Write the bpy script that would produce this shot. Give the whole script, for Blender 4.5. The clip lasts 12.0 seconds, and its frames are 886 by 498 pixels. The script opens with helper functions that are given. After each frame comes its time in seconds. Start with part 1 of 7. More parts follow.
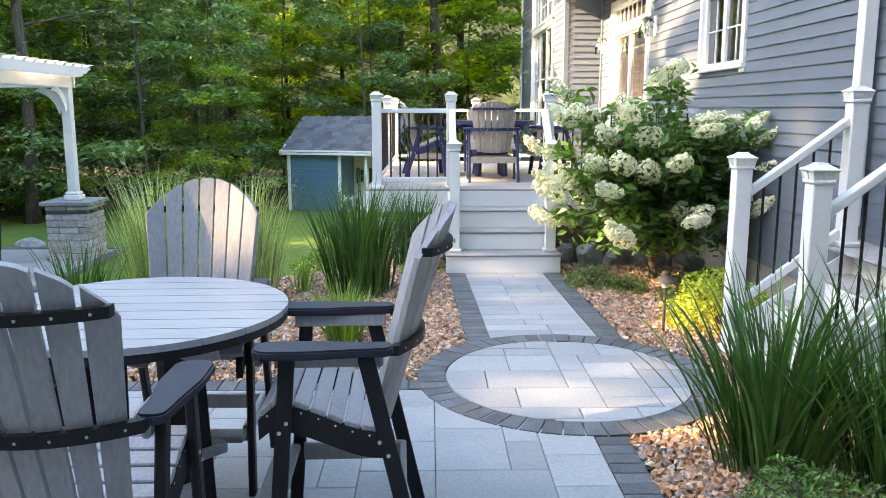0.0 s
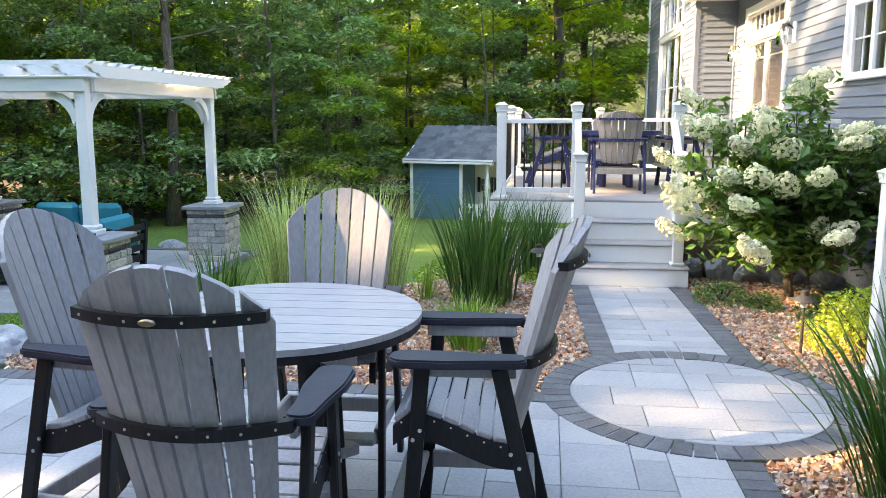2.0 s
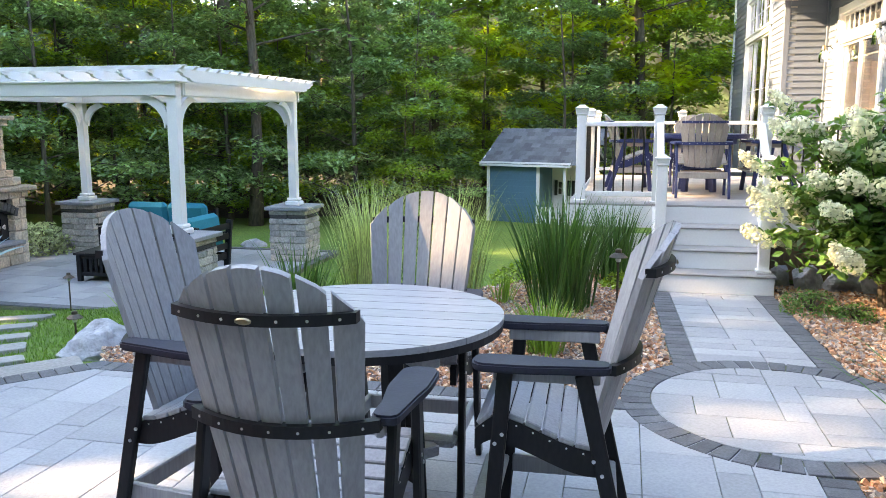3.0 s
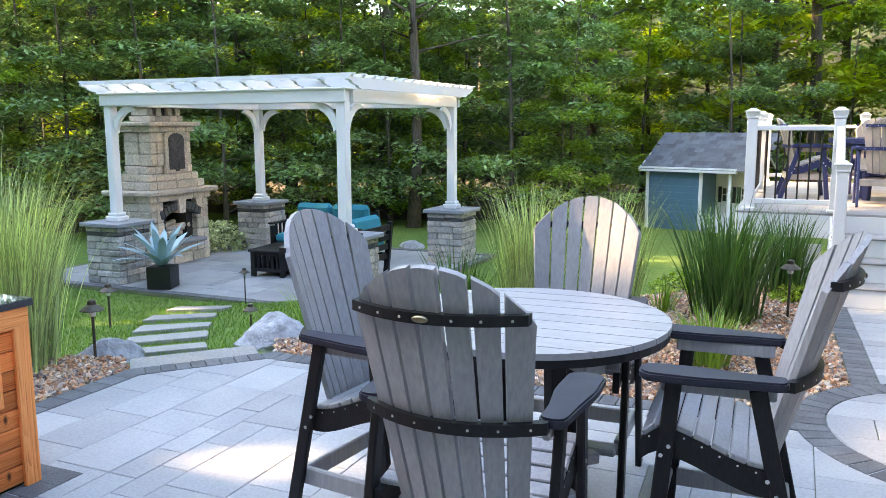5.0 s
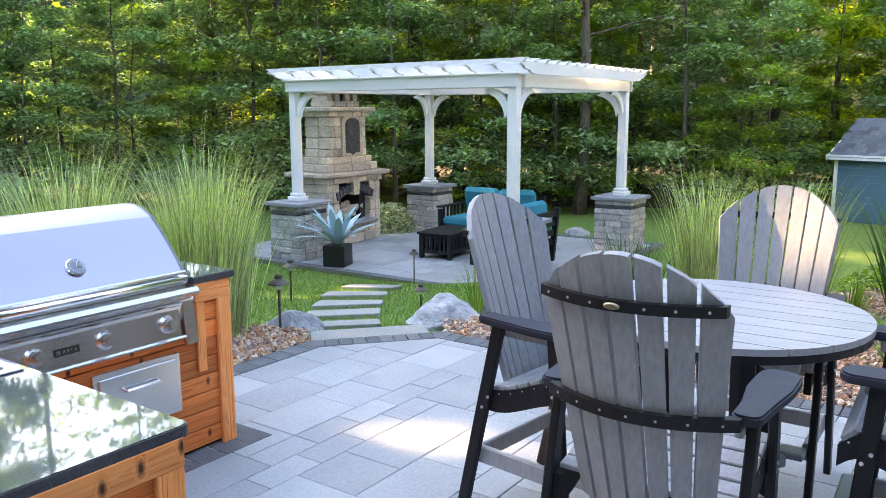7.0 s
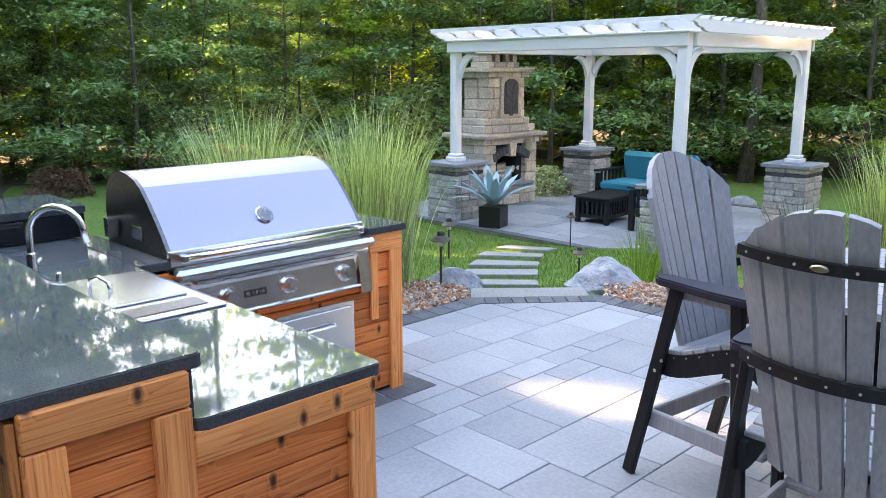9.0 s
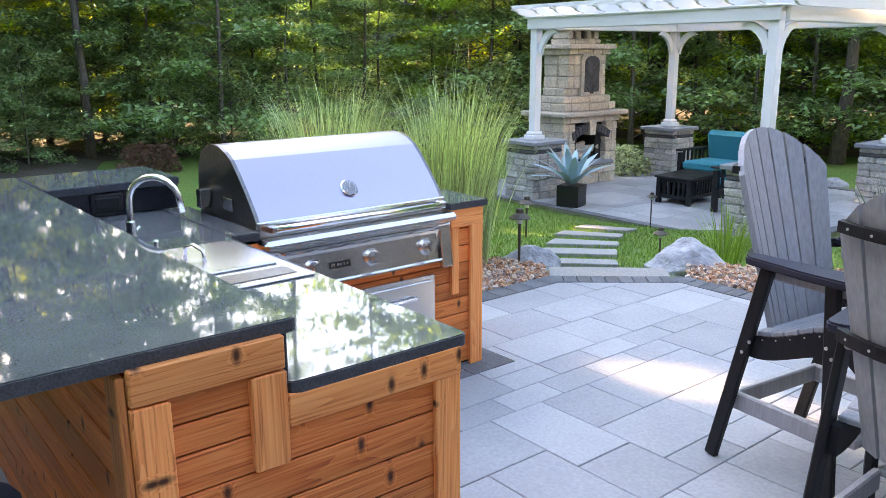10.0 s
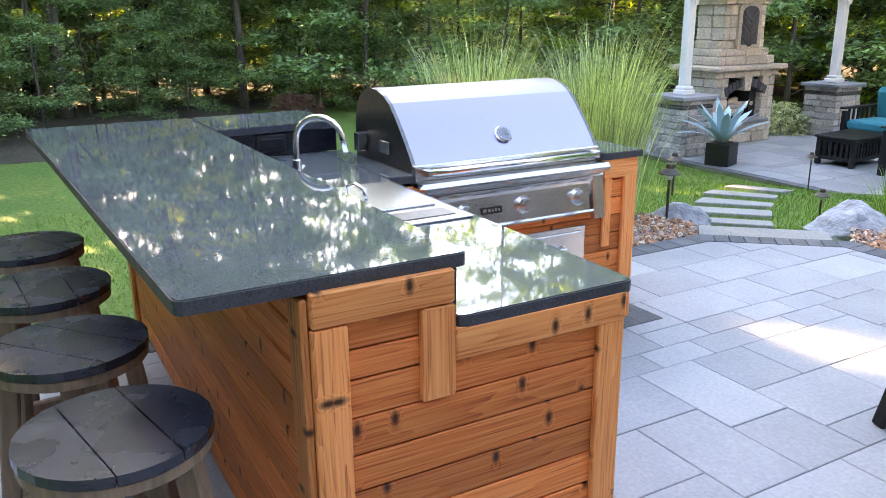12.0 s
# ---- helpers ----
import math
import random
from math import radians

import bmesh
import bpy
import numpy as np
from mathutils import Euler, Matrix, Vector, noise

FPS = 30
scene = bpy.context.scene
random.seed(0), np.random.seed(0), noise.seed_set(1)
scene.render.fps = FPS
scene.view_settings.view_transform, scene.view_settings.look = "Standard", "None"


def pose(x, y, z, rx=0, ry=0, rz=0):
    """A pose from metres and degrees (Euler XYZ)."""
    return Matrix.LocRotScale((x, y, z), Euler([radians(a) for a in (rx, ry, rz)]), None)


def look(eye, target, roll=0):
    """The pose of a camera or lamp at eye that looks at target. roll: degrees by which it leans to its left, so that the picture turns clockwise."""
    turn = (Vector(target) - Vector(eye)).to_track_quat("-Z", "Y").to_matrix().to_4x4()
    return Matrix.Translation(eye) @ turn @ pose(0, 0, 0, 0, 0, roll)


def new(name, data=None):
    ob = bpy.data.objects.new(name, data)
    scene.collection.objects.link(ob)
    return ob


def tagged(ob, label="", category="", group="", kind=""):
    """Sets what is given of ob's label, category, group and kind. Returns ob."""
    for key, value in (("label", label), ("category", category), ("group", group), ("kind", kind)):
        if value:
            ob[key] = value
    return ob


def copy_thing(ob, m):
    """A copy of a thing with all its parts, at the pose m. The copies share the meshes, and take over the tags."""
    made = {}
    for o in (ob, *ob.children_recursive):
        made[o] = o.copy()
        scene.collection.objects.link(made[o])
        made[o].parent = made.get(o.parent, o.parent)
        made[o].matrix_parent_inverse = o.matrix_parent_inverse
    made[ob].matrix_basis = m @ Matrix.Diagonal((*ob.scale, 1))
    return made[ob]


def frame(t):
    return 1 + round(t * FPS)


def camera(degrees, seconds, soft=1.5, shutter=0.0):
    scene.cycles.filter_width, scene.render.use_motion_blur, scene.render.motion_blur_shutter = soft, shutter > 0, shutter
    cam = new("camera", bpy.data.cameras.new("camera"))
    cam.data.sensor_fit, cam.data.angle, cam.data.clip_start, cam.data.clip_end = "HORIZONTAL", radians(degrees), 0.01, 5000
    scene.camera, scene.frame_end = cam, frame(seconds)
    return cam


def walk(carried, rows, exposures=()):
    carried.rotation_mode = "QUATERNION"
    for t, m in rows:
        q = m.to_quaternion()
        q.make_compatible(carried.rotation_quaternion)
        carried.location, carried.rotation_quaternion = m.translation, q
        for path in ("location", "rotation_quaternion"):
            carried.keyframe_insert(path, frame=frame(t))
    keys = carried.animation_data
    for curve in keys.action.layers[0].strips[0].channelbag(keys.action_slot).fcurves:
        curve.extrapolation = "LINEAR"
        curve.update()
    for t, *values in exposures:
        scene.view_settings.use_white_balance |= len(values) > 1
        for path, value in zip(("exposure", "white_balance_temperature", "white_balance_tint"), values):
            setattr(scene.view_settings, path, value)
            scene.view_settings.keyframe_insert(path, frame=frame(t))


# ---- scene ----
cam = camera(57.8, 12.0, soft=0.8)
PATH = [
    (0, (0.217, 0.148, 1.682), (0.249, 2.118, 1.34), -0.0),
    (0.5, (0.203, 0.14, 1.69), (0.178, 2.112, 1.356), -0.0),
    (1, (0.187, 0.132, 1.699), (0.093, 2.103, 1.374), -0.0),
    (1.5, (0.168, 0.132, 1.7), (-0.007, 2.097, 1.377), -0.1),
    (2, (0.149, 0.126, 1.702), (-0.107, 2.084, 1.38), -0.0),
    (2.5, (0.129, 0.124, 1.704), (-0.215, 2.068, 1.385), 0.0),
    (3, (0.113, 0.111, 1.708), (-0.324, 2.037, 1.392), -0.0),
    (5, (0.067, 0.062, 1.712), (-0.727, 1.872, 1.407), -0.2),
    (5.5, (0.041, 0.044, 1.714), (-0.84, 1.813, 1.41), 0.0),
    (6, (0.027, 0.029, 1.714), (-0.955, 1.743, 1.402), -0.0),
    (6.5, (0.013, 0.016, 1.712), (-1.053, 1.677, 1.385), -0.2),
    (7, (-0.002, 0.006, 1.71), (-1.138, 1.617, 1.371), -0.2),
    (9, (-0.09, -0.07, 1.674), (-1.492, 1.292, 1.249), -0.1),
    (9.5, (-0.1, -0.087, 1.661), (-1.562, 1.201, 1.208), -0.2),
    (10, (-0.106, -0.107, 1.656), (-1.621, 1.11, 1.182), -0.3),
    (10.5, (-0.131, -0.119, 1.638), (-1.694, 1.023, 1.135), -0.5),
    (11, (-0.148, -0.138, 1.625), (-1.75, 0.934, 1.092), -0.5),
    (11.5, (-0.163, -0.158, 1.617), (-1.802, 0.844, 1.061), -0.4),
    (12, (-0.162, -0.186, 1.609), (-1.835, 0.747, 1.034), -0.5),
]
EXPOSURES = [(0, 3.38, 7100, 10), (3, 3.43, 7200, 11), (6, 3.58, 7400, 13), (9.5, 3.56, 7450, 17), (12, 3.72, 7650, 18)]
walk(cam, [(t, look(eye, target, roll)) for t, eye, target, roll in PATH], EXPOSURES)

# ---- light ----
SUN_AZ, SUN_EL = -100.0, 26.0      # degrees; azimuth clockwise from +y
sun_dir = Vector((math.sin(radians(SUN_AZ)) * math.cos(radians(SUN_EL)), math.cos(radians(SUN_AZ)) * math.cos(radians(SUN_EL)), math.sin(radians(SUN_EL))))
world = bpy.data.worlds.new("sky")
world.use_nodes = True
scene.world = world
_nt = world.node_tree
_sky = _nt.nodes.new("ShaderNodeTexSky")
_sky.sky_type, _sky.sun_disc = "NISHITA", False
_sky.dust_density, _sky.air_density = 1.4, 1.0
_sky.sun_elevation, _sky.sun_rotation = radians(SUN_EL), radians(SUN_AZ)
_bg = _nt.nodes["Background"]
_bg.inputs[1].default_value = 0.15
_nt.links.new(_sky.outputs[0], _bg.inputs[0])
sun = new("sun", bpy.data.lights.new("sun", "SUN"))
sun.data.energy, sun.data.angle, sun.data.color = 3.7, radians(0.55), (1.0, 0.72, 0.42)
sun.matrix_world = look(sun_dir * 60, (0, 0, 0))


# ---- materials ----
def material(name, base, rough=0.6, metal=0.0, vary=0.25, scale=8.0, fine=60.0, bump=0.15, second=None, mix=0.5, stretch=(1, 1, 1), rand=0.0, island=0.0, spec=0.5, coords="Object", dist=0.004, gloss=0.1):
    """Base colour broken up at two scales, with relief and a change of gloss."""
    m = bpy.data.materials.new(name)
    m.use_nodes = True
    nt = m.node_tree
    n, l = nt.nodes, nt.links
    b = n["Principled BSDF"]
    b.inputs["Roughness"].default_value, b.inputs["Metallic"].default_value = rough, metal
    b.inputs["Specular IOR Level"].default_value = spec
    tc = n.new("ShaderNodeTexCoord")
    mp = n.new("ShaderNodeMapping")
    mp.inputs["Scale"].default_value = stretch
    l.new(tc.outputs[coords], mp.inputs[0])
    src = mp.outputs[0]
    if rand:
        oi = n.new("ShaderNodeObjectInfo")
        ad = n.new("ShaderNodeVectorMath")
        ad.operation = "MULTIPLY_ADD"
        cx = n.new("ShaderNodeCombineXYZ")
        for i in range(3):
            l.new(oi.outputs["Random"], cx.inputs[i])
        l.new(cx.outputs[0], ad.inputs[0])
        ad.inputs[1].default_value = (17.0, 31.0, 23.0)
        l.new(src, ad.inputs[2])
        src = ad.outputs[0]
    big = n.new("ShaderNodeTexNoise")
    big.inputs["Scale"].default_value, big.inputs["Detail"].default_value = scale, 4
    small = n.new("ShaderNodeTexNoise")
    small.inputs["Scale"].default_value, small.inputs["Detail"].default_value = fine, 3
    l.new(src, big.inputs["Vector"])
    l.new(src, small.inputs["Vector"])
    ramp = n.new("ShaderNodeMapRange")
    ramp.inputs[1].default_value, ramp.inputs[2].default_value = 0.35, 0.65
    l.new(big.outputs["Fac"], ramp.inputs[0])
    two = n.new("ShaderNodeMix")
    two.data_type = "RGBA"
    two.inputs[6].default_value = (*base, 1)
    two.inputs[7].default_value = (*(second or [c * (1 - 0.5 * vary) for c in base]), 1)
    mul = n.new("ShaderNodeMath")
    mul.operation = "MULTIPLY"
    mul.inputs[1].default_value = mix if second else 1.0
    l.new(ramp.outputs[0], mul.inputs[0])
    l.new(mul.outputs[0], two.inputs[0])
    hsv = n.new("ShaderNodeHueSaturation")
    l.new(two.outputs[2], hsv.inputs["Color"])
    val = n.new("ShaderNodeMapRange")
    val.inputs[1].default_value, val.inputs[2].default_value = 0.3, 0.7
    val.inputs[3].default_value, val.inputs[4].default_value = 1 - vary, 1 + vary
    l.new(small.outputs["Fac"], val.inputs[0])
    out = val.outputs[0]
    if rand or island:
        if rand:
            r = oi.outputs["Random"]
            amount = rand
        else:
            geo = n.new("ShaderNodeNewGeometry")
            r = geo.outputs["Random Per Island"]
            amount = island
        rr = n.new("ShaderNodeMapRange")
        rr.inputs[3].default_value, rr.inputs[4].default_value = 1 - amount, 1 + amount
        l.new(r, rr.inputs[0])
        mm = n.new("ShaderNodeMath")
        mm.operation = "MULTIPLY"
        l.new(out, mm.inputs[0])
        l.new(rr.outputs[0], mm.inputs[1])
        out = mm.outputs[0]
    l.new(out, hsv.inputs["Value"])
    l.new(hsv.outputs[0], b.inputs["Base Color"])
    if bump:
        bp = n.new("ShaderNodeBump")
        bp.inputs["Strength"].default_value, bp.inputs["Distance"].default_value = bump, dist
        l.new(small.outputs["Fac"], bp.inputs["Height"])
        l.new(bp.outputs[0], b.inputs["Normal"])
    rg = n.new("ShaderNodeMapRange")
    rg.inputs[3].default_value, rg.inputs[4].default_value = max(0.01, rough - gloss), min(1, rough + gloss)
    l.new(big.outputs["Fac"], rg.inputs[0])
    l.new(rg.outputs[0], b.inputs["Roughness"])
    return m


def leafy(name, base, second, glow=0.35, rough=0.42, island=0.35, through_tint=(1.5, 1.6, 0.5)):
    """A leaf: light also passes through it."""
    m = material(name, base, rough, vary=0.2, scale=0.5, fine=6, bump=0, second=second, mix=1.0, island=island, spec=0.5)
    nt = m.node_tree
    n, l = nt.nodes, nt.links
    b = n["Principled BSDF"]
    tr = n.new("ShaderNodeBsdfTranslucent")
    col = b.inputs["Base Color"].links[0].from_socket
    br = n.new("ShaderNodeMix")
    br.data_type, br.blend_type = "RGBA", "MULTIPLY"
    br.inputs[0].default_value = 1.0
    br.inputs[7].default_value = (*through_tint, 1)
    l.new(col, br.inputs[6])
    l.new(br.outputs[2], tr.inputs[0])
    mx = n.new("ShaderNodeMixShader")
    mx.inputs[0].default_value = glow
    l.new(b.outputs[0], mx.inputs[1])
    l.new(tr.outputs[0], mx.inputs[2])
    l.new(mx.outputs[0], n["Material Output"].inputs[0])
    return m


def cedar(name, light, mid_tone, dark):
    """Oiled cedar: grain lines along x of the board's own mesh, with knots."""
    m = bpy.data.materials.new(name)
    m.use_nodes = True
    nt = m.node_tree
    n, l = nt.nodes, nt.links
    b = n["Principled BSDF"]
    tc = n.new("ShaderNodeTexCoord")
    oi = n.new("ShaderNodeObjectInfo")
    cx = n.new("ShaderNodeCombineXYZ")
    for i in range(3):
        l.new(oi.outputs["Random"], cx.inputs[i])
    ad = n.new("ShaderNodeVectorMath")
    ad.operation = "MULTIPLY_ADD"
    ad.inputs[1].default_value = (13.0, 7.0, 19.0)
    l.new(cx.outputs[0], ad.inputs[0])
    l.new(tc.outputs["Object"], ad.inputs[2])
    # knots
    kv = n.new("ShaderNodeVectorMath")
    kv.operation = "MULTIPLY"
    kv.inputs[1].default_value = (2.0, 1.0, 1.0)
    l.new(ad.outputs[0], kv.inputs[0])
    axes, flat = n.new("ShaderNodeSeparateXYZ"), n.new("ShaderNodeCombineXYZ")
    l.new(kv.outputs[0], axes.inputs[0])
    across = n.new("ShaderNodeMath")
    across.operation = "ADD"
    l.new(axes.outputs[1], across.inputs[0])
    l.new(axes.outputs[2], across.inputs[1])
    l.new(axes.outputs[0], flat.inputs[0])
    l.new(across.outputs[0], flat.inputs[1])
    vor = n.new("ShaderNodeTexVoronoi")
    vor.voronoi_dimensions = "2D"
    vor.inputs["Scale"].default_value = 4.6
    l.new(flat.outputs[0], vor.inputs["Vector"])
    # growth rings: contour lines of a long, slow field that bulges round the knots
    warp = n.new("ShaderNodeMapRange")
    warp.inputs[1].default_value, warp.inputs[2].default_value = 0.0, 0.22
    warp.inputs[3].default_value, warp.inputs[4].default_value = 0.11, 0.0
    l.new(vor.outputs["Distance"], warp.inputs[0])
    st = n.new("ShaderNodeVectorMath")
    st.operation = "MULTIPLY"
    st.inputs[1].default_value = (0.045, 1.0, 1.0)
    l.new(ad.outputs[0], st.inputs[0])
    field = n.new("ShaderNodeTexNoise")
    field.inputs["Scale"].default_value, field.inputs["Detail"].default_value = 11, 1.5
    l.new(st.outputs[0], field.inputs["Vector"])
    sm = n.new("ShaderNodeMath")
    sm.operation = "ADD"
    l.new(field.outputs["Fac"], sm.inputs[0])
    real_knot = n.new("ShaderNodeMath")
    real_knot.operation = "GREATER_THAN"
    real_knot.inputs[1].default_value = 0.45
    cell = n.new("ShaderNodeSeparateColor")
    l.new(vor.outputs["Color"], cell.inputs[0])
    l.new(cell.outputs[0], real_knot.inputs[0])
    wm = n.new("ShaderNodeMath")
    wm.operation = "MULTIPLY"
    l.new(warp.outputs[0], wm.inputs[0])
    l.new(real_knot.outputs[0], wm.inputs[1])
    l.new(wm.outputs[0], sm.inputs[1])
    fr = n.new("ShaderNodeMath")
    fr.operation = "MULTIPLY"
    fr.inputs[1].default_value = 20.0
    l.new(sm.outputs[0], fr.inputs[0])
    saw = n.new("ShaderNodeMath")
    saw.operation = "FRACT"
    l.new(fr.outputs[0], saw.inputs[0])
    fs = n.new("ShaderNodeVectorMath")
    fs.operation = "MULTIPLY"
    fs.inputs[1].default_value = (0.02, 1.0, 1.0)
    l.new(ad.outputs[0], fs.inputs[0])
    grain = n.new("ShaderNodeTexNoise")
    grain.inputs["Scale"].default_value, grain.inputs["Detail"].default_value = 190, 3
    l.new(fs.outputs[0], grain.inputs["Vector"])
    mixg = n.new("ShaderNodeMath")
    mixg.operation = "MULTIPLY_ADD"
    mixg.inputs[1].default_value = 0.19
    l.new(saw.outputs[0], mixg.inputs[0])
    gm = n.new("ShaderNodeMath")
    gm.operation = "MULTIPLY"
    gm.inputs[1].default_value = 0.76
    l.new(grain.outputs["Fac"], gm.inputs[0])
    l.new(gm.outputs[0], mixg.inputs[2])
    ramp = n.new("ShaderNodeValToRGB")
    e = ramp.color_ramp.elements
    e[0].position, e[0].color = 0.30, (*light, 1)
    e[1].position, e[1].color = 0.72, (*dark, 1)
    mid = e.new(0.55)
    mid.color = (*mid_tone, 1)
    l.new(mixg.outputs[0], ramp.inputs[0])
    tone = n.new("ShaderNodeTexNoise")
    tone.inputs["Scale"].default_value = 3.0
    l.new(st.outputs[0], tone.inputs["Vector"])
    tr = n.new("ShaderNodeMapRange")
    tr.inputs[1].default_value, tr.inputs[2].default_value = 0.3, 0.7
    tr.inputs[3].default_value, tr.inputs[4].default_value = 0.75, 1.3
    l.new(tone.outputs["Fac"], tr.inputs[0])
    hs = n.new("ShaderNodeHueSaturation")
    l.new(ramp.outputs[0], hs.inputs["Color"])
    rv = n.new("ShaderNodeMapRange")
    rv.inputs[3].default_value, rv.inputs[4].default_value = 0.72, 1.25
    l.new(oi.outputs["Random"], rv.inputs[0])
    vm = n.new("ShaderNodeMath")
    vm.operation = "MULTIPLY"
    l.new(tr.outputs[0], vm.inputs[0])
    l.new(rv.outputs[0], vm.inputs[1])
    l.new(vm.outputs[0], hs.inputs["Value"])
    kn = n.new("ShaderNodeMapRange")
    kn.inputs[1].default_value, kn.inputs[2].default_value = 0.04, 0.14
    kn.inputs[3].default_value, kn.inputs[4].default_value = 0.97, 0.0
    l.new(vor.outputs["Distance"], kn.inputs[0])
    few = n.new("ShaderNodeMath")
    few.operation = "GREATER_THAN"
    few.inputs[1].default_value = 0.45
    sp = n.new("ShaderNodeSeparateColor")
    l.new(vor.outputs["Color"], sp.inputs[0])
    l.new(sp.outputs[0], few.inputs[0])
    km = n.new("ShaderNodeMath")
    km.operation = "MULTIPLY"
    l.new(kn.outputs[0], km.inputs[0])
    l.new(few.outputs[0], km.inputs[1])
    mx = n.new("ShaderNodeMix")
    mx.data_type = "RGBA"
    mx.inputs[7].default_value = (0.05, 0.015, 0.008, 1)
    l.new(km.outputs[0], mx.inputs[0])
    l.new(hs.outputs[0], mx.inputs[6])
    l.new(mx.outputs[2], b.inputs["Base Color"])
    b.inputs["Roughness"].default_value = 0.5
    b.inputs["Specular IOR Level"].default_value = 0.22
    bp = n.new("ShaderNodeBump")
    bp.inputs["Strength"].default_value, bp.inputs["Distance"].default_value = 0.25, 0.003
    l.new(grain.outputs["Fac"], bp.inputs["Height"])
    l.new(bp.outputs[0], b.inputs["Normal"])
    return m


def pane_glass(name, tint=(0.9, 0.95, 1.0)):
    m = bpy.data.materials.new(name)
    m.use_nodes = True
    b = m.node_tree.nodes["Principled BSDF"]
    b.inputs["Base Color"].default_value = (*tint, 1)
    b.inputs["Roughness"].default_value, b.inputs["Transmission Weight"].default_value = 0.02, 1.0
    return m


def gravel(name):
    """Mixed stones: every one has a colour of its own, from rust and tan to grey and near white."""
    m = material(name, (0.5, 0.33, 0.22), 0.7, vary=0.18, scale=14, fine=90, bump=0.25, island=0.3)
    n, l = m.node_tree.nodes, m.node_tree.links
    geo, ramp = n.new("ShaderNodeNewGeometry"), n.new("ShaderNodeValToRGB")
    ramp.color_ramp.interpolation = "CONSTANT"
    tones = ((0.0, (0.50, 0.25, 0.13)), (0.22, (0.52, 0.33, 0.20)), (0.40, (0.33, 0.16, 0.09)), (0.56, (0.36, 0.29, 0.25)), (0.68, (0.54, 0.40, 0.29)), (0.80, (0.22, 0.16, 0.14)), (0.94, (0.60, 0.50, 0.41)))
    e = ramp.color_ramp.elements
    e[0].color, e[1].position, e[1].color = (*tones[0][1], 1), tones[1][0], (*tones[1][1], 1)
    for at, c in tones[2:]:
        e.new(at).color = (*c, 1)
    spread = n.new("ShaderNodeMath")
    spread.operation = "FRACT"
    times = n.new("ShaderNodeMath")
    times.operation = "MULTIPLY"
    times.inputs[1].default_value = 17.0
    l.new(geo.outputs["Random Per Island"], times.inputs[0])
    l.new(times.outputs[0], spread.inputs[0])
    l.new(spread.outputs[0], ramp.inputs[0])
    hsv = [k for k in n if k.bl_idname == "ShaderNodeHueSaturation"][0]
    l.new(ramp.outputs[0], hsv.inputs["Color"])
    return m


GREY_PLANK = material("grey_poly_lumber", (0.32, 0.32, 0.335), 0.5, vary=0.13, scale=3, fine=90, bump=0.25, stretch=(1, 1, 0.12), rand=0.06)
GREY_FLAT = material("grey_poly_lumber_flat", (0.34, 0.34, 0.36), 0.45, vary=0.12, scale=3, fine=90, bump=0.2, stretch=(0.12, 1, 1), rand=0.05)
BLACK_POLY = material("black_poly_lumber", (0.012, 0.012, 0.014), 0.5, vary=0.25, scale=5, fine=80, bump=0.12, spec=0.3, stretch=(1, 1, 0.3))
DARK_ARM = material("charcoal_poly_lumber", (0.017, 0.018, 0.036), 0.62, vary=0.2, scale=5, fine=90, bump=0.12)
STEEL_DOT = material("zinc_bolt", (0.7, 0.7, 0.7), 0.3, 1.0, vary=0.1, bump=0)
BRASS = material("dull_brass", (0.35, 0.30, 0.2), 0.45, 1.0, vary=0.3, scale=60, bump=0.1)
NAVY = material("navy_poly_lumber", (0.02, 0.028, 0.10), 0.45, vary=0.15, fine=80, bump=0.1)
TAN_PLANK = material("weathered_tan_poly_lumber", (0.42, 0.36, 0.30), 0.5, vary=0.12, fine=80, bump=0.2, stretch=(1, 1, 0.15), rand=0.06)
PAVER = material("pale_grey_paver", (0.335, 0.34, 0.352), 0.8, vary=0.10, scale=2.2, fine=60, bump=0.35, second=(0.285, 0.293, 0.31), mix=0.8, rand=0.12, dist=0.006)
EDGE = material("charcoal_paver", (0.125, 0.128, 0.138), 0.8, vary=0.2, scale=6, fine=80, bump=0.5, second=(0.085, 0.088, 0.098), mix=0.8, rand=0.2, dist=0.006)
JOINT = material("sand_joint_with_moss", (0.17, 0.165, 0.12), 0.95, vary=0.3, scale=4, fine=60, bump=0.5, second=(0.09, 0.13, 0.04), mix=0.8)
STONE = material("split_grey_stone", (0.46, 0.43, 0.40), 0.85, vary=0.25, scale=5, fine=35, bump=0.9, second=(0.31, 0.30, 0.30), mix=0.8, rand=0.22, dist=0.02)
TAN_STONE = material("split_tan_stone", (0.60, 0.515, 0.41), 0.85, vary=0.22, scale=5, fine=30, bump=0.9, second=(0.47, 0.42, 0.365), mix=0.8, rand=0.2, dist=0.02)
DARK_STONE = material("dark_stone_band", (0.075, 0.075, 0.08), 0.8, vary=0.2, fine=40, bump=0.7, rand=0.2, dist=0.01)
BLUESTONE = material("bluestone_cap", (0.25, 0.26, 0.29), 0.7, vary=0.15, scale=4, fine=50, bump=0.3)
SLAB = material("pale_stone_slab", (0.29, 0.285, 0.275), 0.8, vary=0.18, scale=3, fine=40, bump=0.5, rand=0.1)
BOULDER = material("pale_grey_boulder", (0.42, 0.43, 0.46), 0.85, vary=0.25, scale=4, fine=14, bump=1.0, second=(0.22, 0.225, 0.24), mix=0.9, dist=0.03)
PEBBLE = gravel("river_pebble")
SOIL = material("dark_mulch_soil", (0.075, 0.05, 0.035), 0.95, vary=0.4, scale=4, fine=40, bump=0.8, dist=0.02)
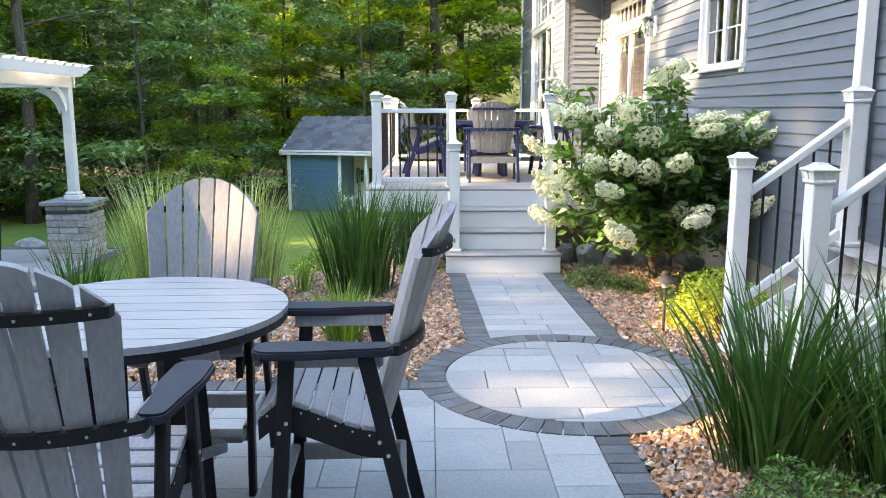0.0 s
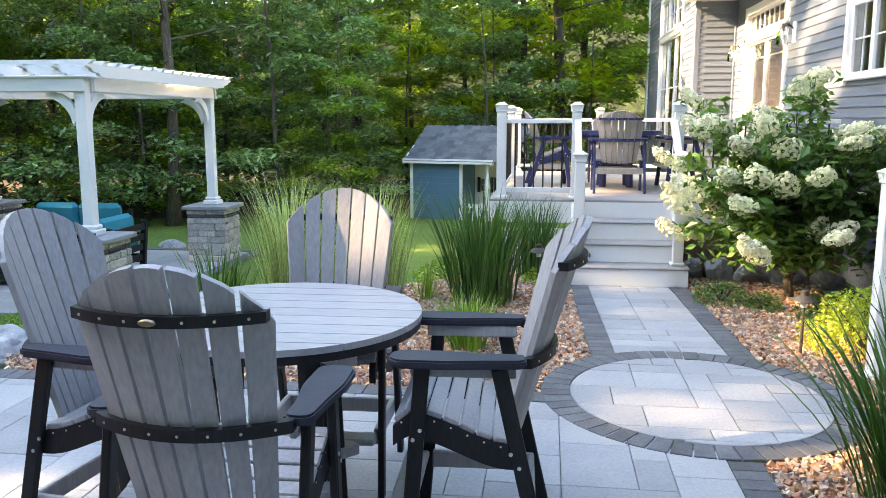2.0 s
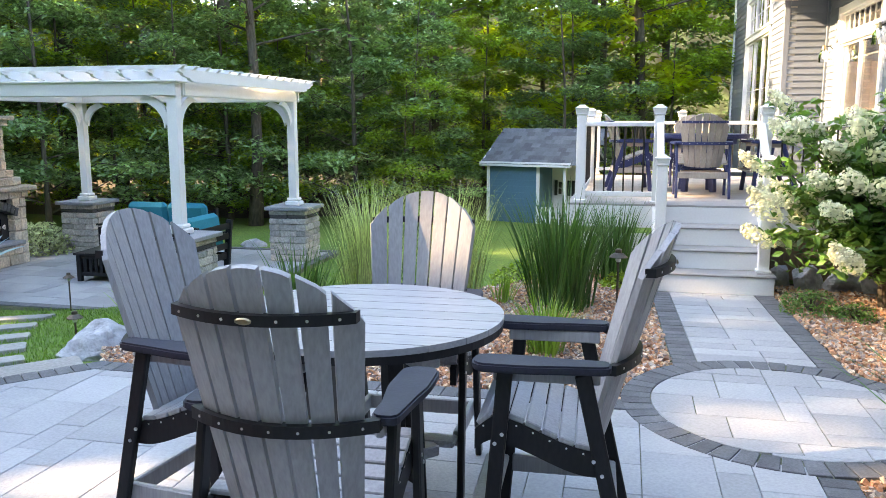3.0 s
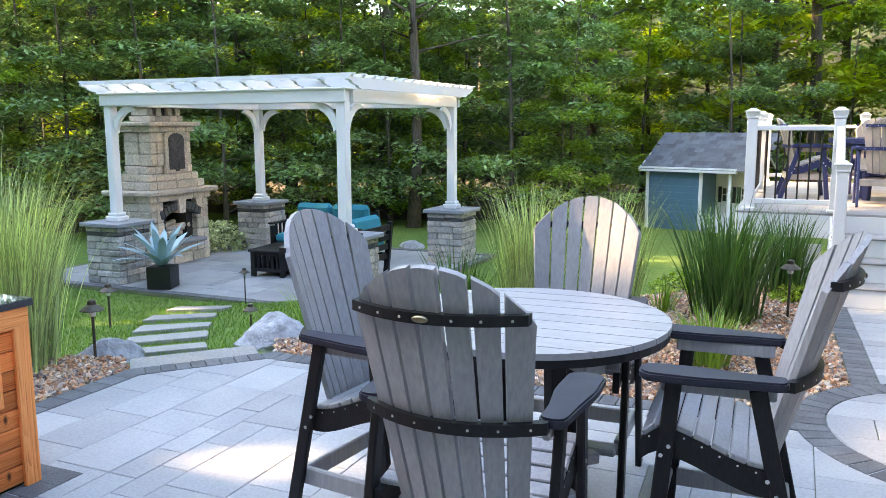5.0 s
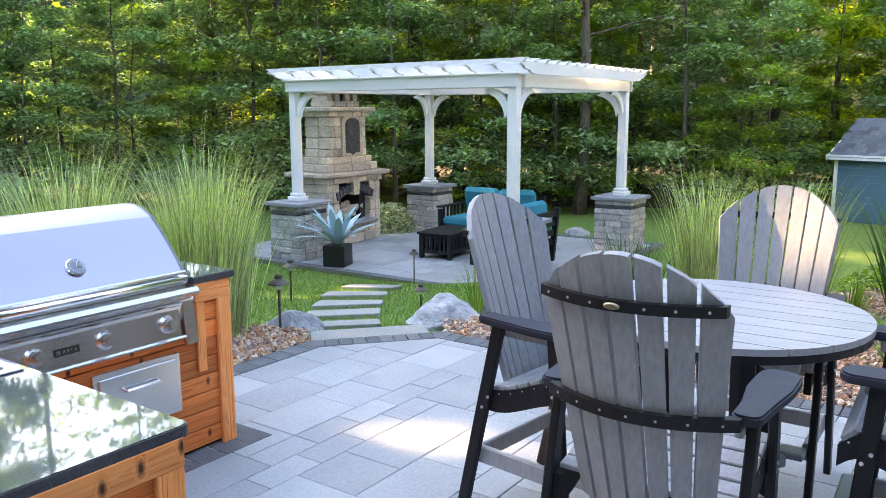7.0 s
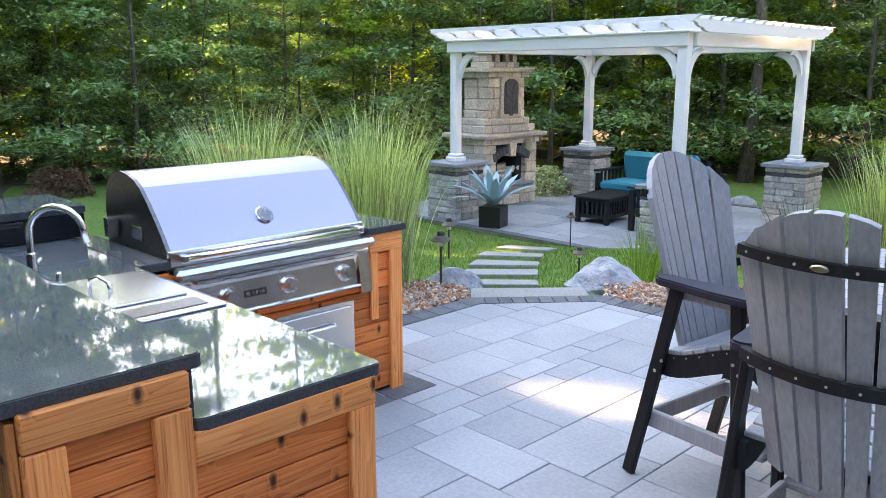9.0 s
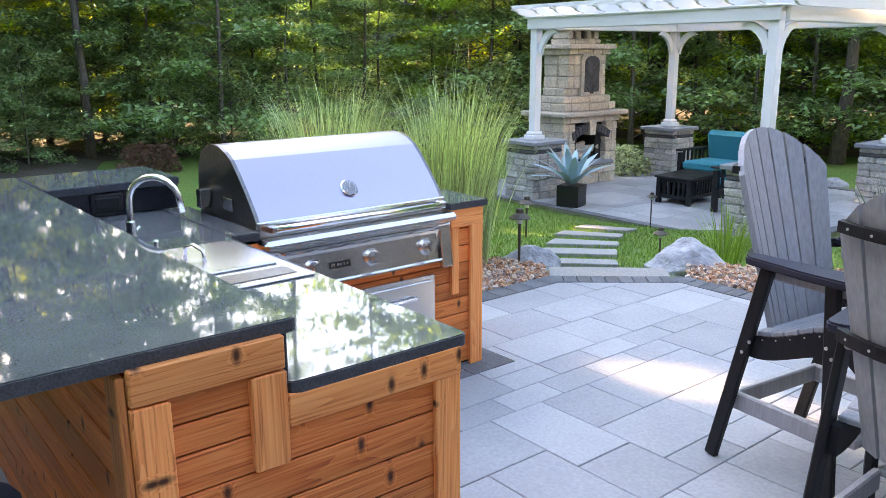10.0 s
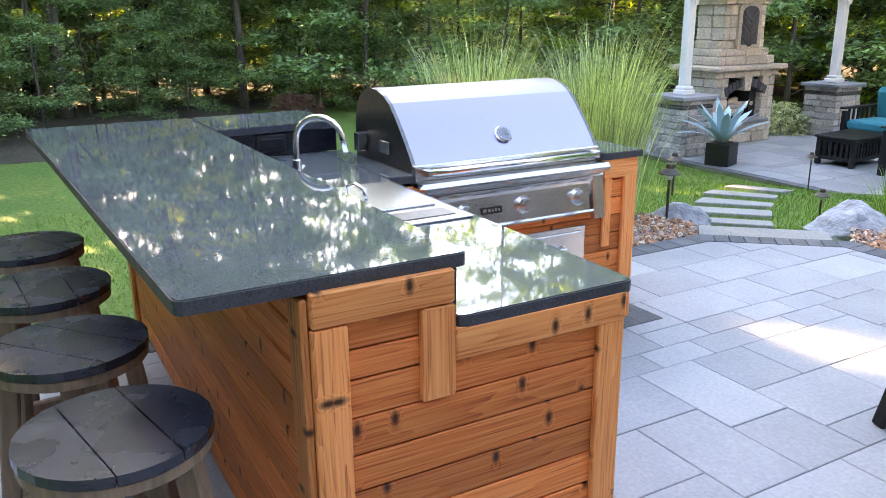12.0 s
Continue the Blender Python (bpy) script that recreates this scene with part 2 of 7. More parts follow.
LITTER = material("leaf_litter", (0.075, 0.052, 0.034), 0.95, vary=0.5, scale=2, fine=25, bump=0.8, second=(0.04, 0.042, 0.022), mix=0.8, dist=0.02)
LAWN = material("mown_lawn", (0.085, 0.16, 0.022), 0.9, vary=0.3, scale=0.7, fine=25, bump=0.6, second=(0.13, 0.19, 0.03), mix=0.9, dist=0.02)
BLADE = leafy("grass_blade", (0.10, 0.20, 0.03), (0.16, 0.25, 0.04), 0.3)
WHITE = material("white_vinyl", (0.74, 0.74, 0.74), 0.4, vary=0.03, scale=2, fine=50, bump=0.03)
GREY_TREAD = material("grey_deck_board", (0.33, 0.315, 0.31), 0.6, vary=0.12, scale=3, fine=60, bump=0.2, stretch=(0.1, 1, 1), rand=0.08)
SIDING = material("blue_grey_siding", (0.125, 0.15, 0.196), 0.55, vary=0.06, scale=1.5, fine=70, bump=0.12, stretch=(1, 0.15, 1))
FOUNDATION = material("cast_concrete", (0.40, 0.385, 0.36), 0.9, vary=0.2, scale=3, fine=30, bump=0.4)
BLACK_METAL = material("black_powder_coat", (0.012, 0.012, 0.013), 0.4, vary=0.2, fine=90, bump=0.05)
BRONZE = material("dark_bronze", (0.09, 0.075, 0.06), 0.5, 0.6, vary=0.3, scale=20, fine=80, bump=0.15)
GRANITE = material("honed_black_granite", (0.105, 0.117, 0.120), 0.035, gloss=0.02, vary=0.25, scale=3, fine=220, bump=0.0, second=(0.072, 0.082, 0.085), mix=0.8, spec=0.62)
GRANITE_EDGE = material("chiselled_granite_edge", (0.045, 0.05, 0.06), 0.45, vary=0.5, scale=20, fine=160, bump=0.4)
STEEL = material("brushed_stainless", (0.62, 0.615, 0.60), 0.24, 1.0, gloss=0.05, vary=0.05, scale=1.0, fine=120, bump=0.03, stretch=(1, 0.02, 1))
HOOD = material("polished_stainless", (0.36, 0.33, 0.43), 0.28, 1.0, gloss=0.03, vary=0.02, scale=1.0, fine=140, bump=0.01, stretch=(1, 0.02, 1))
UPSTAND = material("black_granite_upstand", (0.010, 0.011, 0.016), 0.16, gloss=0.04, vary=0.3, scale=4, fine=150, bump=0)
CHROME = material("chrome", (0.85, 0.85, 0.86), 0.05, 1.0, vary=0.02, bump=0)
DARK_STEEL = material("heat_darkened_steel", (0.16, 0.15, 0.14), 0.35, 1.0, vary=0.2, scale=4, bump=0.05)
CEDAR = cedar("oiled_cedar", (0.87, 0.30, 0.088), (0.72, 0.19, 0.047), (0.33, 0.062, 0.017))
TRIM_CEDAR = cedar("pale_oiled_cedar_trim", (0.90, 0.38, 0.135), (0.79, 0.27, 0.08), (0.39, 0.092, 0.026))
# oak of the stools; also the deck's cedar skirt with its shade in the colour
OLD_WOOD = material("weathered_oak", (0.22, 0.15, 0.095), 0.7, vary=0.25, scale=4, fine=50, bump=0.4, stretch=(1, 1, 0.15), rand=0.15)
# worn black; the bluish patches also put sky sheen into the colour
STOOL_TOP = material("worn_black_stool_top", (0.006, 0.009, 0.017), 0.27, vary=0.3, scale=7, fine=60, bump=0.10, second=(0.022, 0.032, 0.052), mix=0.5, spec=0.6, gloss=0.12)
TEAL = material("teal_outdoor_cloth", (0.012, 0.22, 0.30), 0.85, vary=0.12, scale=3, fine=200, bump=0.2)
BLUE_WALL = material("slate_blue_clapboard", (0.075, 0.165, 0.235), 0.6, vary=0.1, scale=2, fine=40, bump=0.15)
SHINGLE = material("grey_asphalt_shingle", (0.13, 0.135, 0.15), 0.9, vary=0.3, scale=5, fine=90, bump=0.6, rand=0.3, dist=0.006)
BARK = material("grey_brown_bark", (0.12, 0.098, 0.075), 0.9, vary=0.35, scale=4, fine=22, bump=1.0, stretch=(1, 1, 0.25), second=(0.065, 0.055, 0.045), mix=0.8, dist=0.03)
LEAF = leafy("forest_leaf", (0.165, 0.252, 0.11), (0.225, 0.325, 0.145), 0.38, island=0.5, through_tint=(1.3, 1.5, 0.6))
# light green shrubs; on trees this colour stands in for sun on the leaves
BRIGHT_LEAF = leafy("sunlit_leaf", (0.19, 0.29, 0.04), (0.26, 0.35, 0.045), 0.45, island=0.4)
REED = leafy("reed_blade", (0.045, 0.115, 0.03), (0.075, 0.16, 0.04), 0.25, island=0.4)
MAIDEN = leafy("maiden_grass_blade", (0.34, 0.42, 0.20), (0.45, 0.52, 0.29), 0.3, island=0.6)
HYD_LEAF = leafy("hydrangea_leaf", (0.08, 0.17, 0.04), (0.13, 0.235, 0.06), 0.3, island=0.45)
PETAL = leafy("cream_petal", (0.84, 0.83, 0.58), (0.88, 0.87, 0.70), 0.3, island=0.12, through_tint=(1.0, 1.0, 0.95))
LIME = leafy("lime_foliage", (0.30, 0.38, 0.03), (0.38, 0.44, 0.05), 0.3, island=0.3)
AGAVE = material("pale_blue_painted_metal", (0.36, 0.52, 0.58), 0.45, 0.1, vary=0.1, scale=8, fine=60, bump=0.05)
PALE_LEAF = leafy("variegated_leaf", (0.36, 0.42, 0.26), (0.52, 0.55, 0.42), 0.3, island=0.5)
DEAD = leafy("rusty_foliage", (0.13, 0.06, 0.04), (0.17, 0.09, 0.06), 0.2)
# near-black blotches put the shade between distant trees into the colour
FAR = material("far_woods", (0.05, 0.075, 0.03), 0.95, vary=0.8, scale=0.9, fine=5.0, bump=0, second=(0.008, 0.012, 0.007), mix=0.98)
GLASS = pane_glass("window_glass")
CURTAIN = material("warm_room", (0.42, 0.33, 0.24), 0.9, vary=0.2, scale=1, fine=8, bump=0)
# dimness of unlit rooms put into the colour; playhouse panes use it too
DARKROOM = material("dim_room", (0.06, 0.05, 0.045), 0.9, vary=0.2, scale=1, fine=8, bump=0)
FROST = material("frosted_lens", (0.75, 0.75, 0.72), 0.3, vary=0.05, bump=0)
BIRCH = material("birch_log", (0.55, 0.5, 0.43), 0.8, vary=0.35, scale=12, fine=40, bump=0.4)
ASH = material("black_firebox", (0.03, 0.028, 0.026), 0.9, vary=0.3, bump=0.3)


# ---- mesh tools ----
class Shape:
    """Collects vertices and faces, then becomes one mesh object."""

    def __init__(self):
        self.v, self.f = [], []

    def add(self, verts, faces, m=None):
        k = len(self.v)
        self.v += [tuple(m @ Vector(p)) for p in verts] if m is not None else [tuple(p) for p in verts]
        self.f += [tuple(k + i for i in face) for face in faces]
        return self

    def box(self, size, at=(0, 0, 0), bevel=0.006, m=None):
        hx, hy, hz = size[0] / 2, size[1] / 2, size[2] / 2
        c = min(bevel, hx * 0.8, hy * 0.8, hz * 0.8)
        if c <= 0:
            vs = [(at[0] + sx * hx, at[1] + sy * hy, at[2] + sz * hz) for sx in (-1, 1) for sy in (-1, 1) for sz in (-1, 1)]
            return self.add(vs, [(0, 1, 3, 2), (4, 6, 7, 5), (0, 4, 5, 1), (2, 3, 7, 6), (0, 2, 6, 4), (1, 5, 7, 3)], m)
        vs, ix = [], {}
        for sx in (-1, 1):
            for sy in (-1, 1):
                for sz in (-1, 1):
                    for ax in range(3):
                        p = [sx * (hx - c), sy * (hy - c), sz * (hz - c)]
                        p[ax] += (sx, sy, sz)[ax] * c
                        ix[sx, sy, sz, ax] = len(vs)
                        vs.append((at[0] + p[0], at[1] + p[1], at[2] + p[2]))
        fs = []
        for ax in range(3):
            b, d = (ax + 1) % 3, (ax + 2) % 3
            for s in (-1, 1):
                q = []
                for tb, td in ((-1, -1), (1, -1), (1, 1), (-1, 1)):
                    k = [0, 0, 0]
                    k[ax], k[b], k[d] = s, tb, td
                    q.append(ix[(*k, ax)])
                fs.append(tuple(q if s > 0 else q[::-1]))
            for tb in (-1, 1):
                for td in (-1, 1):
                    lo, hi = [0, 0, 0], [0, 0, 0]
                    lo[ax], lo[b], lo[d] = -1, tb, td
                    hi[ax], hi[b], hi[d] = 1, tb, td
                    q = (ix[(*lo, b)], ix[(*hi, b)], ix[(*hi, d)], ix[(*lo, d)])
                    fs.append(q if tb * td < 0 else q[::-1])
        for sx in (-1, 1):
            for sy in (-1, 1):
                for sz in (-1, 1):
                    q = tuple(ix[sx, sy, sz, a] for a in range(3))
                    fs.append(q if sx * sy * sz > 0 else q[::-1])
        return self.add(vs, fs, m)

    def beam(self, p, q, w, h, up=(0, 0, 1), bevel=0.006):
        """A bar from p to q: w across, h along up."""
        p, q = Vector(p), Vector(q)
        y = (q - p).normalized()
        x = y.cross(Vector(up))
        x = x.normalized() if x.length > 1e-5 else Vector((1, 0, 0))
        z = x.cross(y)
        m = Matrix.Translation((p + q) / 2) @ Matrix((x, y, z)).transposed().to_4x4()
        return self.box((w, (q - p).length, h), bevel=bevel, m=m)

    def tube(self, pts, radii, n=8, caps=True):
        pts = [Vector(p) for p in pts]
        if not hasattr(radii, "__len__"):
            radii = [radii] * len(pts)
        k = len(self.v)
        ref = None
        for i, p in enumerate(pts):
            d = (pts[min(i + 1, len(pts) - 1)] - pts[max(i - 1, 0)]).normalized()
            if ref is None:
                ref = d.orthogonal().normalized()
            ref = (ref - d * ref.dot(d)).normalized()
            s = d.cross(ref)
            for j in range(n):
                a = 2 * math.pi * j / n
                self.v.append(tuple(p + (ref * math.cos(a) + s * math.sin(a)) * radii[i]))
        for i in range(len(pts) - 1):
            for j in range(n):
                a, b = k + i * n + j, k + i * n + (j + 1) % n
                self.f.append((a, b, b + n, a + n))
        if caps:
            self.f.append(tuple(k + j for j in reversed(range(n))))
            self.f.append(tuple(k + (len(pts) - 1) * n + j for j in range(n)))
        return self

    def prism(self, poly, z0, z1, m=None):
        """A flat outline drawn in x, y and raised from z0 to z1."""
        n = len(poly)
        vs = [(x, y, z0) for x, y in poly] + [(x, y, z1) for x, y in poly]
        fs = [tuple(reversed(range(n))), tuple(range(n, 2 * n))] + [(i, (i + 1) % n, n + (i + 1) % n, n + i) for i in range(n)]
        return self.add(vs, fs, m)

    def lathe(self, profile, n=24, at=(0, 0, 0), m=None):
        vs, fs = [], []
        for r, z in profile:
            for j in range(n):
                a = 2 * math.pi * j / n
                vs.append((at[0] + r * math.cos(a), at[1] + r * math.sin(a), at[2] + z))
        for i in range(len(profile) - 1):
            for j in range(n):
                a, b = i * n + j, i * n + (j + 1) % n
                fs.append((a, b, b + n, a + n))
        fs.append(tuple(reversed(range(n))))
        fs.append(tuple((len(profile) - 1) * n + j for j in range(n)))
        return self.add(vs, fs, m)

    def mesh(self, name, mat, smooth=False):
        me = bpy.data.meshes.new(name)
        me.from_pydata(self.v, [], self.f)
        me.materials.append(mat)
        if smooth:
            me.shade_smooth()
        me.update()
        return me


def thing(name, label, category, at=(0, 0, 0), turn=0.0, group="", kind=""):
    ob = new(name)
    ob.matrix_basis = pose(*at, 0, 0, turn)
    return tagged(ob, label, category, group, kind)


def part(name, shape, mat, parent=None, label="", smooth=False):
    me = shape if isinstance(shape, bpy.types.Mesh) else shape.mesh(name, mat, smooth)
    ob = new(name, me)
    ob.parent = parent
    if label:
        tagged(ob, label)
    return ob


def solo(name, shape, mat, label, category="", group="", kind="", smooth=False):
    return tagged(new(name, shape.mesh(name, mat, smooth)), label, category, group, kind)


def rounded(poly, r, n=4):
    """A convex outline with its corners rounded."""
    out = []
    k = len(poly)
    for i in range(k):
        p0, p, p1 = Vector(poly[i - 1]), Vector(poly[i]), Vector(poly[(i + 1) % k])
        a, b = (p0 - p), (p1 - p)
        d = min(r, a.length * 0.45, b.length * 0.45)
        s, e = p + a.normalized() * d, p + b.normalized() * d
        for j in range(n + 1):
            t = j / n
            q = s * (1 - t) ** 2 + p * 2 * t * (1 - t) + e * t * t
            out.append((q.x, q.y))
    return out


def smooth01(t):
    t = min(1.0, max(0.0, t))
    return t * t * (3 - 2 * t)


# ---- ground ----
LOW = -0.43


def ground_z(x, y):
    """The lawn falls from the upper patio to the lower one."""
    away = max(y - 4.9, (-x - 4.3), 0.7 * (y - 4.6) + 0.7 * (-x - 4.0))
    fall = min(1.0, max(0.0, away / 4.2))
    keep = smooth01((x + 1.6) / 1.4)
    return -0.05 - 0.44 * fall * (1 - keep) - 0.45 * keep * smooth01((y - 9.0) / 6.0)


def ground_sheet():
    xs = sorted(set([-400, -150, -60] + [-40 + i * 1.0 for i in range(24)] + [-16 + i * 0.4 for i in range(61)] + [9 + i for i in range(12)] + [40, 120, 400]))
    ys = sorted(set([-400, -150, -60, -30] + [-20 + i * 1.0 for i in range(16)] + [-4 + i * 0.4 for i in range(61)] + [21 + i for i in range(16)] + [50, 120, 400]))
    s = Shape()
    for y in ys:
        for x in xs:
            far = smooth01((math.hypot(x + 2, y - 5) - 11) / 4)
            s.v.append((x, y, ground_z(x, y) + far * 0.12 * noise.noise((x * 0.3, y * 0.3, 0))))
    n = len(xs)
    for j in range(len(ys) - 1):
        for i in range(n - 1):
            s.f.append((j * n + i, j * n + i + 1, (j + 1) * n + i + 1, (j + 1) * n + i))
    return solo("ground", s, LAWN, "mown green lawn sloping gently down from the patio", "lawn", kind="structure", smooth=True)


ground_sheet()


def forest_floor():
    """Leaf litter under the trees: a ring round the lawn, just over it."""
    s = Shape()
    rings, steps = 8, 120
    for i in range(rings + 1):
        for j in range(steps):
            a = 2 * math.pi * j / steps
            az = math.degrees(a) - 360 if a > math.pi else math.degrees(a)
            r0 = 15.2 - 6.0 * smooth01((-70 - az) / 14) + 0.9 * noise.noise((math.cos(a) * 3, math.sin(a) * 3, 5))
            r = r0 + i * 5.5
            x, y = -1.5 + r * math.sin(a), 1.5 + r * math.cos(a)
            s.v.append((x, y, ground_z(x, y) + (0.10 if i else -0.10) + (0.12 * noise.noise((x * 0.3, y * 0.3, 0)))))
    for i in range(rings):
        for j in range(steps):
            k = (j + 1) % steps
            s.f.append((i * steps + j, (i + 1) * steps + j, (i + 1) * steps + k, i * steps + k))
    return solo("forest_floor", s, LITTER, "brown leaf litter and bare soil under the trees", "soil", kind="structure", smooth=True)


forest_floor()

# ---- upper patio: outline, bed, circle, path ----
X0, X1, Y0, Y1 = -4.21, 1.245, -1.3, 5.0          # outer edges
BW = 0.175                                        # width of the border bricks
outline = [(X0, Y0), (X1, Y0), (X1, Y1), (-3.52, Y1), (X0, 4.22)]
CIRC, RIN, ROUT = (1.09, 5.06), 0.775, 0.958


def clip(poly, a, b):
    """What is left of a convex outline to the left of the line from a to b."""
    out = []
    side = lambda p: (b[0] - a[0]) * (p[1] - a[1]) - (b[1] - a[1]) * (p[0] - a[0])
    for i, p in enumerate(poly):
        q = poly[(i + 1) % len(poly)]
        sp, sq = side(p), side(q)
        if sp >= 0:
            out.append(p)
        if sp * sq < 0:
            t = sp / (sp - sq)
            out.append((p[0] + t * (q[0] - p[0]), p[1] + t * (q[1] - p[1])))
    return out


def area(poly):
    return 0.5 * sum(poly[i][0] * poly[(i + 1) % len(poly)][1] - poly[(i + 1) % len(poly)][0] * poly[i][1] for i in range(len(poly)))


def shrink(poly, d):
    """The outline moved inwards by d."""
    out = poly
    n = len(poly)
    for i in range(n):
        a, b = Vector(poly[i]), Vector(poly[(i + 1) % n])
        e = b - a
        if e.length < 1e-6:
            continue
        nrm = Vector((-e.y, e.x)).normalized() * d
        out = clip(out, a + nrm, b + nrm)
        if len(out) < 3:
            return []
    return out


def ashlar(x0, x1, y0, y1, unit, sizes, seed, rise=0.0):
    """A random bond of rectangles on a grid, unit wide and rise deep."""
    rise = rise or unit
    rnd = random.Random(seed)
    nx, ny = int(round((x1 - x0) / unit)), int(round((y1 - y0) / rise))
    used = [[False] * nx for _ in range(ny)]
    out = []
    for j in range(ny):
        for i in range(nx):
            if used[j][i]:
                continue
            opts = sizes[:]
            rnd.shuffle(opts)
            for w, h in opts + [(2, 1), (1, 2), (1, 1)]:
                if i + w <= nx and j + h <= ny and not any(used[j + b][i + a] for a in range(w) for b in range(h)):
                    for a in range(w):
                        for b in range(h):
                            used[j + b][i + a] = True
                    out.append((x0 + i * unit, y0 + j * rise, x0 + (i + w) * unit, y0 + (j + h) * rise))
                    break
    return out


class Pieces:
    """Paving pieces: the nearest ones are objects, the rest one joined part."""

    def __init__(self, parent, name, mat, thick, top, near):
        self.parent, self.name, self.mat, self.thick, self.top, self.near = parent, name, mat, thick, top, near
        self.rest, self.count, self.rnd = Shape(), 0, random.Random(name + parent.name)

    def lay(self, poly, m=None):
        if len(poly) < 3 or abs(area(poly)) < 0.002:
            return
        if area(poly) < 0:
            poly = poly[::-1]
        cx, cy = sum(p[0] for p in poly) / len(poly), sum(p[1] for p in poly) / len(poly)
        inner = shrink(poly, 0.0035)
        if len(inner) != len(poly):
            inner = [(cx + (x - cx) * 0.97, cy + (y - cy) * 0.97) for x, y in poly]
        n = len(poly)
        dz = self.rnd.uniform(-0.0015, 0.0015)
        vs = [(x - cx, y - cy, -self.thick) for x, y in poly] + [(x - cx, y - cy, dz - 0.003) for x, y in poly] + [(x - cx, y - cy, dz) for x, y in inner]
        fs = [tuple(range(2 * n, 3 * n))]
        for i in range(n):
            j = (i + 1) % n
            fs += [(i, j, n + j, n + i), (n + i, n + j, 2 * n + j, 2 * n + i)]
        if self.count < 300 and self.near(cx, cy):
            me = Shape().add(vs, fs).mesh(self.name, self.mat)
            ob = new(self.name, me)
            ob.parent = self.parent
            ob.location = (cx, cy, self.top)
            self.count += 1
        else:
            self.rest.add([(x + cx, y + cy, z + self.top) for x, y, z in vs], fs)

    def done(self):
        if self.rest.f:
            ob = part(self.name + "_rest", self.rest, self.mat, self.parent)
            tagged(ob, kind="stuff")


def sheet(name, poly, z0, z1, mat, label, category=""):
    return solo(name, Shape().prism(poly, z0, z1), mat, label, category, kind="structure")


patio = sheet("patio", outline, -0.30, -0.012, JOINT, "patio of pale grey concrete pavers with mossy sand joints", "patio")
path = sheet("path", [(0.395, 8.36), (0.49, 5.6), (1.68, 5.6), (1.575, 8.36)], -0.30, -0.012, JOINT, "garden path of pale pavers with charcoal borders", "path")
disc = sheet("paved_circle", [(CIRC[0] + ROUT * math.cos(a * math.pi / 36), CIRC[1] + ROUT * math.sin(a * math.pi / 36)) for a in range(72)], -0.29, -0.005, JOINT, "round paved circle ringed by charcoal bricks", "patio")
low_patio = sheet("lower_patio", [(-10.2, 7.95), (-4.45, 7.95), (-4.45, 12.6), (-10.2, 12.6)], LOW - 0.3, LOW - 0.012, JOINT, "lower patio of pale grey pavers under the pergola", "patio")


def lay_patio():
    p = Pieces(patio, "paver", PAVER, 0.05, 0.0, lambda x, y: y > 1.2 and x > -4.2)
    inner = [(X0 + BW, Y0), (X1 - BW, Y0), (X1 - BW, Y1 - BW), (-3.52 + 0.075, Y1 - BW), (X0 + BW, 4.22 - 0.075)]
    for x0, y0, x1, y1 in ashlar(-4.44, 1.50, -6.005 + 0.1675 * 28, 5.2175, 0.18, [(3, 2), (2, 2), (2, 3), (3, 2), (2, 3), (3, 3)], 4, 0.1675):
        poly = shrink([(x0, y0), (x1, y0), (x1, y1), (x0, y1)], 0.0018)
        for i in range(len(inner)):
            poly = clip(poly, inner[i], inner[(i + 1) % len(inner)]) if len(poly) > 2 else []
        c = [math.hypot(x - CIRC[0], y - CIRC[1]) for x, y in poly]
        if poly and max(c) > ROUT - 0.05:
            p.lay(poly)
    p.done()


def lay_row(p, a, b, w, step, skip=lambda x, y: False):
    """Border bricks side by side from a to b, w deep to the left."""
    a, b = Vector(a), Vector(b)
    d = (b - a)
    n = max(1, round(d.length / step))
    e, nrm = d / n, Vector((-d.y, d.x)).normalized() * w
    for i in range(n):
        q = [a + e * i, a + e * (i + 1), a + e * (i + 1) + nrm, a + e * i + nrm]
        c = (q[0] + q[2]) / 2
        if not skip(c.x, c.y):
            p.lay(shrink([tuple(v) for v in q], 0.003))


def lay_edges():
    p = Pieces(patio, "border_brick", EDGE, 0.05, 0.004, lambda x, y: y > 1.2)
    off = lambda x, y: math.hypot(x - CIRC[0], y - CIRC[1]) < ROUT - 0.02
    lay_row(p, (X1, Y0), (X1, Y1 - BW), BW, 0.105, off)
    lay_row(p, (X1, Y1), (-3.52, Y1), BW, 0.105, off)
    lay_row(p, (-3.52, Y1), (X0, 4.22), BW, 0.105, off)
    lay_row(p, (X0, 4.22), (X0, Y0), BW, 0.16, off)
    lay_row(p, (-3.10, 1.27), (-3.10, 2.81), 0.165, 0.16, off)
    lay_row(p, (-3.10, 2.81), (-4.04, 2.81), 0.165, 0.16, off)
    p.done()


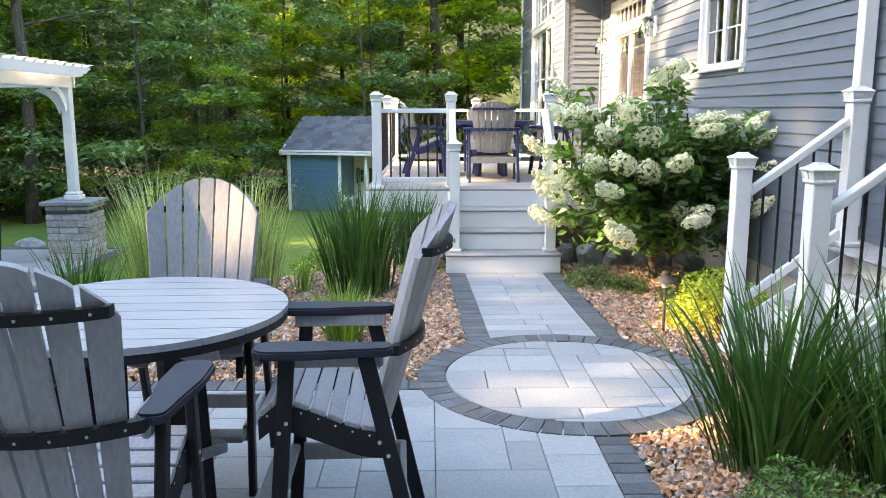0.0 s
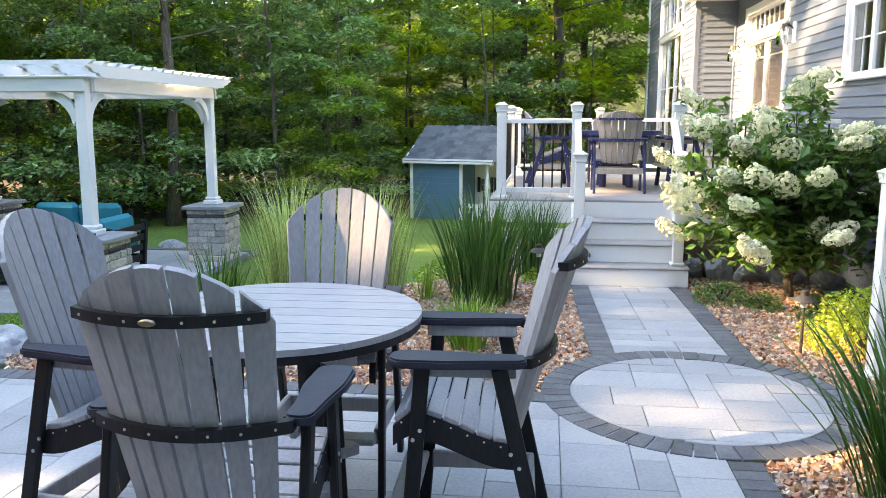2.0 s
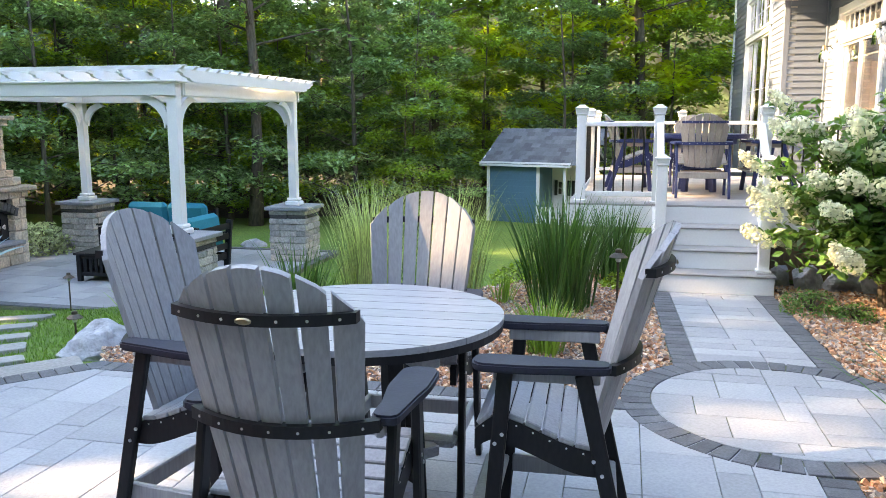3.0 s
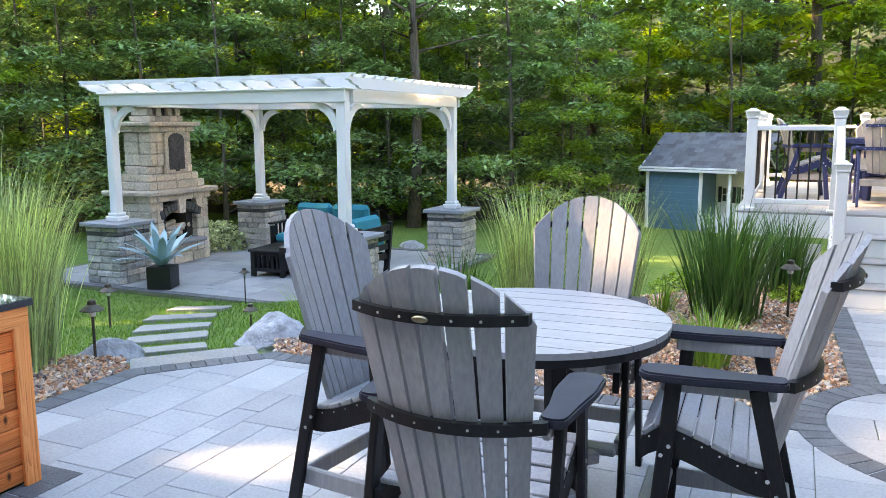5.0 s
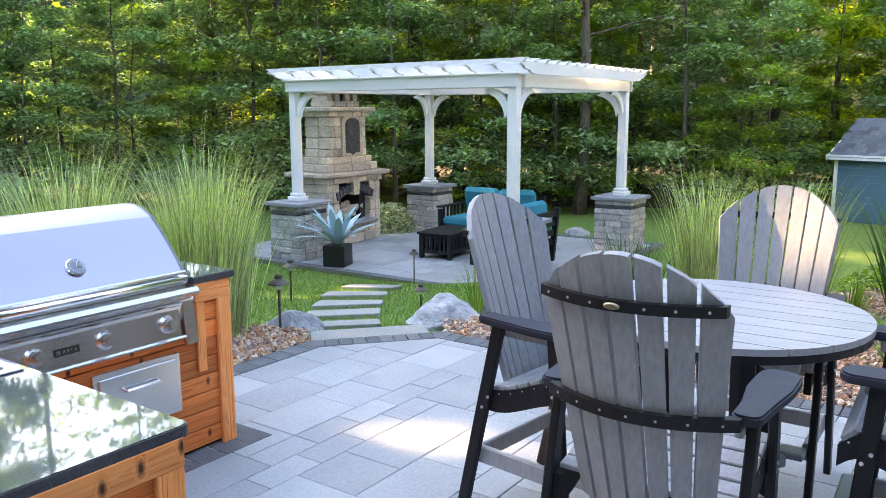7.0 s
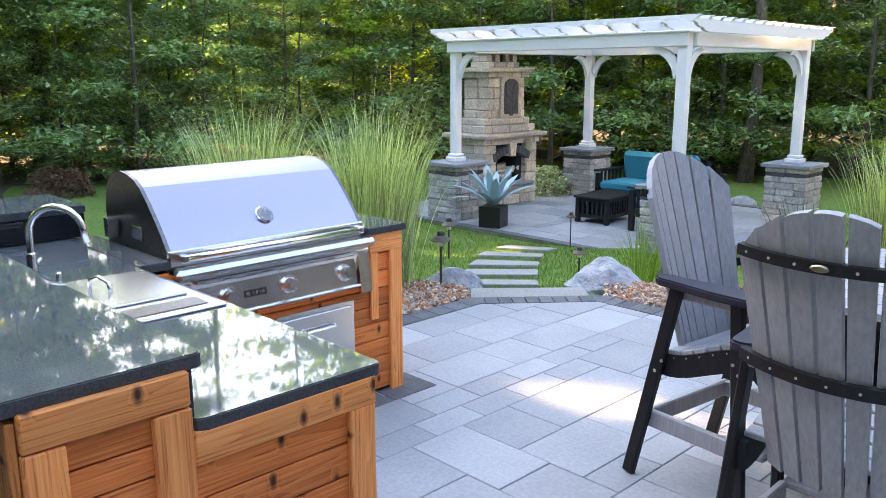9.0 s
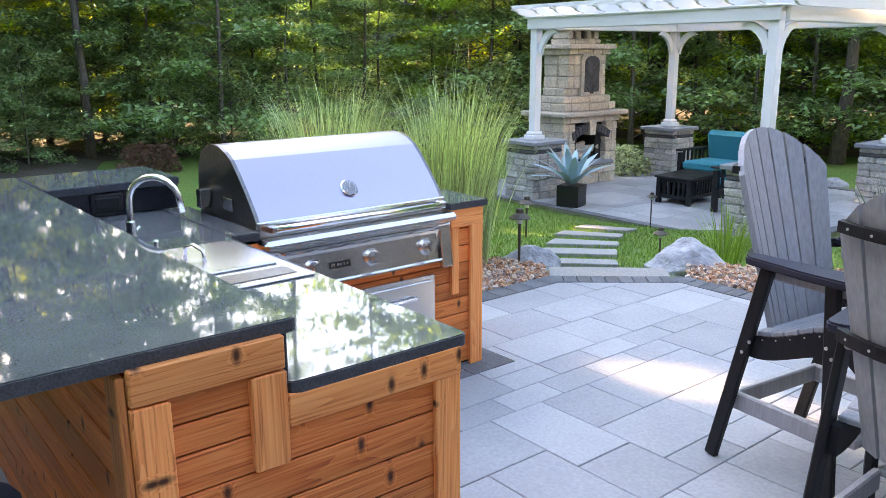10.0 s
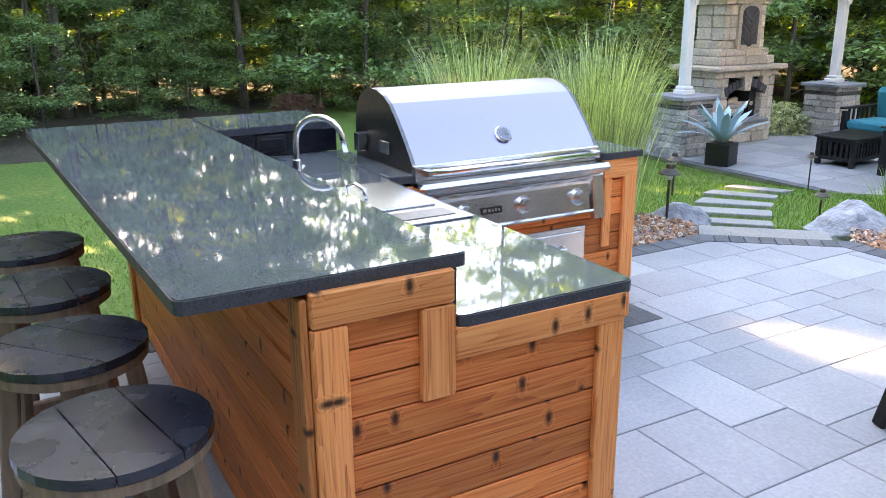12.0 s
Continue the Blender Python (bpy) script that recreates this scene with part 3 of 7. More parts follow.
def lay_circle():
    p = Pieces(disc, "paver", PAVER, 0.02, 0.006, lambda x, y: True)
    ring = [(CIRC[0] + RIN * math.cos(a * math.pi / 24), CIRC[1] + RIN * math.sin(a * math.pi / 24)) for a in range(48)]
    for x0, y0, x1, y1 in ashlar(0.24, 2.055, 4.17, 5.985, 0.165, [(2, 2), (3, 2), (2, 1), (3, 1), (2, 2)], 7):
        poly = shrink([(x0, y0), (x1, y0), (x1, y1), (x0, y1)], 0.003)
        for i in range(48):
            poly = clip(poly, ring[i], ring[(i + 1) % 48]) if len(poly) > 2 else []
        p.lay(poly)
    q = Pieces(disc, "border_brick", EDGE, 0.02, 0.006, lambda x, y: True)
    for i in range(50):
        a, b = 2 * math.pi * (i + 0.04) / 50, 2 * math.pi * (i + 0.96) / 50
        q.lay([(CIRC[0] + r * math.cos(t), CIRC[1] + r * math.sin(t)) for r, t in ((RIN + 0.006, a), (ROUT, a), (ROUT, b), (RIN + 0.006, b))])
    p.done(), q.done()


def lay_path():
    sh = lambda x, y: (x + (8.36 - y) * 0.034, y)
    p = Pieces(path, "paver", PAVER, 0.05, 0.0, lambda x, y: True)
    for x0, y0, x1, y1 in ashlar(0.58, 1.395, 5.824, 8.36, 0.163, [(3, 1), (2, 1), (3, 1), (2, 1), (3, 2)], 9):
        poly = shrink([sh(x0, y0), sh(x1, y0), sh(x1, y1), sh(x0, y1)], 0.003)
        if math.hypot((x0 + x1) / 2 - CIRC[0], y1 - CIRC[1]) > ROUT:
            p.lay(poly)
    q = Pieces(path, "border_brick", EDGE, 0.05, 0.002, lambda x, y: True)
    lay_row(q, sh(0.58, 5.78), sh(0.58, 8.36), 0.18, 0.10)
    lay_row(q, sh(1.395, 8.36), sh(1.395, 5.78), 0.18, 0.10)
    p.done(), q.done()


def lay_low():
    p = Pieces(low_patio, "paver", PAVER, 0.05, LOW, lambda x, y: y < 10.5)
    for x0, y0, x1, y1 in ashlar(-10.05, -4.605, 8.10, 12.39, 0.165, [(3, 2), (3, 3), (2, 2), (4, 3)], 14):
        p.lay(shrink([(x0, y0), (x1, y0), (x1, y1), (x0, y1)], 0.003))
    q = Pieces(low_patio, "border_brick", EDGE, 0.05, LOW + 0.003, lambda x, y: y < 8.4)
    lay_row(q, (-10.2, 7.95), (-4.45, 7.95), 0.15, 0.2)
    lay_row(q, (-4.45, 7.95), (-4.45, 12.6), 0.15, 0.2)
    lay_row(q, (-4.45, 12.6), (-10.2, 12.6), 0.15, 0.2)
    p.done(), q.done()


# ---- bar chairs and table ----
def fan_slats(n, w_top, w_bot, h, t):
    """The fanned back: outlines in x (across) and y (up), under one arched top."""
    out = []
    for i in range(n):
        u0, u1 = -1 + 2 * i / n, -1 + 2 * (i + 1) / n
        g = 0.005
        top = lambda u: h + 0.006 - 0.165 * u * u - 0.03 * abs(u) ** 4
        edge = lambda u, v: u * (w_bot + (w_top - w_bot) * min(1, v / (h * 0.72))) / 2
        pts = [(edge(u0, 0) + g * 0.6, 0.0), (edge(u1, 0) - g * 0.6, 0.0)]
        for k in range(4):
            u = u1 + (u0 - u1) * k / 3
            y = top(u)
            x = edge(u, y)
            pts.append((x + (-g if k == 0 else g if k == 3 else 0), y))
        out.append(pts)
    return out


BOLT = Shape().lathe([(0.010, -0.004), (0.010, 0.003), (0.006, 0.005)], 8).mesh("bolt", STEEL_DOT)


BEND = 0.098      # how far the curved back bulges


def bar_chair(name, frame_mat, slat_mat, arm_mat, label, at, turn, group, k=1.0):
    ch = thing(name, label, "chair", at, turn, group)
    seat_z, arm_z, top_z = 0.70 * k, 0.893 * k, 1.374 * k
    lean = math.radians(17)
    # back: drawn flat, then leaned
    y0, z0 = -0.045, 0.53 * k
    h = (top_z - z0) / math.cos(lean)
    for pts in fan_slats(7, 0.535, 0.40, h, 0.02):
        cx = sum(p[0] for p in pts) / len(pts)
        bend = BEND * (1 - (cx / 0.275) ** 2)
        turn_out = math.atan(2 * BEND * cx / 0.275 ** 2)
        m = pose(0, y0, z0, 90 + 17, 0, 0) @ pose(cx, 0, bend, 0, math.degrees(turn_out), 0)
        s = Shape().prism([((px - cx) / math.cos(turn_out), py) for px, py in pts], 0.0, 0.022, m)
        part("back_slat", s, slat_mat, ch)
    # curved brackets that hold the slats, seen from behind
    for z, w, depth, sz in ((1.205 * k, 0.262, 0.055, 0.03), (0.868 * k, 0.268, 0.055, 0.036)):
        yb = y0 - (z - z0) * math.tan(lean) - 0.008
        ww = w if z > 1.0 * k else 0.285
        pts = [(ww * u, yb - 0.97 * BEND * (1 - (ww * u / 0.275) ** 2) - 0.016) for u in [-1 + 2 * i / 12 for i in range(13)]]
        rear = [(x, y - 0.036) for x, y in reversed(pts)]
        br = part("back_bracket", Shape().prism(pts + rear, z - sz / 2, z + sz / 2), frame_mat, ch)
        for i in range(7):
            u = -0.86 + 1.72 * i / 6
            y = yb - 0.97 * BEND * (1 - (ww * u / 0.275) ** 2) - 0.052
            part("bolt", BOLT, STEEL_DOT, br).matrix_basis = pose(ww * u, y, z, 90) @ Matrix.Scale(0.42, 4)
        if z > 1.0 * k and frame_mat is BLACK_POLY:
            part("badge", Shape().add([(0.024 * math.cos(a), yb - BEND - 0.053, z + 0.010 * math.sin(a)) for a in [i * math.pi / 8 for i in range(16)]] + [(0.017 * math.cos(a), yb - BEND - 0.057, z + 0.006 * math.sin(a)) for a in [i * math.pi / 8 for i in range(16)]], [(i, (i + 1) % 16, 16 + (i + 1) % 16, 16 + i) for i in range(16)] + [tuple(range(16, 32))], pose(-0.01, 0, 0)), BRASS, br, "small oval brass badge")
    # seat: slats across, on side rails that dip towards the back
    dish = lambda y: seat_z - 0.105 * smooth01((0.225 - y) / 0.36) - 0.9 * max(0.0, y - 0.225)
    for i in range(7):
        y = 0.252 - i * 0.0585
        tilt = math.degrees(math.atan2(dish(y + 0.02) - dish(y - 0.02), 0.04))
        part("seat_slat", Shape().box((0.565, 0.0565, 0.021), bevel=0.004, m=pose(0, y, dish(y) - 0.010, tilt)), slat_mat, ch)
    for sx in (-1, 1):
        x = sx * 0.27
        ys = [0.283 - 0.45 * i / 14 for i in range(15)]
        rail = [(y, dish(y) - 0.021) for y in ys] + [(y, dish(y) - 0.115 + 0.02 * smooth01((y - 0.16) / 0.12)) for y in reversed(ys)]
        m = Matrix(((0, 0, 1, x - 0.014), (1, 0, 0, 0), (0, 1, 0, 0), (0, 0, 0, 1)))
        side = part("seat_rail", Shape().prism(rail, 0, 0.028, m), frame_mat, ch)
        for i in range(7):
            y = 0.252 - i * 0.0585
            part("bolt", BOLT, STEEL_DOT, side).matrix_basis = pose(x + sx * 0.013, y, dish(y) - 0.034, 0, 90, 0) @ Matrix.Scale(0.4, 4)
        xl = sx * 0.298
        front = part("front_leg", Shape().beam((xl, 0.245, 0.0), (xl, 0.175, arm_z - 0.036), 0.030, 0.054, (0, 1, 0)), frame_mat, ch)
        back = part("back_leg", Shape().beam((xl, -0.285, 0.0), (xl, -0.09, arm_z - 0.036), 0.030, 0.056, (0, 1, 0)), frame_mat, ch)
        for leg, bolts in ((front, ((0.183, -0.075), (0.208, -0.11))), (back, ((-0.135, -0.15), (-0.165, -0.20)))):
            for yy, dz in bolts:
                part("bolt", BOLT, STEEL_DOT, leg).matrix_basis = pose(xl + sx * 0.016, yy, seat_z + dz, 0, 90, 0) @ Matrix.Scale(0.72, 4)
        # arm: paddle-shaped, over a grey rail
        arm = [(0.065, 0.26), (0.035, 0.29), (-0.035, 0.29), (-0.065, 0.26), (-0.068, 0.10), (-0.045, -0.06), (-0.045, -0.185), (0.035, -0.185), (0.05, -0.03), (0.068, 0.10)]
        arm = [(sx * px, py) for px, py in arm]
        rest = Shape().prism(rounded(arm if sx < 0 else arm[::-1], 0.03, 3), arm_z - 0.024, arm_z - 0.007, pose(sx * 0.295, 0, 0))
        for lo, hi, inset in ((arm_z - 0.032, arm_z - 0.024, 0.006), (arm_z - 0.007, arm_z, 0.006)):
            flat = [(px * (1 - inset / 0.06), py - inset * (py - 0.05) / 0.23) for px, py in arm]
            rest.prism(rounded(flat if sx < 0 else flat[::-1], 0.03, 3), lo, hi, pose(sx * 0.295, 0, 0))
        part("armrest", rest, arm_mat, ch)
        part("arm_rail", Shape().beam((xl - sx * 0.03, 0.22, arm_z - 0.058), (xl - sx * 0.03, -0.15, arm_z - 0.058), 0.026, 0.05), slat_mat, ch)
        part("stretcher", Shape().beam((xl - sx * 0.03, 0.20, 0.27), (xl - sx * 0.03, -0.215, 0.27), 0.028, 0.075), slat_mat, ch)
    part("footrest", Shape().box((0.56, 0.10, 0.03), (0, 0.265, 0.285), 0.008), slat_mat, ch)
    part("back_stretcher", Shape().box((0.56, 0.028, 0.075), (0, -0.215, 0.27), 0.006), slat_mat, ch)
    return ch


def place_chairs():
    g = "bar chairs round the table"
    first = bar_chair("bar_chair", BLACK_POLY, GREY_PLANK, DARK_ARM, "grey slatted fan-back bar chair with black frame and arms", (-0.818, 2.34, 0), 1.0, g)
    copy_thing(first, pose(-0.105, 3.075, 0, 0, 0, 92))
    copy_thing(first, pose(-1.497, 2.98, 0, 0, 0, -97))
    copy_thing(first, pose(-0.872, 3.72, 0, 0, 0, 181))


place_chairs()


def round_table(name, at, r, z, top_mat, frame_mat, label, slats=9, legs=True):
    tb = thing(name, label, "table", at, 2)
    w = 2 * r / slats
    for i in range(slats):
        y0, y1 = -r + i * w + 0.002, -r + (i + 1) * w - 0.002
        pts = []
        for k in range(7):
            y = y0 + (y1 - y0) * k / 6
            pts.append((math.sqrt(max(0, r * r - y * y)), y))
        for k in range(7):
            y = y1 + (y0 - y1) * k / 6
            pts.append((-math.sqrt(max(0, r * r - y * y)), y))
        part("top_slat", Shape().prism(shrink(pts, 0.001) or pts, z - 0.024, z), top_mat, tb)
    ring = Shape()
    n = 48
    for rr, zz in ((r - 0.004, z - 0.025), (r - 0.004, z - 0.055), (r - 0.10, z - 0.055), (r - 0.10, z - 0.025)):
        for j in range(n):
            ring.v.append((rr * math.cos(2 * math.pi * j / n), rr * math.sin(2 * math.pi * j / n), zz))
    for i in range(4):
        for j in range(n):
            a, b = i * n + j, i * n + (j + 1) % n
            c = ((i + 1) % 4) * n
            ring.f.append((a, b, b - i * n + c, a - i * n + c))
    part("rim", ring, frame_mat, tb)
    for a in (0, 90):
        part("top_brace", Shape().box((2 * r - 0.16, 0.09, 0.06), (0, 0, z - 0.088), 0.006, pose(0, 0, 0, 0, 0, a + 45)), top_mat, tb)
    for a in range(4):
        c, s = math.cos(math.radians(45 + 90 * a)), math.sin(math.radians(45 + 90 * a))
        part("leg", Shape().beam((c * 0.25, s * 0.25, 0), (c * 0.21, s * 0.21, z - 0.06), 0.07, 0.07, (c, s, 0)), frame_mat, tb)
        part("foot_rail", Shape().beam((c * 0.05, s * 0.05, 0.27), (c * 0.34, s * 0.34, 0.27), 0.09, 0.05), top_mat, tb)
    part("shelf", Shape().lathe([(0.20, 0.295), (0.21, 0.30), (0.21, 0.318), (0.20, 0.323)], 24), top_mat, tb)
    return tb


round_table("round_table", (-0.908, 3.165, 0), 0.57, 0.935, GREY_FLAT, BLACK_POLY, "round grey plank-topped bar table with black rim and legs")


# ---- outdoor kitchen ----
def plank_wall(parent, x0, x1, z0, z1, m, h=0.135, name="plank"):
    """Shiplap boards along x in the plane y = 0, facing -y, set by m."""
    n = max(1, round((z1 - z0) / h))
    for i in range(n):
        za, zb = z0 + (z1 - z0) * i / n, z0 + (z1 - z0) * (i + 1) / n
        s = Shape().box((x1 - x0, 0.018, zb - za - 0.004), bevel=0.004)
        ob = part(name, s, CEDAR, parent)
        ob.matrix_basis = m @ pose((x0 + x1) / 2, 0, (za + zb) / 2)


def board(parent, p, q, w, t, out, name="post_board"):
    """A trim board from p to q, w wide, t thick towards out; its mesh runs along x."""
    p, q, out = Vector(p), Vector(q), Vector(out)
    x = (q - p).normalized()
    z = x.cross(out).normalized()
    m = Matrix.Translation((p + q) / 2 + out * t / 2) @ Matrix((x, z.cross(x), z)).transposed().to_4x4()
    ob = part(name, Shape().box(((q - p).length, t, w), bevel=0.004), TRIM_CEDAR, parent)
    ob.matrix_basis = m
    return ob


HI, LO = 1.063, 0.91
ISL_X1 = -1.72       # the end with cedar panels
GRILL_X = -3.255     # front of the grill wing


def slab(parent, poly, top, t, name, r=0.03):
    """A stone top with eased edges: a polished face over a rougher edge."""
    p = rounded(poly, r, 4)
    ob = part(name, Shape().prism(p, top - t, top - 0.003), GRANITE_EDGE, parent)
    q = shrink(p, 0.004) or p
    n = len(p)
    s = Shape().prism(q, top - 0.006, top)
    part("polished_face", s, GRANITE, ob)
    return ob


def kitchen():
    k = thing("kitchen_island", "cedar-clad outdoor kitchen island with stepped sides", "island")
    core = Shape()
    core.box((2.66, 0.33, 1.015), (-3.07, 0.525, 0.5075), 0)            # under the bar
    core.box((2.3, 0.50, 0.86), (-2.90, 0.935, 0.43), 0)            # under the low counter
    core.box((0.36, 0.95, 1.015), (-4.23, 0.83, 0.5075), 0)             # far return
    core.box((0.72, 1.45, 0.70), (-3.635, 1.90, 0.35), 0)            # under the grill
    part("carcass", core, ASH, k, "dark inner frame")
    end = pose(ISL_X1, 0, 0, 0, 0, 90)
    plank_wall(k, 0.42, 1.17, 0.02, 0.80, end, 0.098)
    plank_wall(k, 0.42, 0.66, 0.80, 0.95, end, 0.098)
    e = (1, 0, 0)
    x = ISL_X1 + 0.008
    board(k, (x, 0.385, 0), (x, 0.385, 0.945), 0.085, 0.022, e)
    board(k, (x, 1.185, 0), (x, 1.185, 0.80), 0.085, 0.022, e)
    board(k, (x, 0.343, 0.991), (x, 0.697, 0.991), 0.082, 0.024, e, "rail_board")
    board(k, (x, 0.655, 0.945), (x, 0.655, 0.71), 0.09, 0.023, e)
    board(k, (x, 0.70, 0.84), (x, 1.228, 0.84), 0.082, 0.024, e, "rail_board")
    # seating side, in the shade of the overhang
    plank_wall(k, -4.42, ISL_X1 - 0.02, 0.02, 1.015, pose(0, 0.352, 0), 0.098)
    f = (0, -1, 0)
    board(k, (ISL_X1 - 0.03, 0.343, 0), (ISL_X1 - 0.03, 0.343, 1.015), 0.085, 0.02, f)
    board(k, (-4.42, 0.343, 0), (-4.42, 0.343, 1.015), 0.085, 0.02, f)
    # inner side of the low counter and grill wing
    plank_wall(k, -ISL_X1 + 0.02, 3.235, 0.02, 0.86, pose(0, 1.205, 0, 0, 0, 180))
    wing = pose(GRILL_X, 0, 0, 0, 0, 90)
    plank_wall(k, 1.21, 2.62, 0.02, 0.86, wing, 0.098)
    xw = GRILL_X + 0.008
    board(k, (xw, 2.63, 0), (xw, 2.63, 0.79), 0.085, 0.022, e)
    board(k, (xw, 2.45, 0.83), (xw, 2.672, 0.83), 0.10, 0.024, e, "rail_board")
    board(k, (xw, 2.485, 0.42), (xw, 2.485, 0.78), 0.05, 0.021, e)
    plank_wall(k, 3.275, 4.0, 0.02, 0.86, pose(0, 2.662, 0, 0, 0, 180))
    plank_wall(k, -2.67, -1.20, 0.02, 0.86, pose(-4.005, 0, 0, 0, 0, -90))
    plank_wall(k, -1.33, -0.36, 0.02, 1.015, pose(-4.43, 0, 0, 0, 0, -90))
    c = thing("bar_counter", "polished black granite bar top with eased edges", "worktop")
    slab(c, [(-4.55, -0.055), (-1.705, 0.07), (-1.705, 0.745), (-4.55, 0.725)], HI, 0.034, "bar_slab")
    slab(c, [(-4.55, 0.733), (-4.00, 0.737), (-4.04, 1.365), (-4.55, 1.365)], HI, 0.034, "return_slab", 0.02)
    # upstand between the levels
    u = thing("granite_upstand", "black granite upstand between bar and lower counter", "worktop")
    part("upstand", Shape().box((2.31, 0.034, HI - LO), (-2.87, 0.70, (HI + LO) / 2 - 0.035), 0.003), UPSTAND, u)
    part("upstand", Shape().box((0.024, 0.62, 0.118), (-4.045, 1.04, 0.969), 0.003), UPSTAND, u)
    socket = thing("power_socket", "black weatherproof socket box on the granite upstand", "socket")
    part("cover", Shape().box((0.014, 0.15, 0.085), (-4.026, 1.0, 0.975), 0.005), BLACK_METAL, socket)
    part("flap", Shape().box((0.008, 0.11, 0.05), (-4.016, 1.0, 0.975), 0.003), BLACK_POLY, socket)
    w = thing("counter_top", "polished black granite lower counter with a wet sheen", "worktop")
    slab(w, [(-4.03, 0.705), (-1.69, 0.705), (-1.69, 1.255), (-3.22, 1.255), (-4.03, 1.255)], LO, 0.034, "counter_slab")
    slab(w, [(-4.03, 1.259), (-3.235, 1.259), (-3.235, 1.395), (-4.03, 1.395)], LO, 0.034, "counter_slab", 0.005)
    slab(w, [(-4.03, 2.445), (-3.215, 2.445), (-3.215, 2.70), (-4.03, 2.70)], LO, 0.034, "counter_slab", 0.012)


kitchen()


def grill(at):
    """Built-in grill; its own x runs along the front, -y faces the cook."""
    W = 1.04
    g = thing("gas_grill", "large stainless steel built-in gas grill, hood closed", "grill", at, 90)
    z0 = 0.56
    # control panel, slightly sloped
    box = Shape().prism([(-0.02, z0 + 0.01), (-0.05, z0 + 0.22), (-0.02, z0 + 0.265), (0.30, z0 + 0.265), (0.30, z0)], -W / 2, W / 2, Matrix(((0, 0, 1, 0), (1, 0, 0, 0), (0, 1, 0, 0), (0, 0, 0, 1))))
    body = part("firebox", box, STEEL, g)
    ang = math.degrees(math.atan2(0.03, 0.21))
    face = pose(0, -0.036, z0 + 0.115, 90 - ang)
    part("control_panel", Shape().box((W - 0.17, 0.155, 0.012), (0, 0, 0.012), 0.004, face), STEEL, g)
    for sx in (-1, 1):
        part("side_trim", Shape().box((0.07, 0.235, 0.03), (sx * (W / 2 - 0.035), 0, 0.012), 0.004, face), STEEL, g)
    part("bullnose", Shape().box((W + 0.03, 0.10, 0.045), (0, -0.055, z0 + 0.262), 0.018), STEEL, g)
    part("drip_lip", Shape().box((W - 0.14, 0.05, 0.016), (0, -0.055, z0 + 0.045), 0.006), STEEL, g)
    part("light_strip", Shape().box((W - 0.16, 0.03, 0.018), (0, -0.062, z0 + 0.212), 0.006), CHROME, g)
    for u in (-0.285, 0.035, 0.36):
        kn = part("knob", Shape().lathe([(0.036, 0.0), (0.036, 0.008), (0.030, 0.012), (0.026, 0.02), (0.027, 0.045), (0.023, 0.052)], 20, m=face @ pose(u, 0.005, 0.018)), STEEL, g, smooth=False)
        part("bezel", Shape().lathe([(0.043, 0.0), (0.043, 0.006), (0.038, 0.01)], 24, m=face @ pose(u, 0.005, 0.017)), CHROME, kn)
    pl = part("name_plate", Shape().box((0.115, 0.032, 0.004), (-0.145, 0.0, 0.02), 0.001, face), BLACK_METAL, g, "small dark maker's plate with pale bars")
    bars = Shape()
    bars.box((0.02, 0.018, 0.002), (-0.185, 0, 0.023), 0, face)
    for i in range(4):
        bars.box((0.010, 0.014, 0.002), (-0.158 + i * 0.017, 0, 0.023), 0, face)
    part("plate_bars", bars, STEEL, pl)
    # hood: a rolled profile
    front = [(0.012, z0 + 0.355), (0.045, z0 + 0.40), (0.10, z0 + 0.467), (0.17, z0 + 0.543), (0.235, z0 + 0.604)]
    roll = [(0.235, z0 + 0.604), (0.29, z0 + 0.634), (0.36, z0 + 0.655), (0.43, z0 + 0.660), (0.50, z0 + 0.648), (0.56, z0 + 0.615), (0.60, z0 + 0.56), (0.62, z0 + 0.48), (0.62, z0 + 0.285)]
    sm = [(0.012, z0 + 0.285)] + front + roll[1:]
    x = Matrix(((0, 0, 1, 0), (1, 0, 0, 0), (0, 1, 0, 0), (0, 0, 0, 1)))
    hood = Shape()
    for strip in (front, roll):
        n = len(strip)
        hood.add([x @ Vector((p[0], p[1], q * (W / 2 - 0.018))) for q in (-1, 1) for p in strip], [(i, i + 1, n + i + 1, n + i) for i in range(n - 1)])
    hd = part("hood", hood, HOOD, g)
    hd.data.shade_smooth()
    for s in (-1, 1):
        part("hood_side", Shape().prism(sm, min(s * (W / 2 - 0.018), s * (W / 2)), max(s * (W / 2 - 0.018), s * (W / 2)), x), DARK_STEEL, hd, "darker steel hood side")
    part("hood_trim", Shape().box((W, 0.026, 0.075), (0, 0.003, z0 + 0.318), 0.006), STEEL, hd)
    part("handle", Shape().tube([(-W / 2 + 0.06, -0.055, z0 + 0.325), (W / 2 - 0.06, -0.055, z0 + 0.325)], 0.015, 14), CHROME, hd, smooth=True)
    for s in (-1, 1):
        part("handle_bracket", Shape().beam((s * (W / 2 - 0.05), 0.02, z0 + 0.325), (s * (W / 2 - 0.05), -0.068, z0 + 0.325), 0.03, 0.035), STEEL, hd)
    slope = math.degrees(math.atan2(0.223, 0.249))
    dm = pose(0.0, 0.078, z0 + 0.440, 90 - slope)
    gauge = part("thermometer", Shape().lathe([(0.045, 0.0), (0.045, 0.008), (0.04, 0.012)], 28, m=dm), CHROME, hd)
    part("dial", Shape().lathe([(0.039, 0.0125), (0.039, 0.0135)], 28, m=dm), BLUESTONE, gauge, "grey dial")
    for i in range(9):
        a = math.radians(-40 + 260 * i / 8)
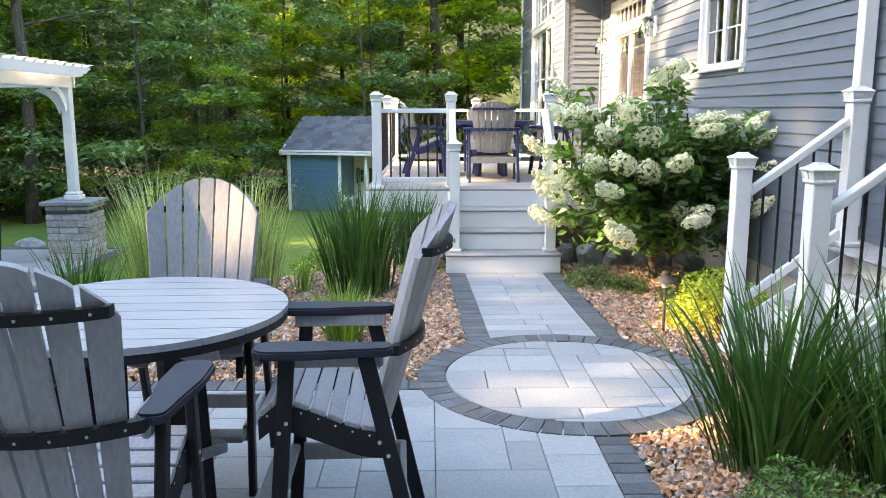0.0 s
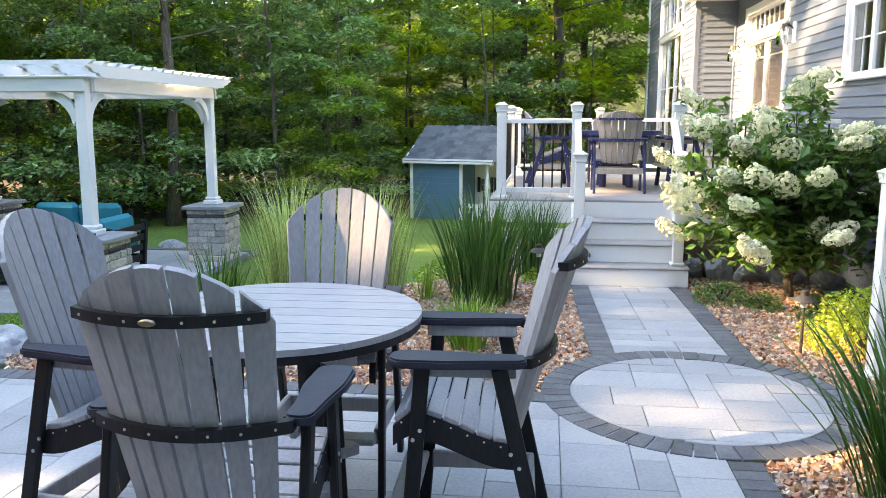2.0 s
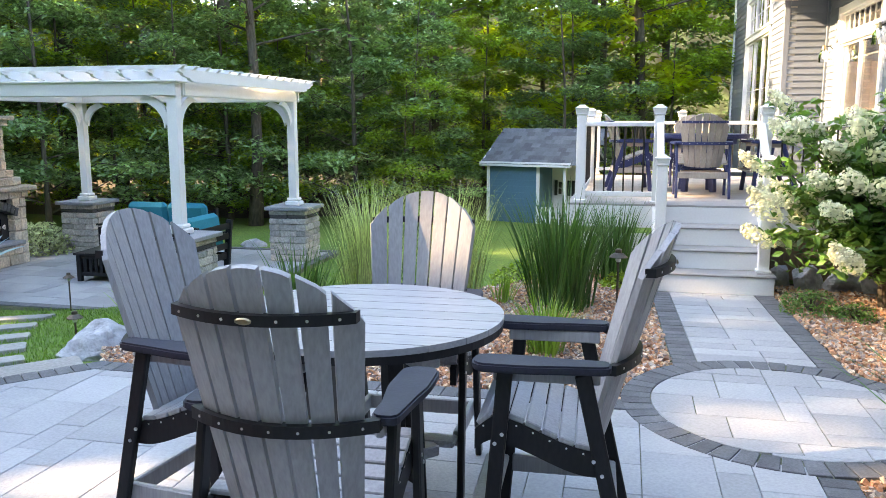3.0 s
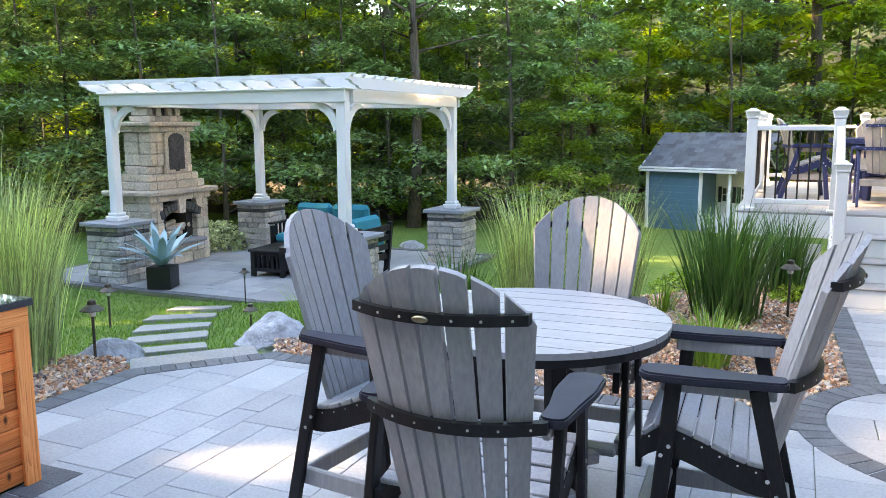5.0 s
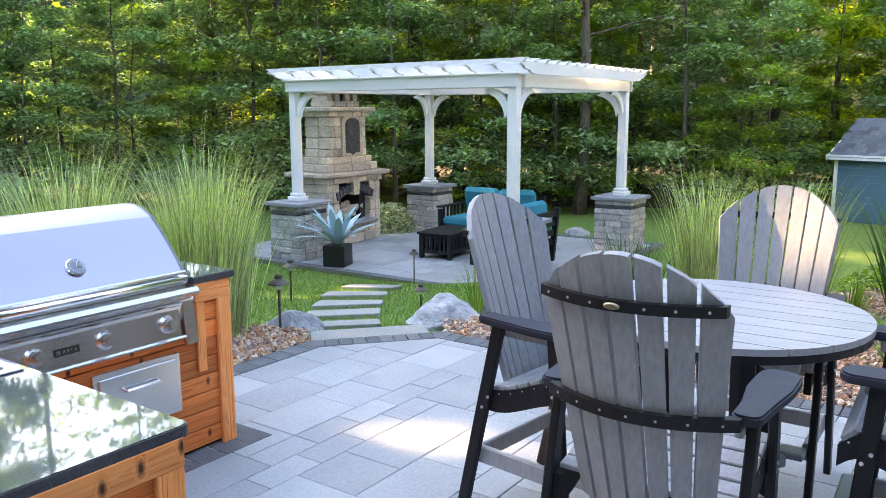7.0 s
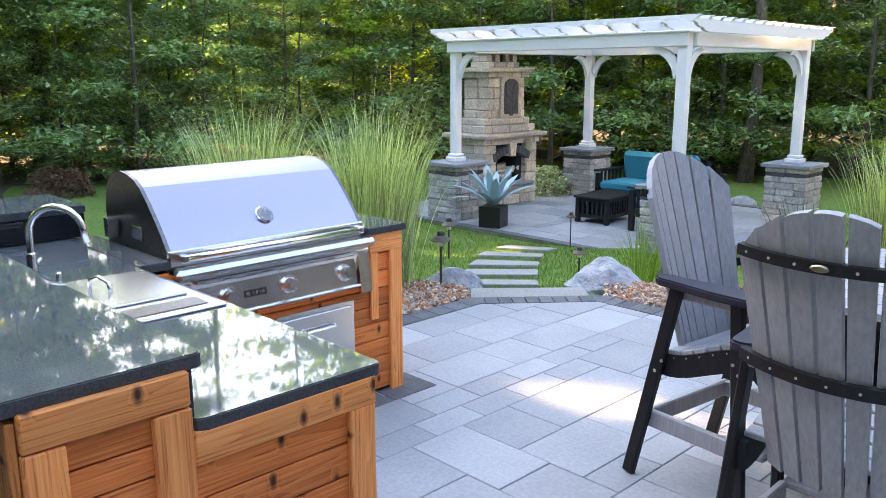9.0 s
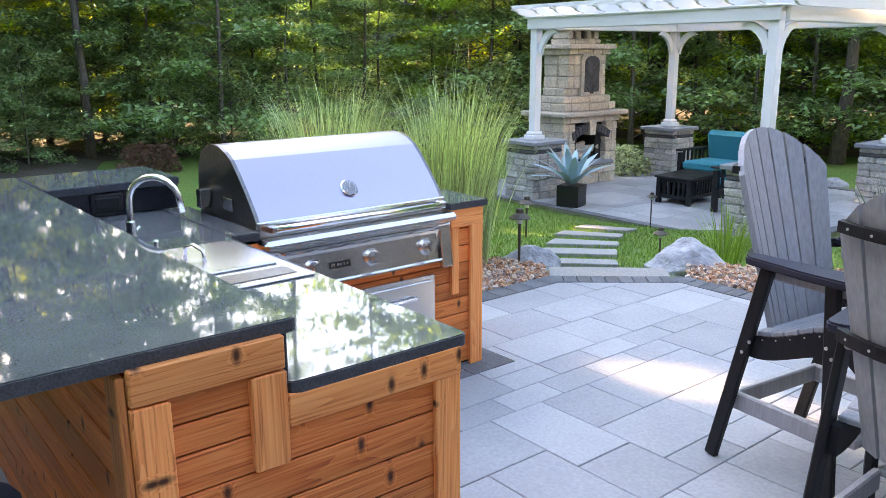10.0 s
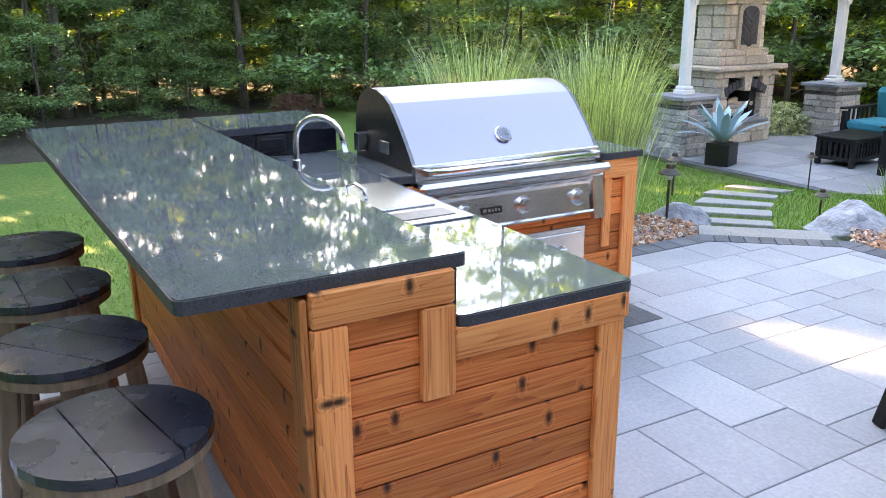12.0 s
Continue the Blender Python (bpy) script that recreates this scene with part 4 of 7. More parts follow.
        part("dial_mark", Shape().box((0.003, 0.008, 0.001), (0.030 * math.cos(a), 0.030 * math.sin(a), 0.0145), 0, dm), WHITE, gauge)
    for p, q in (((0, 0, 0.015), (0.010, 0.026, 0.015)), ((0.0, -0.002, 0.0155), (0.022, -0.004, 0.0155))):
        part("needle", Shape().beam(dm @ Vector(p), dm @ Vector(q), 0.003, 0.001, bevel=0), WHITE, gauge)
    part("spit_bracket", Shape().box((0.012, 0.10, 0.06), (-W / 2 - 0.008, 0.27, z0 + 0.40), 0.003), STEEL, g)
    part("spit_bracket", Shape().box((0.05, 0.05, 0.09), (-W / 2 - 0.03, 0.50, z0 + 0.40), 0.003), STEEL, g)
    return g


grill((GRILL_X - 0.013, 1.92, 0.03))


def drawer(at):
    d = thing("access_drawer", "stainless steel access drawer below the grill", "drawer", at, 90)
    part("frame", Shape().box((0.46, 0.012, 0.30), (0, -0.006, 0), 0.003), STEEL, d)
    part("front", Shape().box((0.41, 0.014, 0.25), (0, -0.016, 0), 0.004), STEEL, d)
    part("handle", Shape().tube([(-0.09, -0.02, 0.055), (-0.085, -0.05, 0.05), (0.085, -0.05, 0.05), (0.09, -0.02, 0.055)], 0.008, 8), CHROME, d)


drawer((GRILL_X + 0.012, 2.12, 0.405))


def sink_lid():
    s = thing("sink_cover", "brushed steel drop-in sink with a sliding lid", "sink")
    part("rim", Shape().box((0.66, 0.40, 0.006), (-2.81, 1.03, LO + 0.004), 0.002), STEEL, s)
    part("lid", Shape().box((0.44, 0.34, 0.010), (-2.90, 1.02, LO + 0.011), 0.004), STEEL, s)
    # open end of the sink: a flat plate, its shaded depth put into darker steel
    part("well", Shape().box((0.10, 0.34, 0.003), (-2.58, 1.02, LO + 0.0085), 0.001), DARK_STEEL, s)
    part("handle", Shape().tube([(-2.97, 0.96, LO + 0.016), (-2.96, 0.96, LO + 0.05), (-2.92, 0.975, LO + 0.066), (-2.87, 0.99, LO + 0.05), (-2.86, 0.99, LO + 0.016)], 0.008, 8), CHROME, s, smooth=True)
    f = thing("faucet", "tall chrome gooseneck faucet", "faucet", (-3.225, 0.855, LO), 48)
    R = 0.1
    pts = [(0, 0, 0.0), (0, 0, 0.12), (0, 0, 0.195)] + [(R - R * math.cos(a), 0, 0.195 + R * math.sin(a)) for a in [math.radians(18 * i) for i in range(1, 10)]] + [(2 * R + 0.008, 0, 0.16)]
    part("spout", Shape().tube(pts, 0.0125, 14), CHROME, f, smooth=True)
    part("base", Shape().lathe([(0.026, 0), (0.026, 0.02), (0.02, 0.045), (0.017, 0.12), (0.014, 0.125)], 18), CHROME, f)
    part("lever", Shape().tube([(0, 0.018, 0.07), (0, 0.07, 0.085)], 0.006, 8), CHROME, f)
    part("soap_pump", Shape().lathe([(0.012, 0), (0.012, 0.05), (0.009, 0.055)], 12, at=(0.10, -0.02, 0)), CHROME, f)


sink_lid()


def stool(at):
    st = thing("bar_stool", "round weathered wooden bar stool with a worn black top", "stool", at, 12, "stools along the bar")
    R = 0.205
    for i in range(3):
        y0, y1 = -R + i * 2 * R / 3 + 0.002, -R + (i + 1) * 2 * R / 3 - 0.002
        ys = [y0 + (y1 - y0) * j / 8 for j in range(9)]
        pts = [(math.sqrt(max(0, R * R - y * y)), y) for y in ys] + [(-math.sqrt(max(0, R * R - y * y)), y) for y in reversed(ys)]
        part("top_board", Shape().prism(pts, 0.728, 0.752), STOOL_TOP, st)
    part("seat_ring", Shape().lathe([(R - 0.012, 0.695), (R - 0.004, 0.70), (R - 0.004, 0.724), (R - 0.012, 0.727)], 36), OLD_WOOD, st, "round oak ring under the top")
    for a in range(4):
        c, s = math.cos(math.radians(45 + 90 * a)), math.sin(math.radians(45 + 90 * a))
        part("leg", Shape().beam((c * 0.235, s * 0.235, 0), (c * 0.15, s * 0.15, 0.70), 0.055, 0.05, (c, s, 0)), OLD_WOOD, st)
        d, e = math.cos(math.radians(135 + 90 * a)), math.sin(math.radians(135 + 90 * a))
        part("rung", Shape().beam((c * 0.205, s * 0.205, 0.24 + 0.03 * (a % 2)), (d * 0.205, e * 0.205, 0.24 + 0.03 * (a % 2)), 0.03, 0.035), OLD_WOOD, st)
    return st


def place_stools():
    first = stool((-1.856, -0.052, 0))
    for x, y, a in ((-2.413, -0.095, 40), (-2.965, -0.119, 5), (-3.524, -0.143, 25)):
        copy_thing(first, pose(x, y, 0, 0, 0, a))


place_stools()


# ---- pergola on stone piers ----
PX0, PX1, PY0, PY1 = -8.55, -4.89, 8.42, 11.72
PIER_H = 0.84


def stone_block(parent, size, at, mat, rnd, m=None, name="stone"):
    """One split-faced block with uneven corners."""
    s = Shape().box(size, (0, 0, 0), 0.012)
    s.v = [(x + rnd.uniform(-0.006, 0.006), y + rnd.uniform(-0.006, 0.006), z + rnd.uniform(-0.004, 0.004)) for x, y, z in s.v]
    ob = part(name, s, mat, parent)
    ob.matrix_basis = (m or Matrix()) @ pose(*at)
    return ob


def course(parent, x0, x1, y0, y1, z0, z1, mat, rnd, lens, faces="xXyY", t=0.12):
    """A ring of stones round a rectangle."""
    def run(a, b, fixed, axis):
        u = a
        while u < b - 0.02:
            w = rnd.choice(lens)
            if b - (u + w) < 0.12:
                w = b - u
            if axis == "x":
                stone_block(parent, (w - 0.006, t, z1 - z0 - 0.005), (u + w / 2, fixed, (z0 + z1) / 2), mat, rnd)
            else:
                stone_block(parent, (t, w - 0.006, z1 - z0 - 0.005), (fixed, u + w / 2, (z0 + z1) / 2), mat, rnd)
            u += w
    if "y" in faces:
        run(x0, x1, y0 + t / 2, "x")
    if "Y" in faces:
        run(x0, x1, y1 - t / 2, "x")
    if "x" in faces:
        run(y0 + t, y1 - t, x0 + t / 2, "y")
    if "X" in faces:
        run(y0 + t, y1 - t, x1 - t / 2, "y")


def pier(at, seed):
    rnd = random.Random(seed)
    p = thing("stone_pier", "square stacked grey stone pier with bluestone cap", "pier", at, 0, "pergola piers")
    part("core", Shape().box((0.50, 0.50, PIER_H - 0.06), (0, 0, (PIER_H - 0.06) / 2), 0), JOINT, p)
    z, i = 0.0, 0
    hs = [0.10, 0.085, 0.10, 0.10, 0.09, 0.10, 0.085]
    for i, h in enumerate(hs):
        d = 0.30 + rnd.uniform(-0.006, 0.006)
        course(p, -d, d, -d, d, z, z + h, STONE, rnd, [0.17, 0.22, 0.27])
        z += h
    course(p, -0.295, 0.295, -0.295, 0.295, z, z + 0.055, DARK_STONE, rnd, [0.2, 0.3])
    z += 0.055
    course(p, -0.30, 0.30, -0.30, 0.30, z, z + 0.07, STONE, rnd, [0.2, 0.3])
    z += 0.07
    part("cap", Shape().box((0.70, 0.70, 0.055), (0, 0, z + 0.028), 0.008), BLUESTONE, p)
    return z + 0.055


def knee(p, corner, d, sx, w):
    """A curved brace from a post up to the beam, in the direction d."""
    pts = []
    R = 0.29
    for i in range(9):
        a = math.radians(90 * i / 8)
        pts.append((R - R * math.cos(a), R * math.sin(a)))
    inner = [(x + 0.055 + 0.03 * (i / 8), y - 0.075 + 0.02 * i / 8) for i, (x, y) in enumerate(pts)]
    poly = pts + inner[::-1]
    x = Vector((d[0], d[1], 0))
    z = Vector((0, 0, 1))
    m = Matrix.Translation(Vector(corner)) @ Matrix((x, z, x.cross(z))).transposed().to_4x4()
    return Shape().prism(poly, -w / 2, w / 2, m)


def pergola():
    tops = [pier((x, y, LOW), i) for i, (x, y) in enumerate(((PX0, PY0), (PX1, PY0), (PX0, PY1), (PX1, PY1)))]
    base = LOW + tops[0]
    BEAM0, BEAM1 = 1.985, 2.155
    g = thing("pergola", "white vinyl pergola with scalloped rafters and slats", "pergola")
    for x in (PX0, PX1):
        for y in (PY0, PY1):
            po = part("post", Shape().box((0.125, 0.125, BEAM1 - base), (x, y, (BEAM1 + base) / 2), 0.008), WHITE, g)
            part("post_base", Shape().box((0.225, 0.225, 0.07), (x, y, base + 0.035), 0.012).box((0.18, 0.18, 0.05), (x, y, base + 0.095), 0.015), WHITE, po)
            ix, iy = (1 if x == PX0 else -1), (1 if y == PY0 else -1)
            part("knee_brace", knee(g, (x + ix * 0.063, y, BEAM0 - 0.29), (ix, 0), 1, 0.05), WHITE, po)
            part("knee_brace", knee(g, (x, y + iy * 0.063, BEAM0 - 0.29), (0, iy), 1, 0.05), WHITE, po)
    mid = (BEAM0 + BEAM1) / 2
    for y in (PY0, PY1):
        for off in (-0.083, 0.083):
            part("beam", Shape().box((PX1 - PX0 + 0.18, 0.04, BEAM1 - BEAM0), ((PX0 + PX1) / 2, y + off, mid), 0.006), WHITE, g)
        part("beam_moulding", Shape().box((PX1 - PX0 + 0.22, 0.26, 0.03), ((PX0 + PX1) / 2, y, BEAM1 - 0.012), 0.01), WHITE, g)
    for x in (PX0, PX1):
        for off in (-0.083, 0.083):
            part("beam", Shape().box((0.04, PY1 - PY0 - 0.15, BEAM1 - BEAM0), (x + off, (PY0 + PY1) / 2, mid), 0.006), WHITE, g)
    # rafters along y with scrolled ends, then slats along x
    over = 0.28
    L = PY1 - PY0 + 2 * over
    h = 0.135
    end = [(0.0, 1.0), (0.0, 0.80), (0.05, 0.70), (0.09, 0.66), (0.10, 0.50), (0.16, 0.36), (0.24, 0.30), (0.25, 0.14), (0.32, 0.02), (0.40, 0.0)]
    prof = [(u, v * h) for u, v in end] + [(L - u, v * h) for u, v in reversed(end)]
    me = None
    n = 12
    for i in range(n):
        x = PX0 - 0.22 + (PX1 - PX0 + 0.44) * i / (n - 1)
        if me is None:
            me = Shape().prism(prof, -0.022, 0.022, Matrix(((0, 0, 1, 0), (1, 0, 0, 0), (0, 1, 0, 0), (0, 0, 0, 1)))).mesh("rafter", WHITE)
        ob = part("rafter", me, WHITE, g)
        ob.location = (x, PY0 - over, BEAM1 - 0.02)
    slat = Shape().prism([(0.0, 0.035), (0.03, 0.028), (0.05, 0.0), (PX1 - PX0 + 0.55, 0.0), (PX1 - PX0 + 0.57, 0.028), (PX1 - PX0 + 0.60, 0.035), (PX1 - PX0 + 0.60, 0.045), (0, 0.045)], -0.03, 0.03, Matrix(((1, 0, 0, 0), (0, 0, 1, 0), (0, 1, 0, 0), (0, 0, 0, 1)))).mesh("slat", WHITE)
    for i in range(15):
        ob = part("slat", slat, WHITE, g)
        ob.location = (PX0 - 0.30, PY0 - 0.22 + (L - 0.12) * i / 14, BEAM1 + h - 0.025)


pergola()


def fireplace():
    """Stone fireplace facing +x."""
    rnd = random.Random(5)
    f = thing("outdoor_fireplace", "tall tan stone outdoor fireplace with arched hearth", "fireplace", (0, 0, LOW))
    xf, y0, y1 = -8.73, 9.25, 10.53
    yc = (y0 + y1) / 2
    core = Shape().box((0.5, 0.32, 1.1), (xf - 0.36, y0 + 0.25, 0.55), 0).box((0.5, 0.32, 1.1), (xf - 0.36, y1 - 0.25, 0.55), 0).box((0.2, 1.2, 1.1), (xf - 0.60, yc, 0.55), 0).box((0.5, 1.2, 0.30), (xf - 0.36, yc, 1.0), 0).box((0.40, 0.80, 1.04), (xf - 0.40, yc, 1.62), 0)
    part("core", core, ASH, f)
    rows = [(0.0, 0.16), (0.16, 0.32), (0.32, 0.50), (0.50, 0.68), (0.68, 0.86), (0.86, 1.0)]
    for z0, z1 in rows:
        lens = [0.32, 0.42, 0.5]
        course(f, xf - 0.75, xf, y0, y1, z0, z1, TAN_STONE, rnd, lens, "xyY", 0.13)
        if z0 < 0.3:
            course(f, xf - 0.75, xf, y0, y1, z0, z1, TAN_STONE, rnd, lens, "X", 0.13)
        else:
            w = 0.27
            stone_block(f, (0.13, w - 0.13, z1 - z0 - 0.005), (xf - 0.065, y0 + 0.13 + (w - 0.13) / 2, (z0 + z1) / 2), TAN_STONE, rnd)
            stone_block(f, (0.13, w - 0.13, z1 - z0 - 0.005), (xf - 0.065, y1 - 0.13 - (w - 0.13) / 2, (z0 + z1) / 2), TAN_STONE, rnd)
    part("hearth_shelf", Shape().box((0.24, 0.86, 0.06), (xf + 0.02, yc, 0.35), 0.015), BLUESTONE, f)
    # arch over the opening: dark voussoirs and a tan keystone
    for s in (-1, 1):
        for i in range(5):
            a = s * (0.125 + 0.072 * i)
            ob = part("arch_stone", Shape().box((0.16, 0.068, 0.125), bevel=0.006), DARK_STONE, f)
            ob.matrix_basis = pose(xf - 0.06, yc + a, 0.925 - 0.75 * a * a, -s * 4 - a * 38)
    ob = part("keystone", Shape().prism([(-0.06, -0.12), (0.06, -0.12), (0.085, 0.12), (-0.085, 0.12)], 0, 0.18, Matrix(((0, 0, 1, xf - 0.14), (1, 0, 0, yc), (0, 1, 0, 0.92), (0, 0, 0, 1)))), TAN_STONE, f)
    course(f, xf - 0.78, xf + 0.03, y0 - 0.03, y1 + 0.03, 1.0, 1.10, TAN_STONE, rnd, [0.4, 0.5], "xXyY", 0.14)
    part("mantel", Shape().box((0.98, y1 - y0 + 0.26, 0.075), (xf - 0.365, yc, 1.14), 0.018), TAN_STONE, f)
    for i, (z0, z1, d) in enumerate(((1.18, 1.305, 0.03), (1.305, 1.415, 0.09), (1.415, 1.54, 0.15))):
        course(f, xf - 0.78 + d, xf + 0.0 - d, y0 + d, y1 - d, z0, z1, TAN_STONE, rnd, [0.3, 0.42], "xXyY", 0.16)
    ya, yb, xa, xb = y0 + 0.20, y1 - 0.20, xf - 0.66, xf - 0.12
    for z0, z1 in ((1.54, 1.72), (1.72, 1.90), (1.90, 2.055)):
        course(f, xa, xb, ya, yb, z0, z1, TAN_STONE, rnd, [0.3, 0.36], "xXyY", 0.13)
    nf = [(0.17 * math.cos(math.radians(a)), 0.22 + 0.10 * math.sin(math.radians(a))) for a in range(0, 181, 20)] + [(-0.17, -0.24), (0.17, -0.24)]
    to = lambda off: Matrix(((0, 0, 1, xb + off), (1, 0, 0, yc + 0.06), (0, 1, 0, 1.715), (0, 0, 0, 1)))
    big = [(x * 1.42, y * 1.24) for x, y in nf]
    pan = part("niche_frame", Shape().prism(big, 0, 0.05, to(-0.01)), TAN_STONE, f)
    part("niche", Shape().prism(nf, 0, 0.012, to(0.036)), DARK_STONE, pan, "dark herringbone brick niche")
    for i in range(6):
        for s in (-1, 1):
            ob = part("herringbone_brick", Shape().box((0.02, 0.20, 0.05), bevel=0.004), DARK_STONE, pan)
            ob.matrix_basis = pose(xb + 0.05, yc + 0.06 + s * 0.072, 1.53 + i * 0.073, s * 45)
    course(f, xa - 0.05, xb + 0.05, ya - 0.05, yb + 0.05, 2.055, 2.14, TAN_STONE, rnd, [0.35, 0.5], "xXyY", 0.2)
    part("cap", Shape().box((xb - xa + 0.24, yb - ya + 0.24, 0.07), ((xa + xb) / 2, yc, 2.175), 0.015), TAN_STONE, f)
    course(f, xa + 0.06, xb - 0.06, ya + 0.08, yb - 0.08, 2.21, 2.30, TAN_STONE, rnd, [0.3], "xXyY", 0.12)
    for y in (ya + 0.14, yc - 0.12, yc + 0.12, yb - 0.14):
        stone_block(f, (0.34, 0.11, 0.12), ((xa + xb) / 2, y, 2.36), TAN_STONE, rnd)
    part("chimney_lid", Shape().box((0.56, yb - ya - 0.06, 0.05), ((xa + xb) / 2, yc, 2.445), 0.015), TAN_STONE, f)
    part("chimney_flue", Shape().box((0.2, 0.5, 0.12), ((xa + xb) / 2, yc, 2.36), 0), ASH, f)
    lg = thing("firewood", "stack of pale birch logs in the hearth", "firewood", (xf - 0.22, yc, LOW + 0.39))
    for i, (dy, dz, r, a) in enumerate(((-0.1, 0.05, 0.05, 80), (0.08, 0.05, 0.055, 100), (0.0, 0.14, 0.05, 70), (-0.05, 0.22, 0.045, 115), (0.12, 0.17, 0.04, 60))):
        c, s = math.cos(math.radians(a)), math.sin(math.radians(a))
        part("log", Shape().tube([(-c * 0.2, dy - s * 0.22, dz), (c * 0.2, dy + s * 0.22, dz + 0.02)], r, 10), BIRCH, lg)


fireplace()


def coffee_table(at, turn):
    t = thing("coffee_table", "low black slatted outdoor coffee table", "table", at, turn)
    part("tabletop", Shape().box((0.86, 0.58, 0.03), (0, 0, 0.375), 0.008), BLACK_POLY, t)
    part("apron", Shape().box((0.76, 0.48, 0.05), (0, 0, 0.335), 0.004), BLACK_POLY, t)
    part("low_shelf", Shape().box((0.70, 0.44, 0.02), (0, 0, 0.085), 0.004), BLACK_POLY, t)
    for sx in (-1, 1):
        for sy in (-1, 1):
            part("leg", Shape().box((0.065, 0.065, 0.36), (sx * 0.37, sy * 0.235, 0.18), 0.006), BLACK_POLY, t)
        part("rail", Shape().box((0.03, 0.40, 0.05), (sx * 0.37, 0, 0.10), 0.004), BLACK_POLY, t)
        for i in range(5):
            part("slat", Shape().box((0.02, 0.04, 0.19), (sx * 0.37, -0.15 + i * 0.075, 0.215), 0.003), BLACK_POLY, t)
    for sy in (-1, 1):
        part("rail", Shape().box((0.66, 0.03, 0.05), (0, sy * 0.235, 0.10), 0.004), BLACK_POLY, t)
        for i in range(8):
            part("slat", Shape().box((0.04, 0.02, 0.19), (-0.26 + i * 0.074, sy * 0.235, 0.215), 0.003), BLACK_POLY, t)


def lounge(name, at, turn, w, seats, label, category):
    """A deep outdoor seat facing +y of its own: black frame, teal cushions."""
    s = thing(name, label, category, at, turn)
    D = 0.78
    for sx in (-1, 1):
        x = sx * (w / 2 - 0.035)
        part("leg", Shape().box((0.06, 0.08, 0.56), (x, D / 2 - 0.04, 0.28), 0.006), BLACK_POLY, s)
        part("leg", Shape().beam((x, -D / 2 - 0.02, 0), (x, -D / 2 - 0.10, 0.78), 0.06, 0.08, (0, 1, 0)), BLACK_POLY, s)
        part("armrest", Shape().box((0.10, D + 0.06, 0.03), (x, 0.0, 0.60), 0.01), BLACK_POLY, s)
        part("side_rail", Shape().box((0.035, D, 0.12), (x, 0, 0.26), 0.006), BLACK_POLY, s)
        for j in range(6):
            part("side_slat", Shape().box((0.02, 0.045, 0.28), (x, -0.27 + j * 0.105, 0.45), 0.004), BLACK_POLY, s)
    for z in (0.28, 0.42, 0.56, 0.70):
        part("back_slat", Shape().box((w - 0.02, 0.025, 0.085), (0, -D / 2 - 0.03 - (z - 0.2) * 0.14, z), 0.006), BLACK_POLY, s)
    part("seat_deck", Shape().box((w - 0.08, D, 0.04), (0, 0, 0.27), 0.006), BLACK_POLY, s)
    cw = (w - 0.16) / seats
    for i in range(seats):
        x = -w / 2 + 0.08 + cw * (i + 0.5)
        c = part("seat_cushion", Shape().box((cw - 0.015, D - 0.06, 0.14), (x, 0.04, 0.37), 0.045), TEAL, s, "teal seat cushion")
        b = part("back_cushion", Shape().box((cw - 0.015, 0.16, 0.48), (0, 0, 0.0), 0.055, pose(x, -D / 2 + 0.06, 0.64, -10)), TEAL, s, "teal back cushion")
        part("piping", Shape().tube([(x - cw / 2 + 0.03, 0.39, 0.41), (x + cw / 2 - 0.03, 0.39, 0.41)], 0.008, 6), TEAL, c)


coffee_table((-6.80, 9.78, LOW), 95)
lounge("loveseat", (-6.84, 11.02, LOW), 180, 1.52, 2, "black slatted loveseat with teal cushions under the pergola", "sofa")
lounge("lounge_chair", (-5.72, 9.80, LOW), 90, 0.98, 1, "black slatted lounge chair with teal cushions beside the pier", "armchair")


def agave(at):
    p = thing("agave_planter", "black cube planter holding a pale blue metal agave", "planter", at, 20)
    part("pot", Shape().prism([(-0.15, -0.15), (0.15, -0.15), (0.15, 0.15), (-0.15, 0.15)], 0, 0.005).box((0.32, 0.32, 0.30), (0, 0, 0.15), 0.008), BLACK_METAL, p)
    rnd = random.Random(3)
    for i in range(21):
        a = i * 2.4
        tilt = 0.25 + 1.0 * (i / 21)
        L = 0.55 + 0.12 * rnd.random()
        s = Shape()
        n = 6
        for j in range(n + 1):
            t = j / n
            th = math.radians(90) - tilt * (0.6 + 0.65 * t)
            r = L * t * math.cos(th) * 1.05 + 0.03
            z = 0.29 + L * t * math.sin(math.radians(90) - tilt * (0.75 + 0.35 * t))
            w = 0.072 * (1 - t) ** 0.6 * (0.65 + 1.1 * t) if t < 1 else 0.001
            for sd, dz in ((-1, 0.018), (0, 0.0), (1, 0.018)):
                x, y = r, sd * w
                s.v.append((x * math.cos(a) - y * math.sin(a), x * math.sin(a) + y * math.cos(a), z + dz * (1 - t)))
        for j in range(n):
            for k in range(2):
                q = j * 3 + k
                s.f.append((q, q + 1, q + 4, q + 3))
        part("leaf", s, AGAVE, p, smooth=True)


agave((-7.62, 8.24, LOW))


# ---- stepping stones, boulders, lamps ----
STONES = []


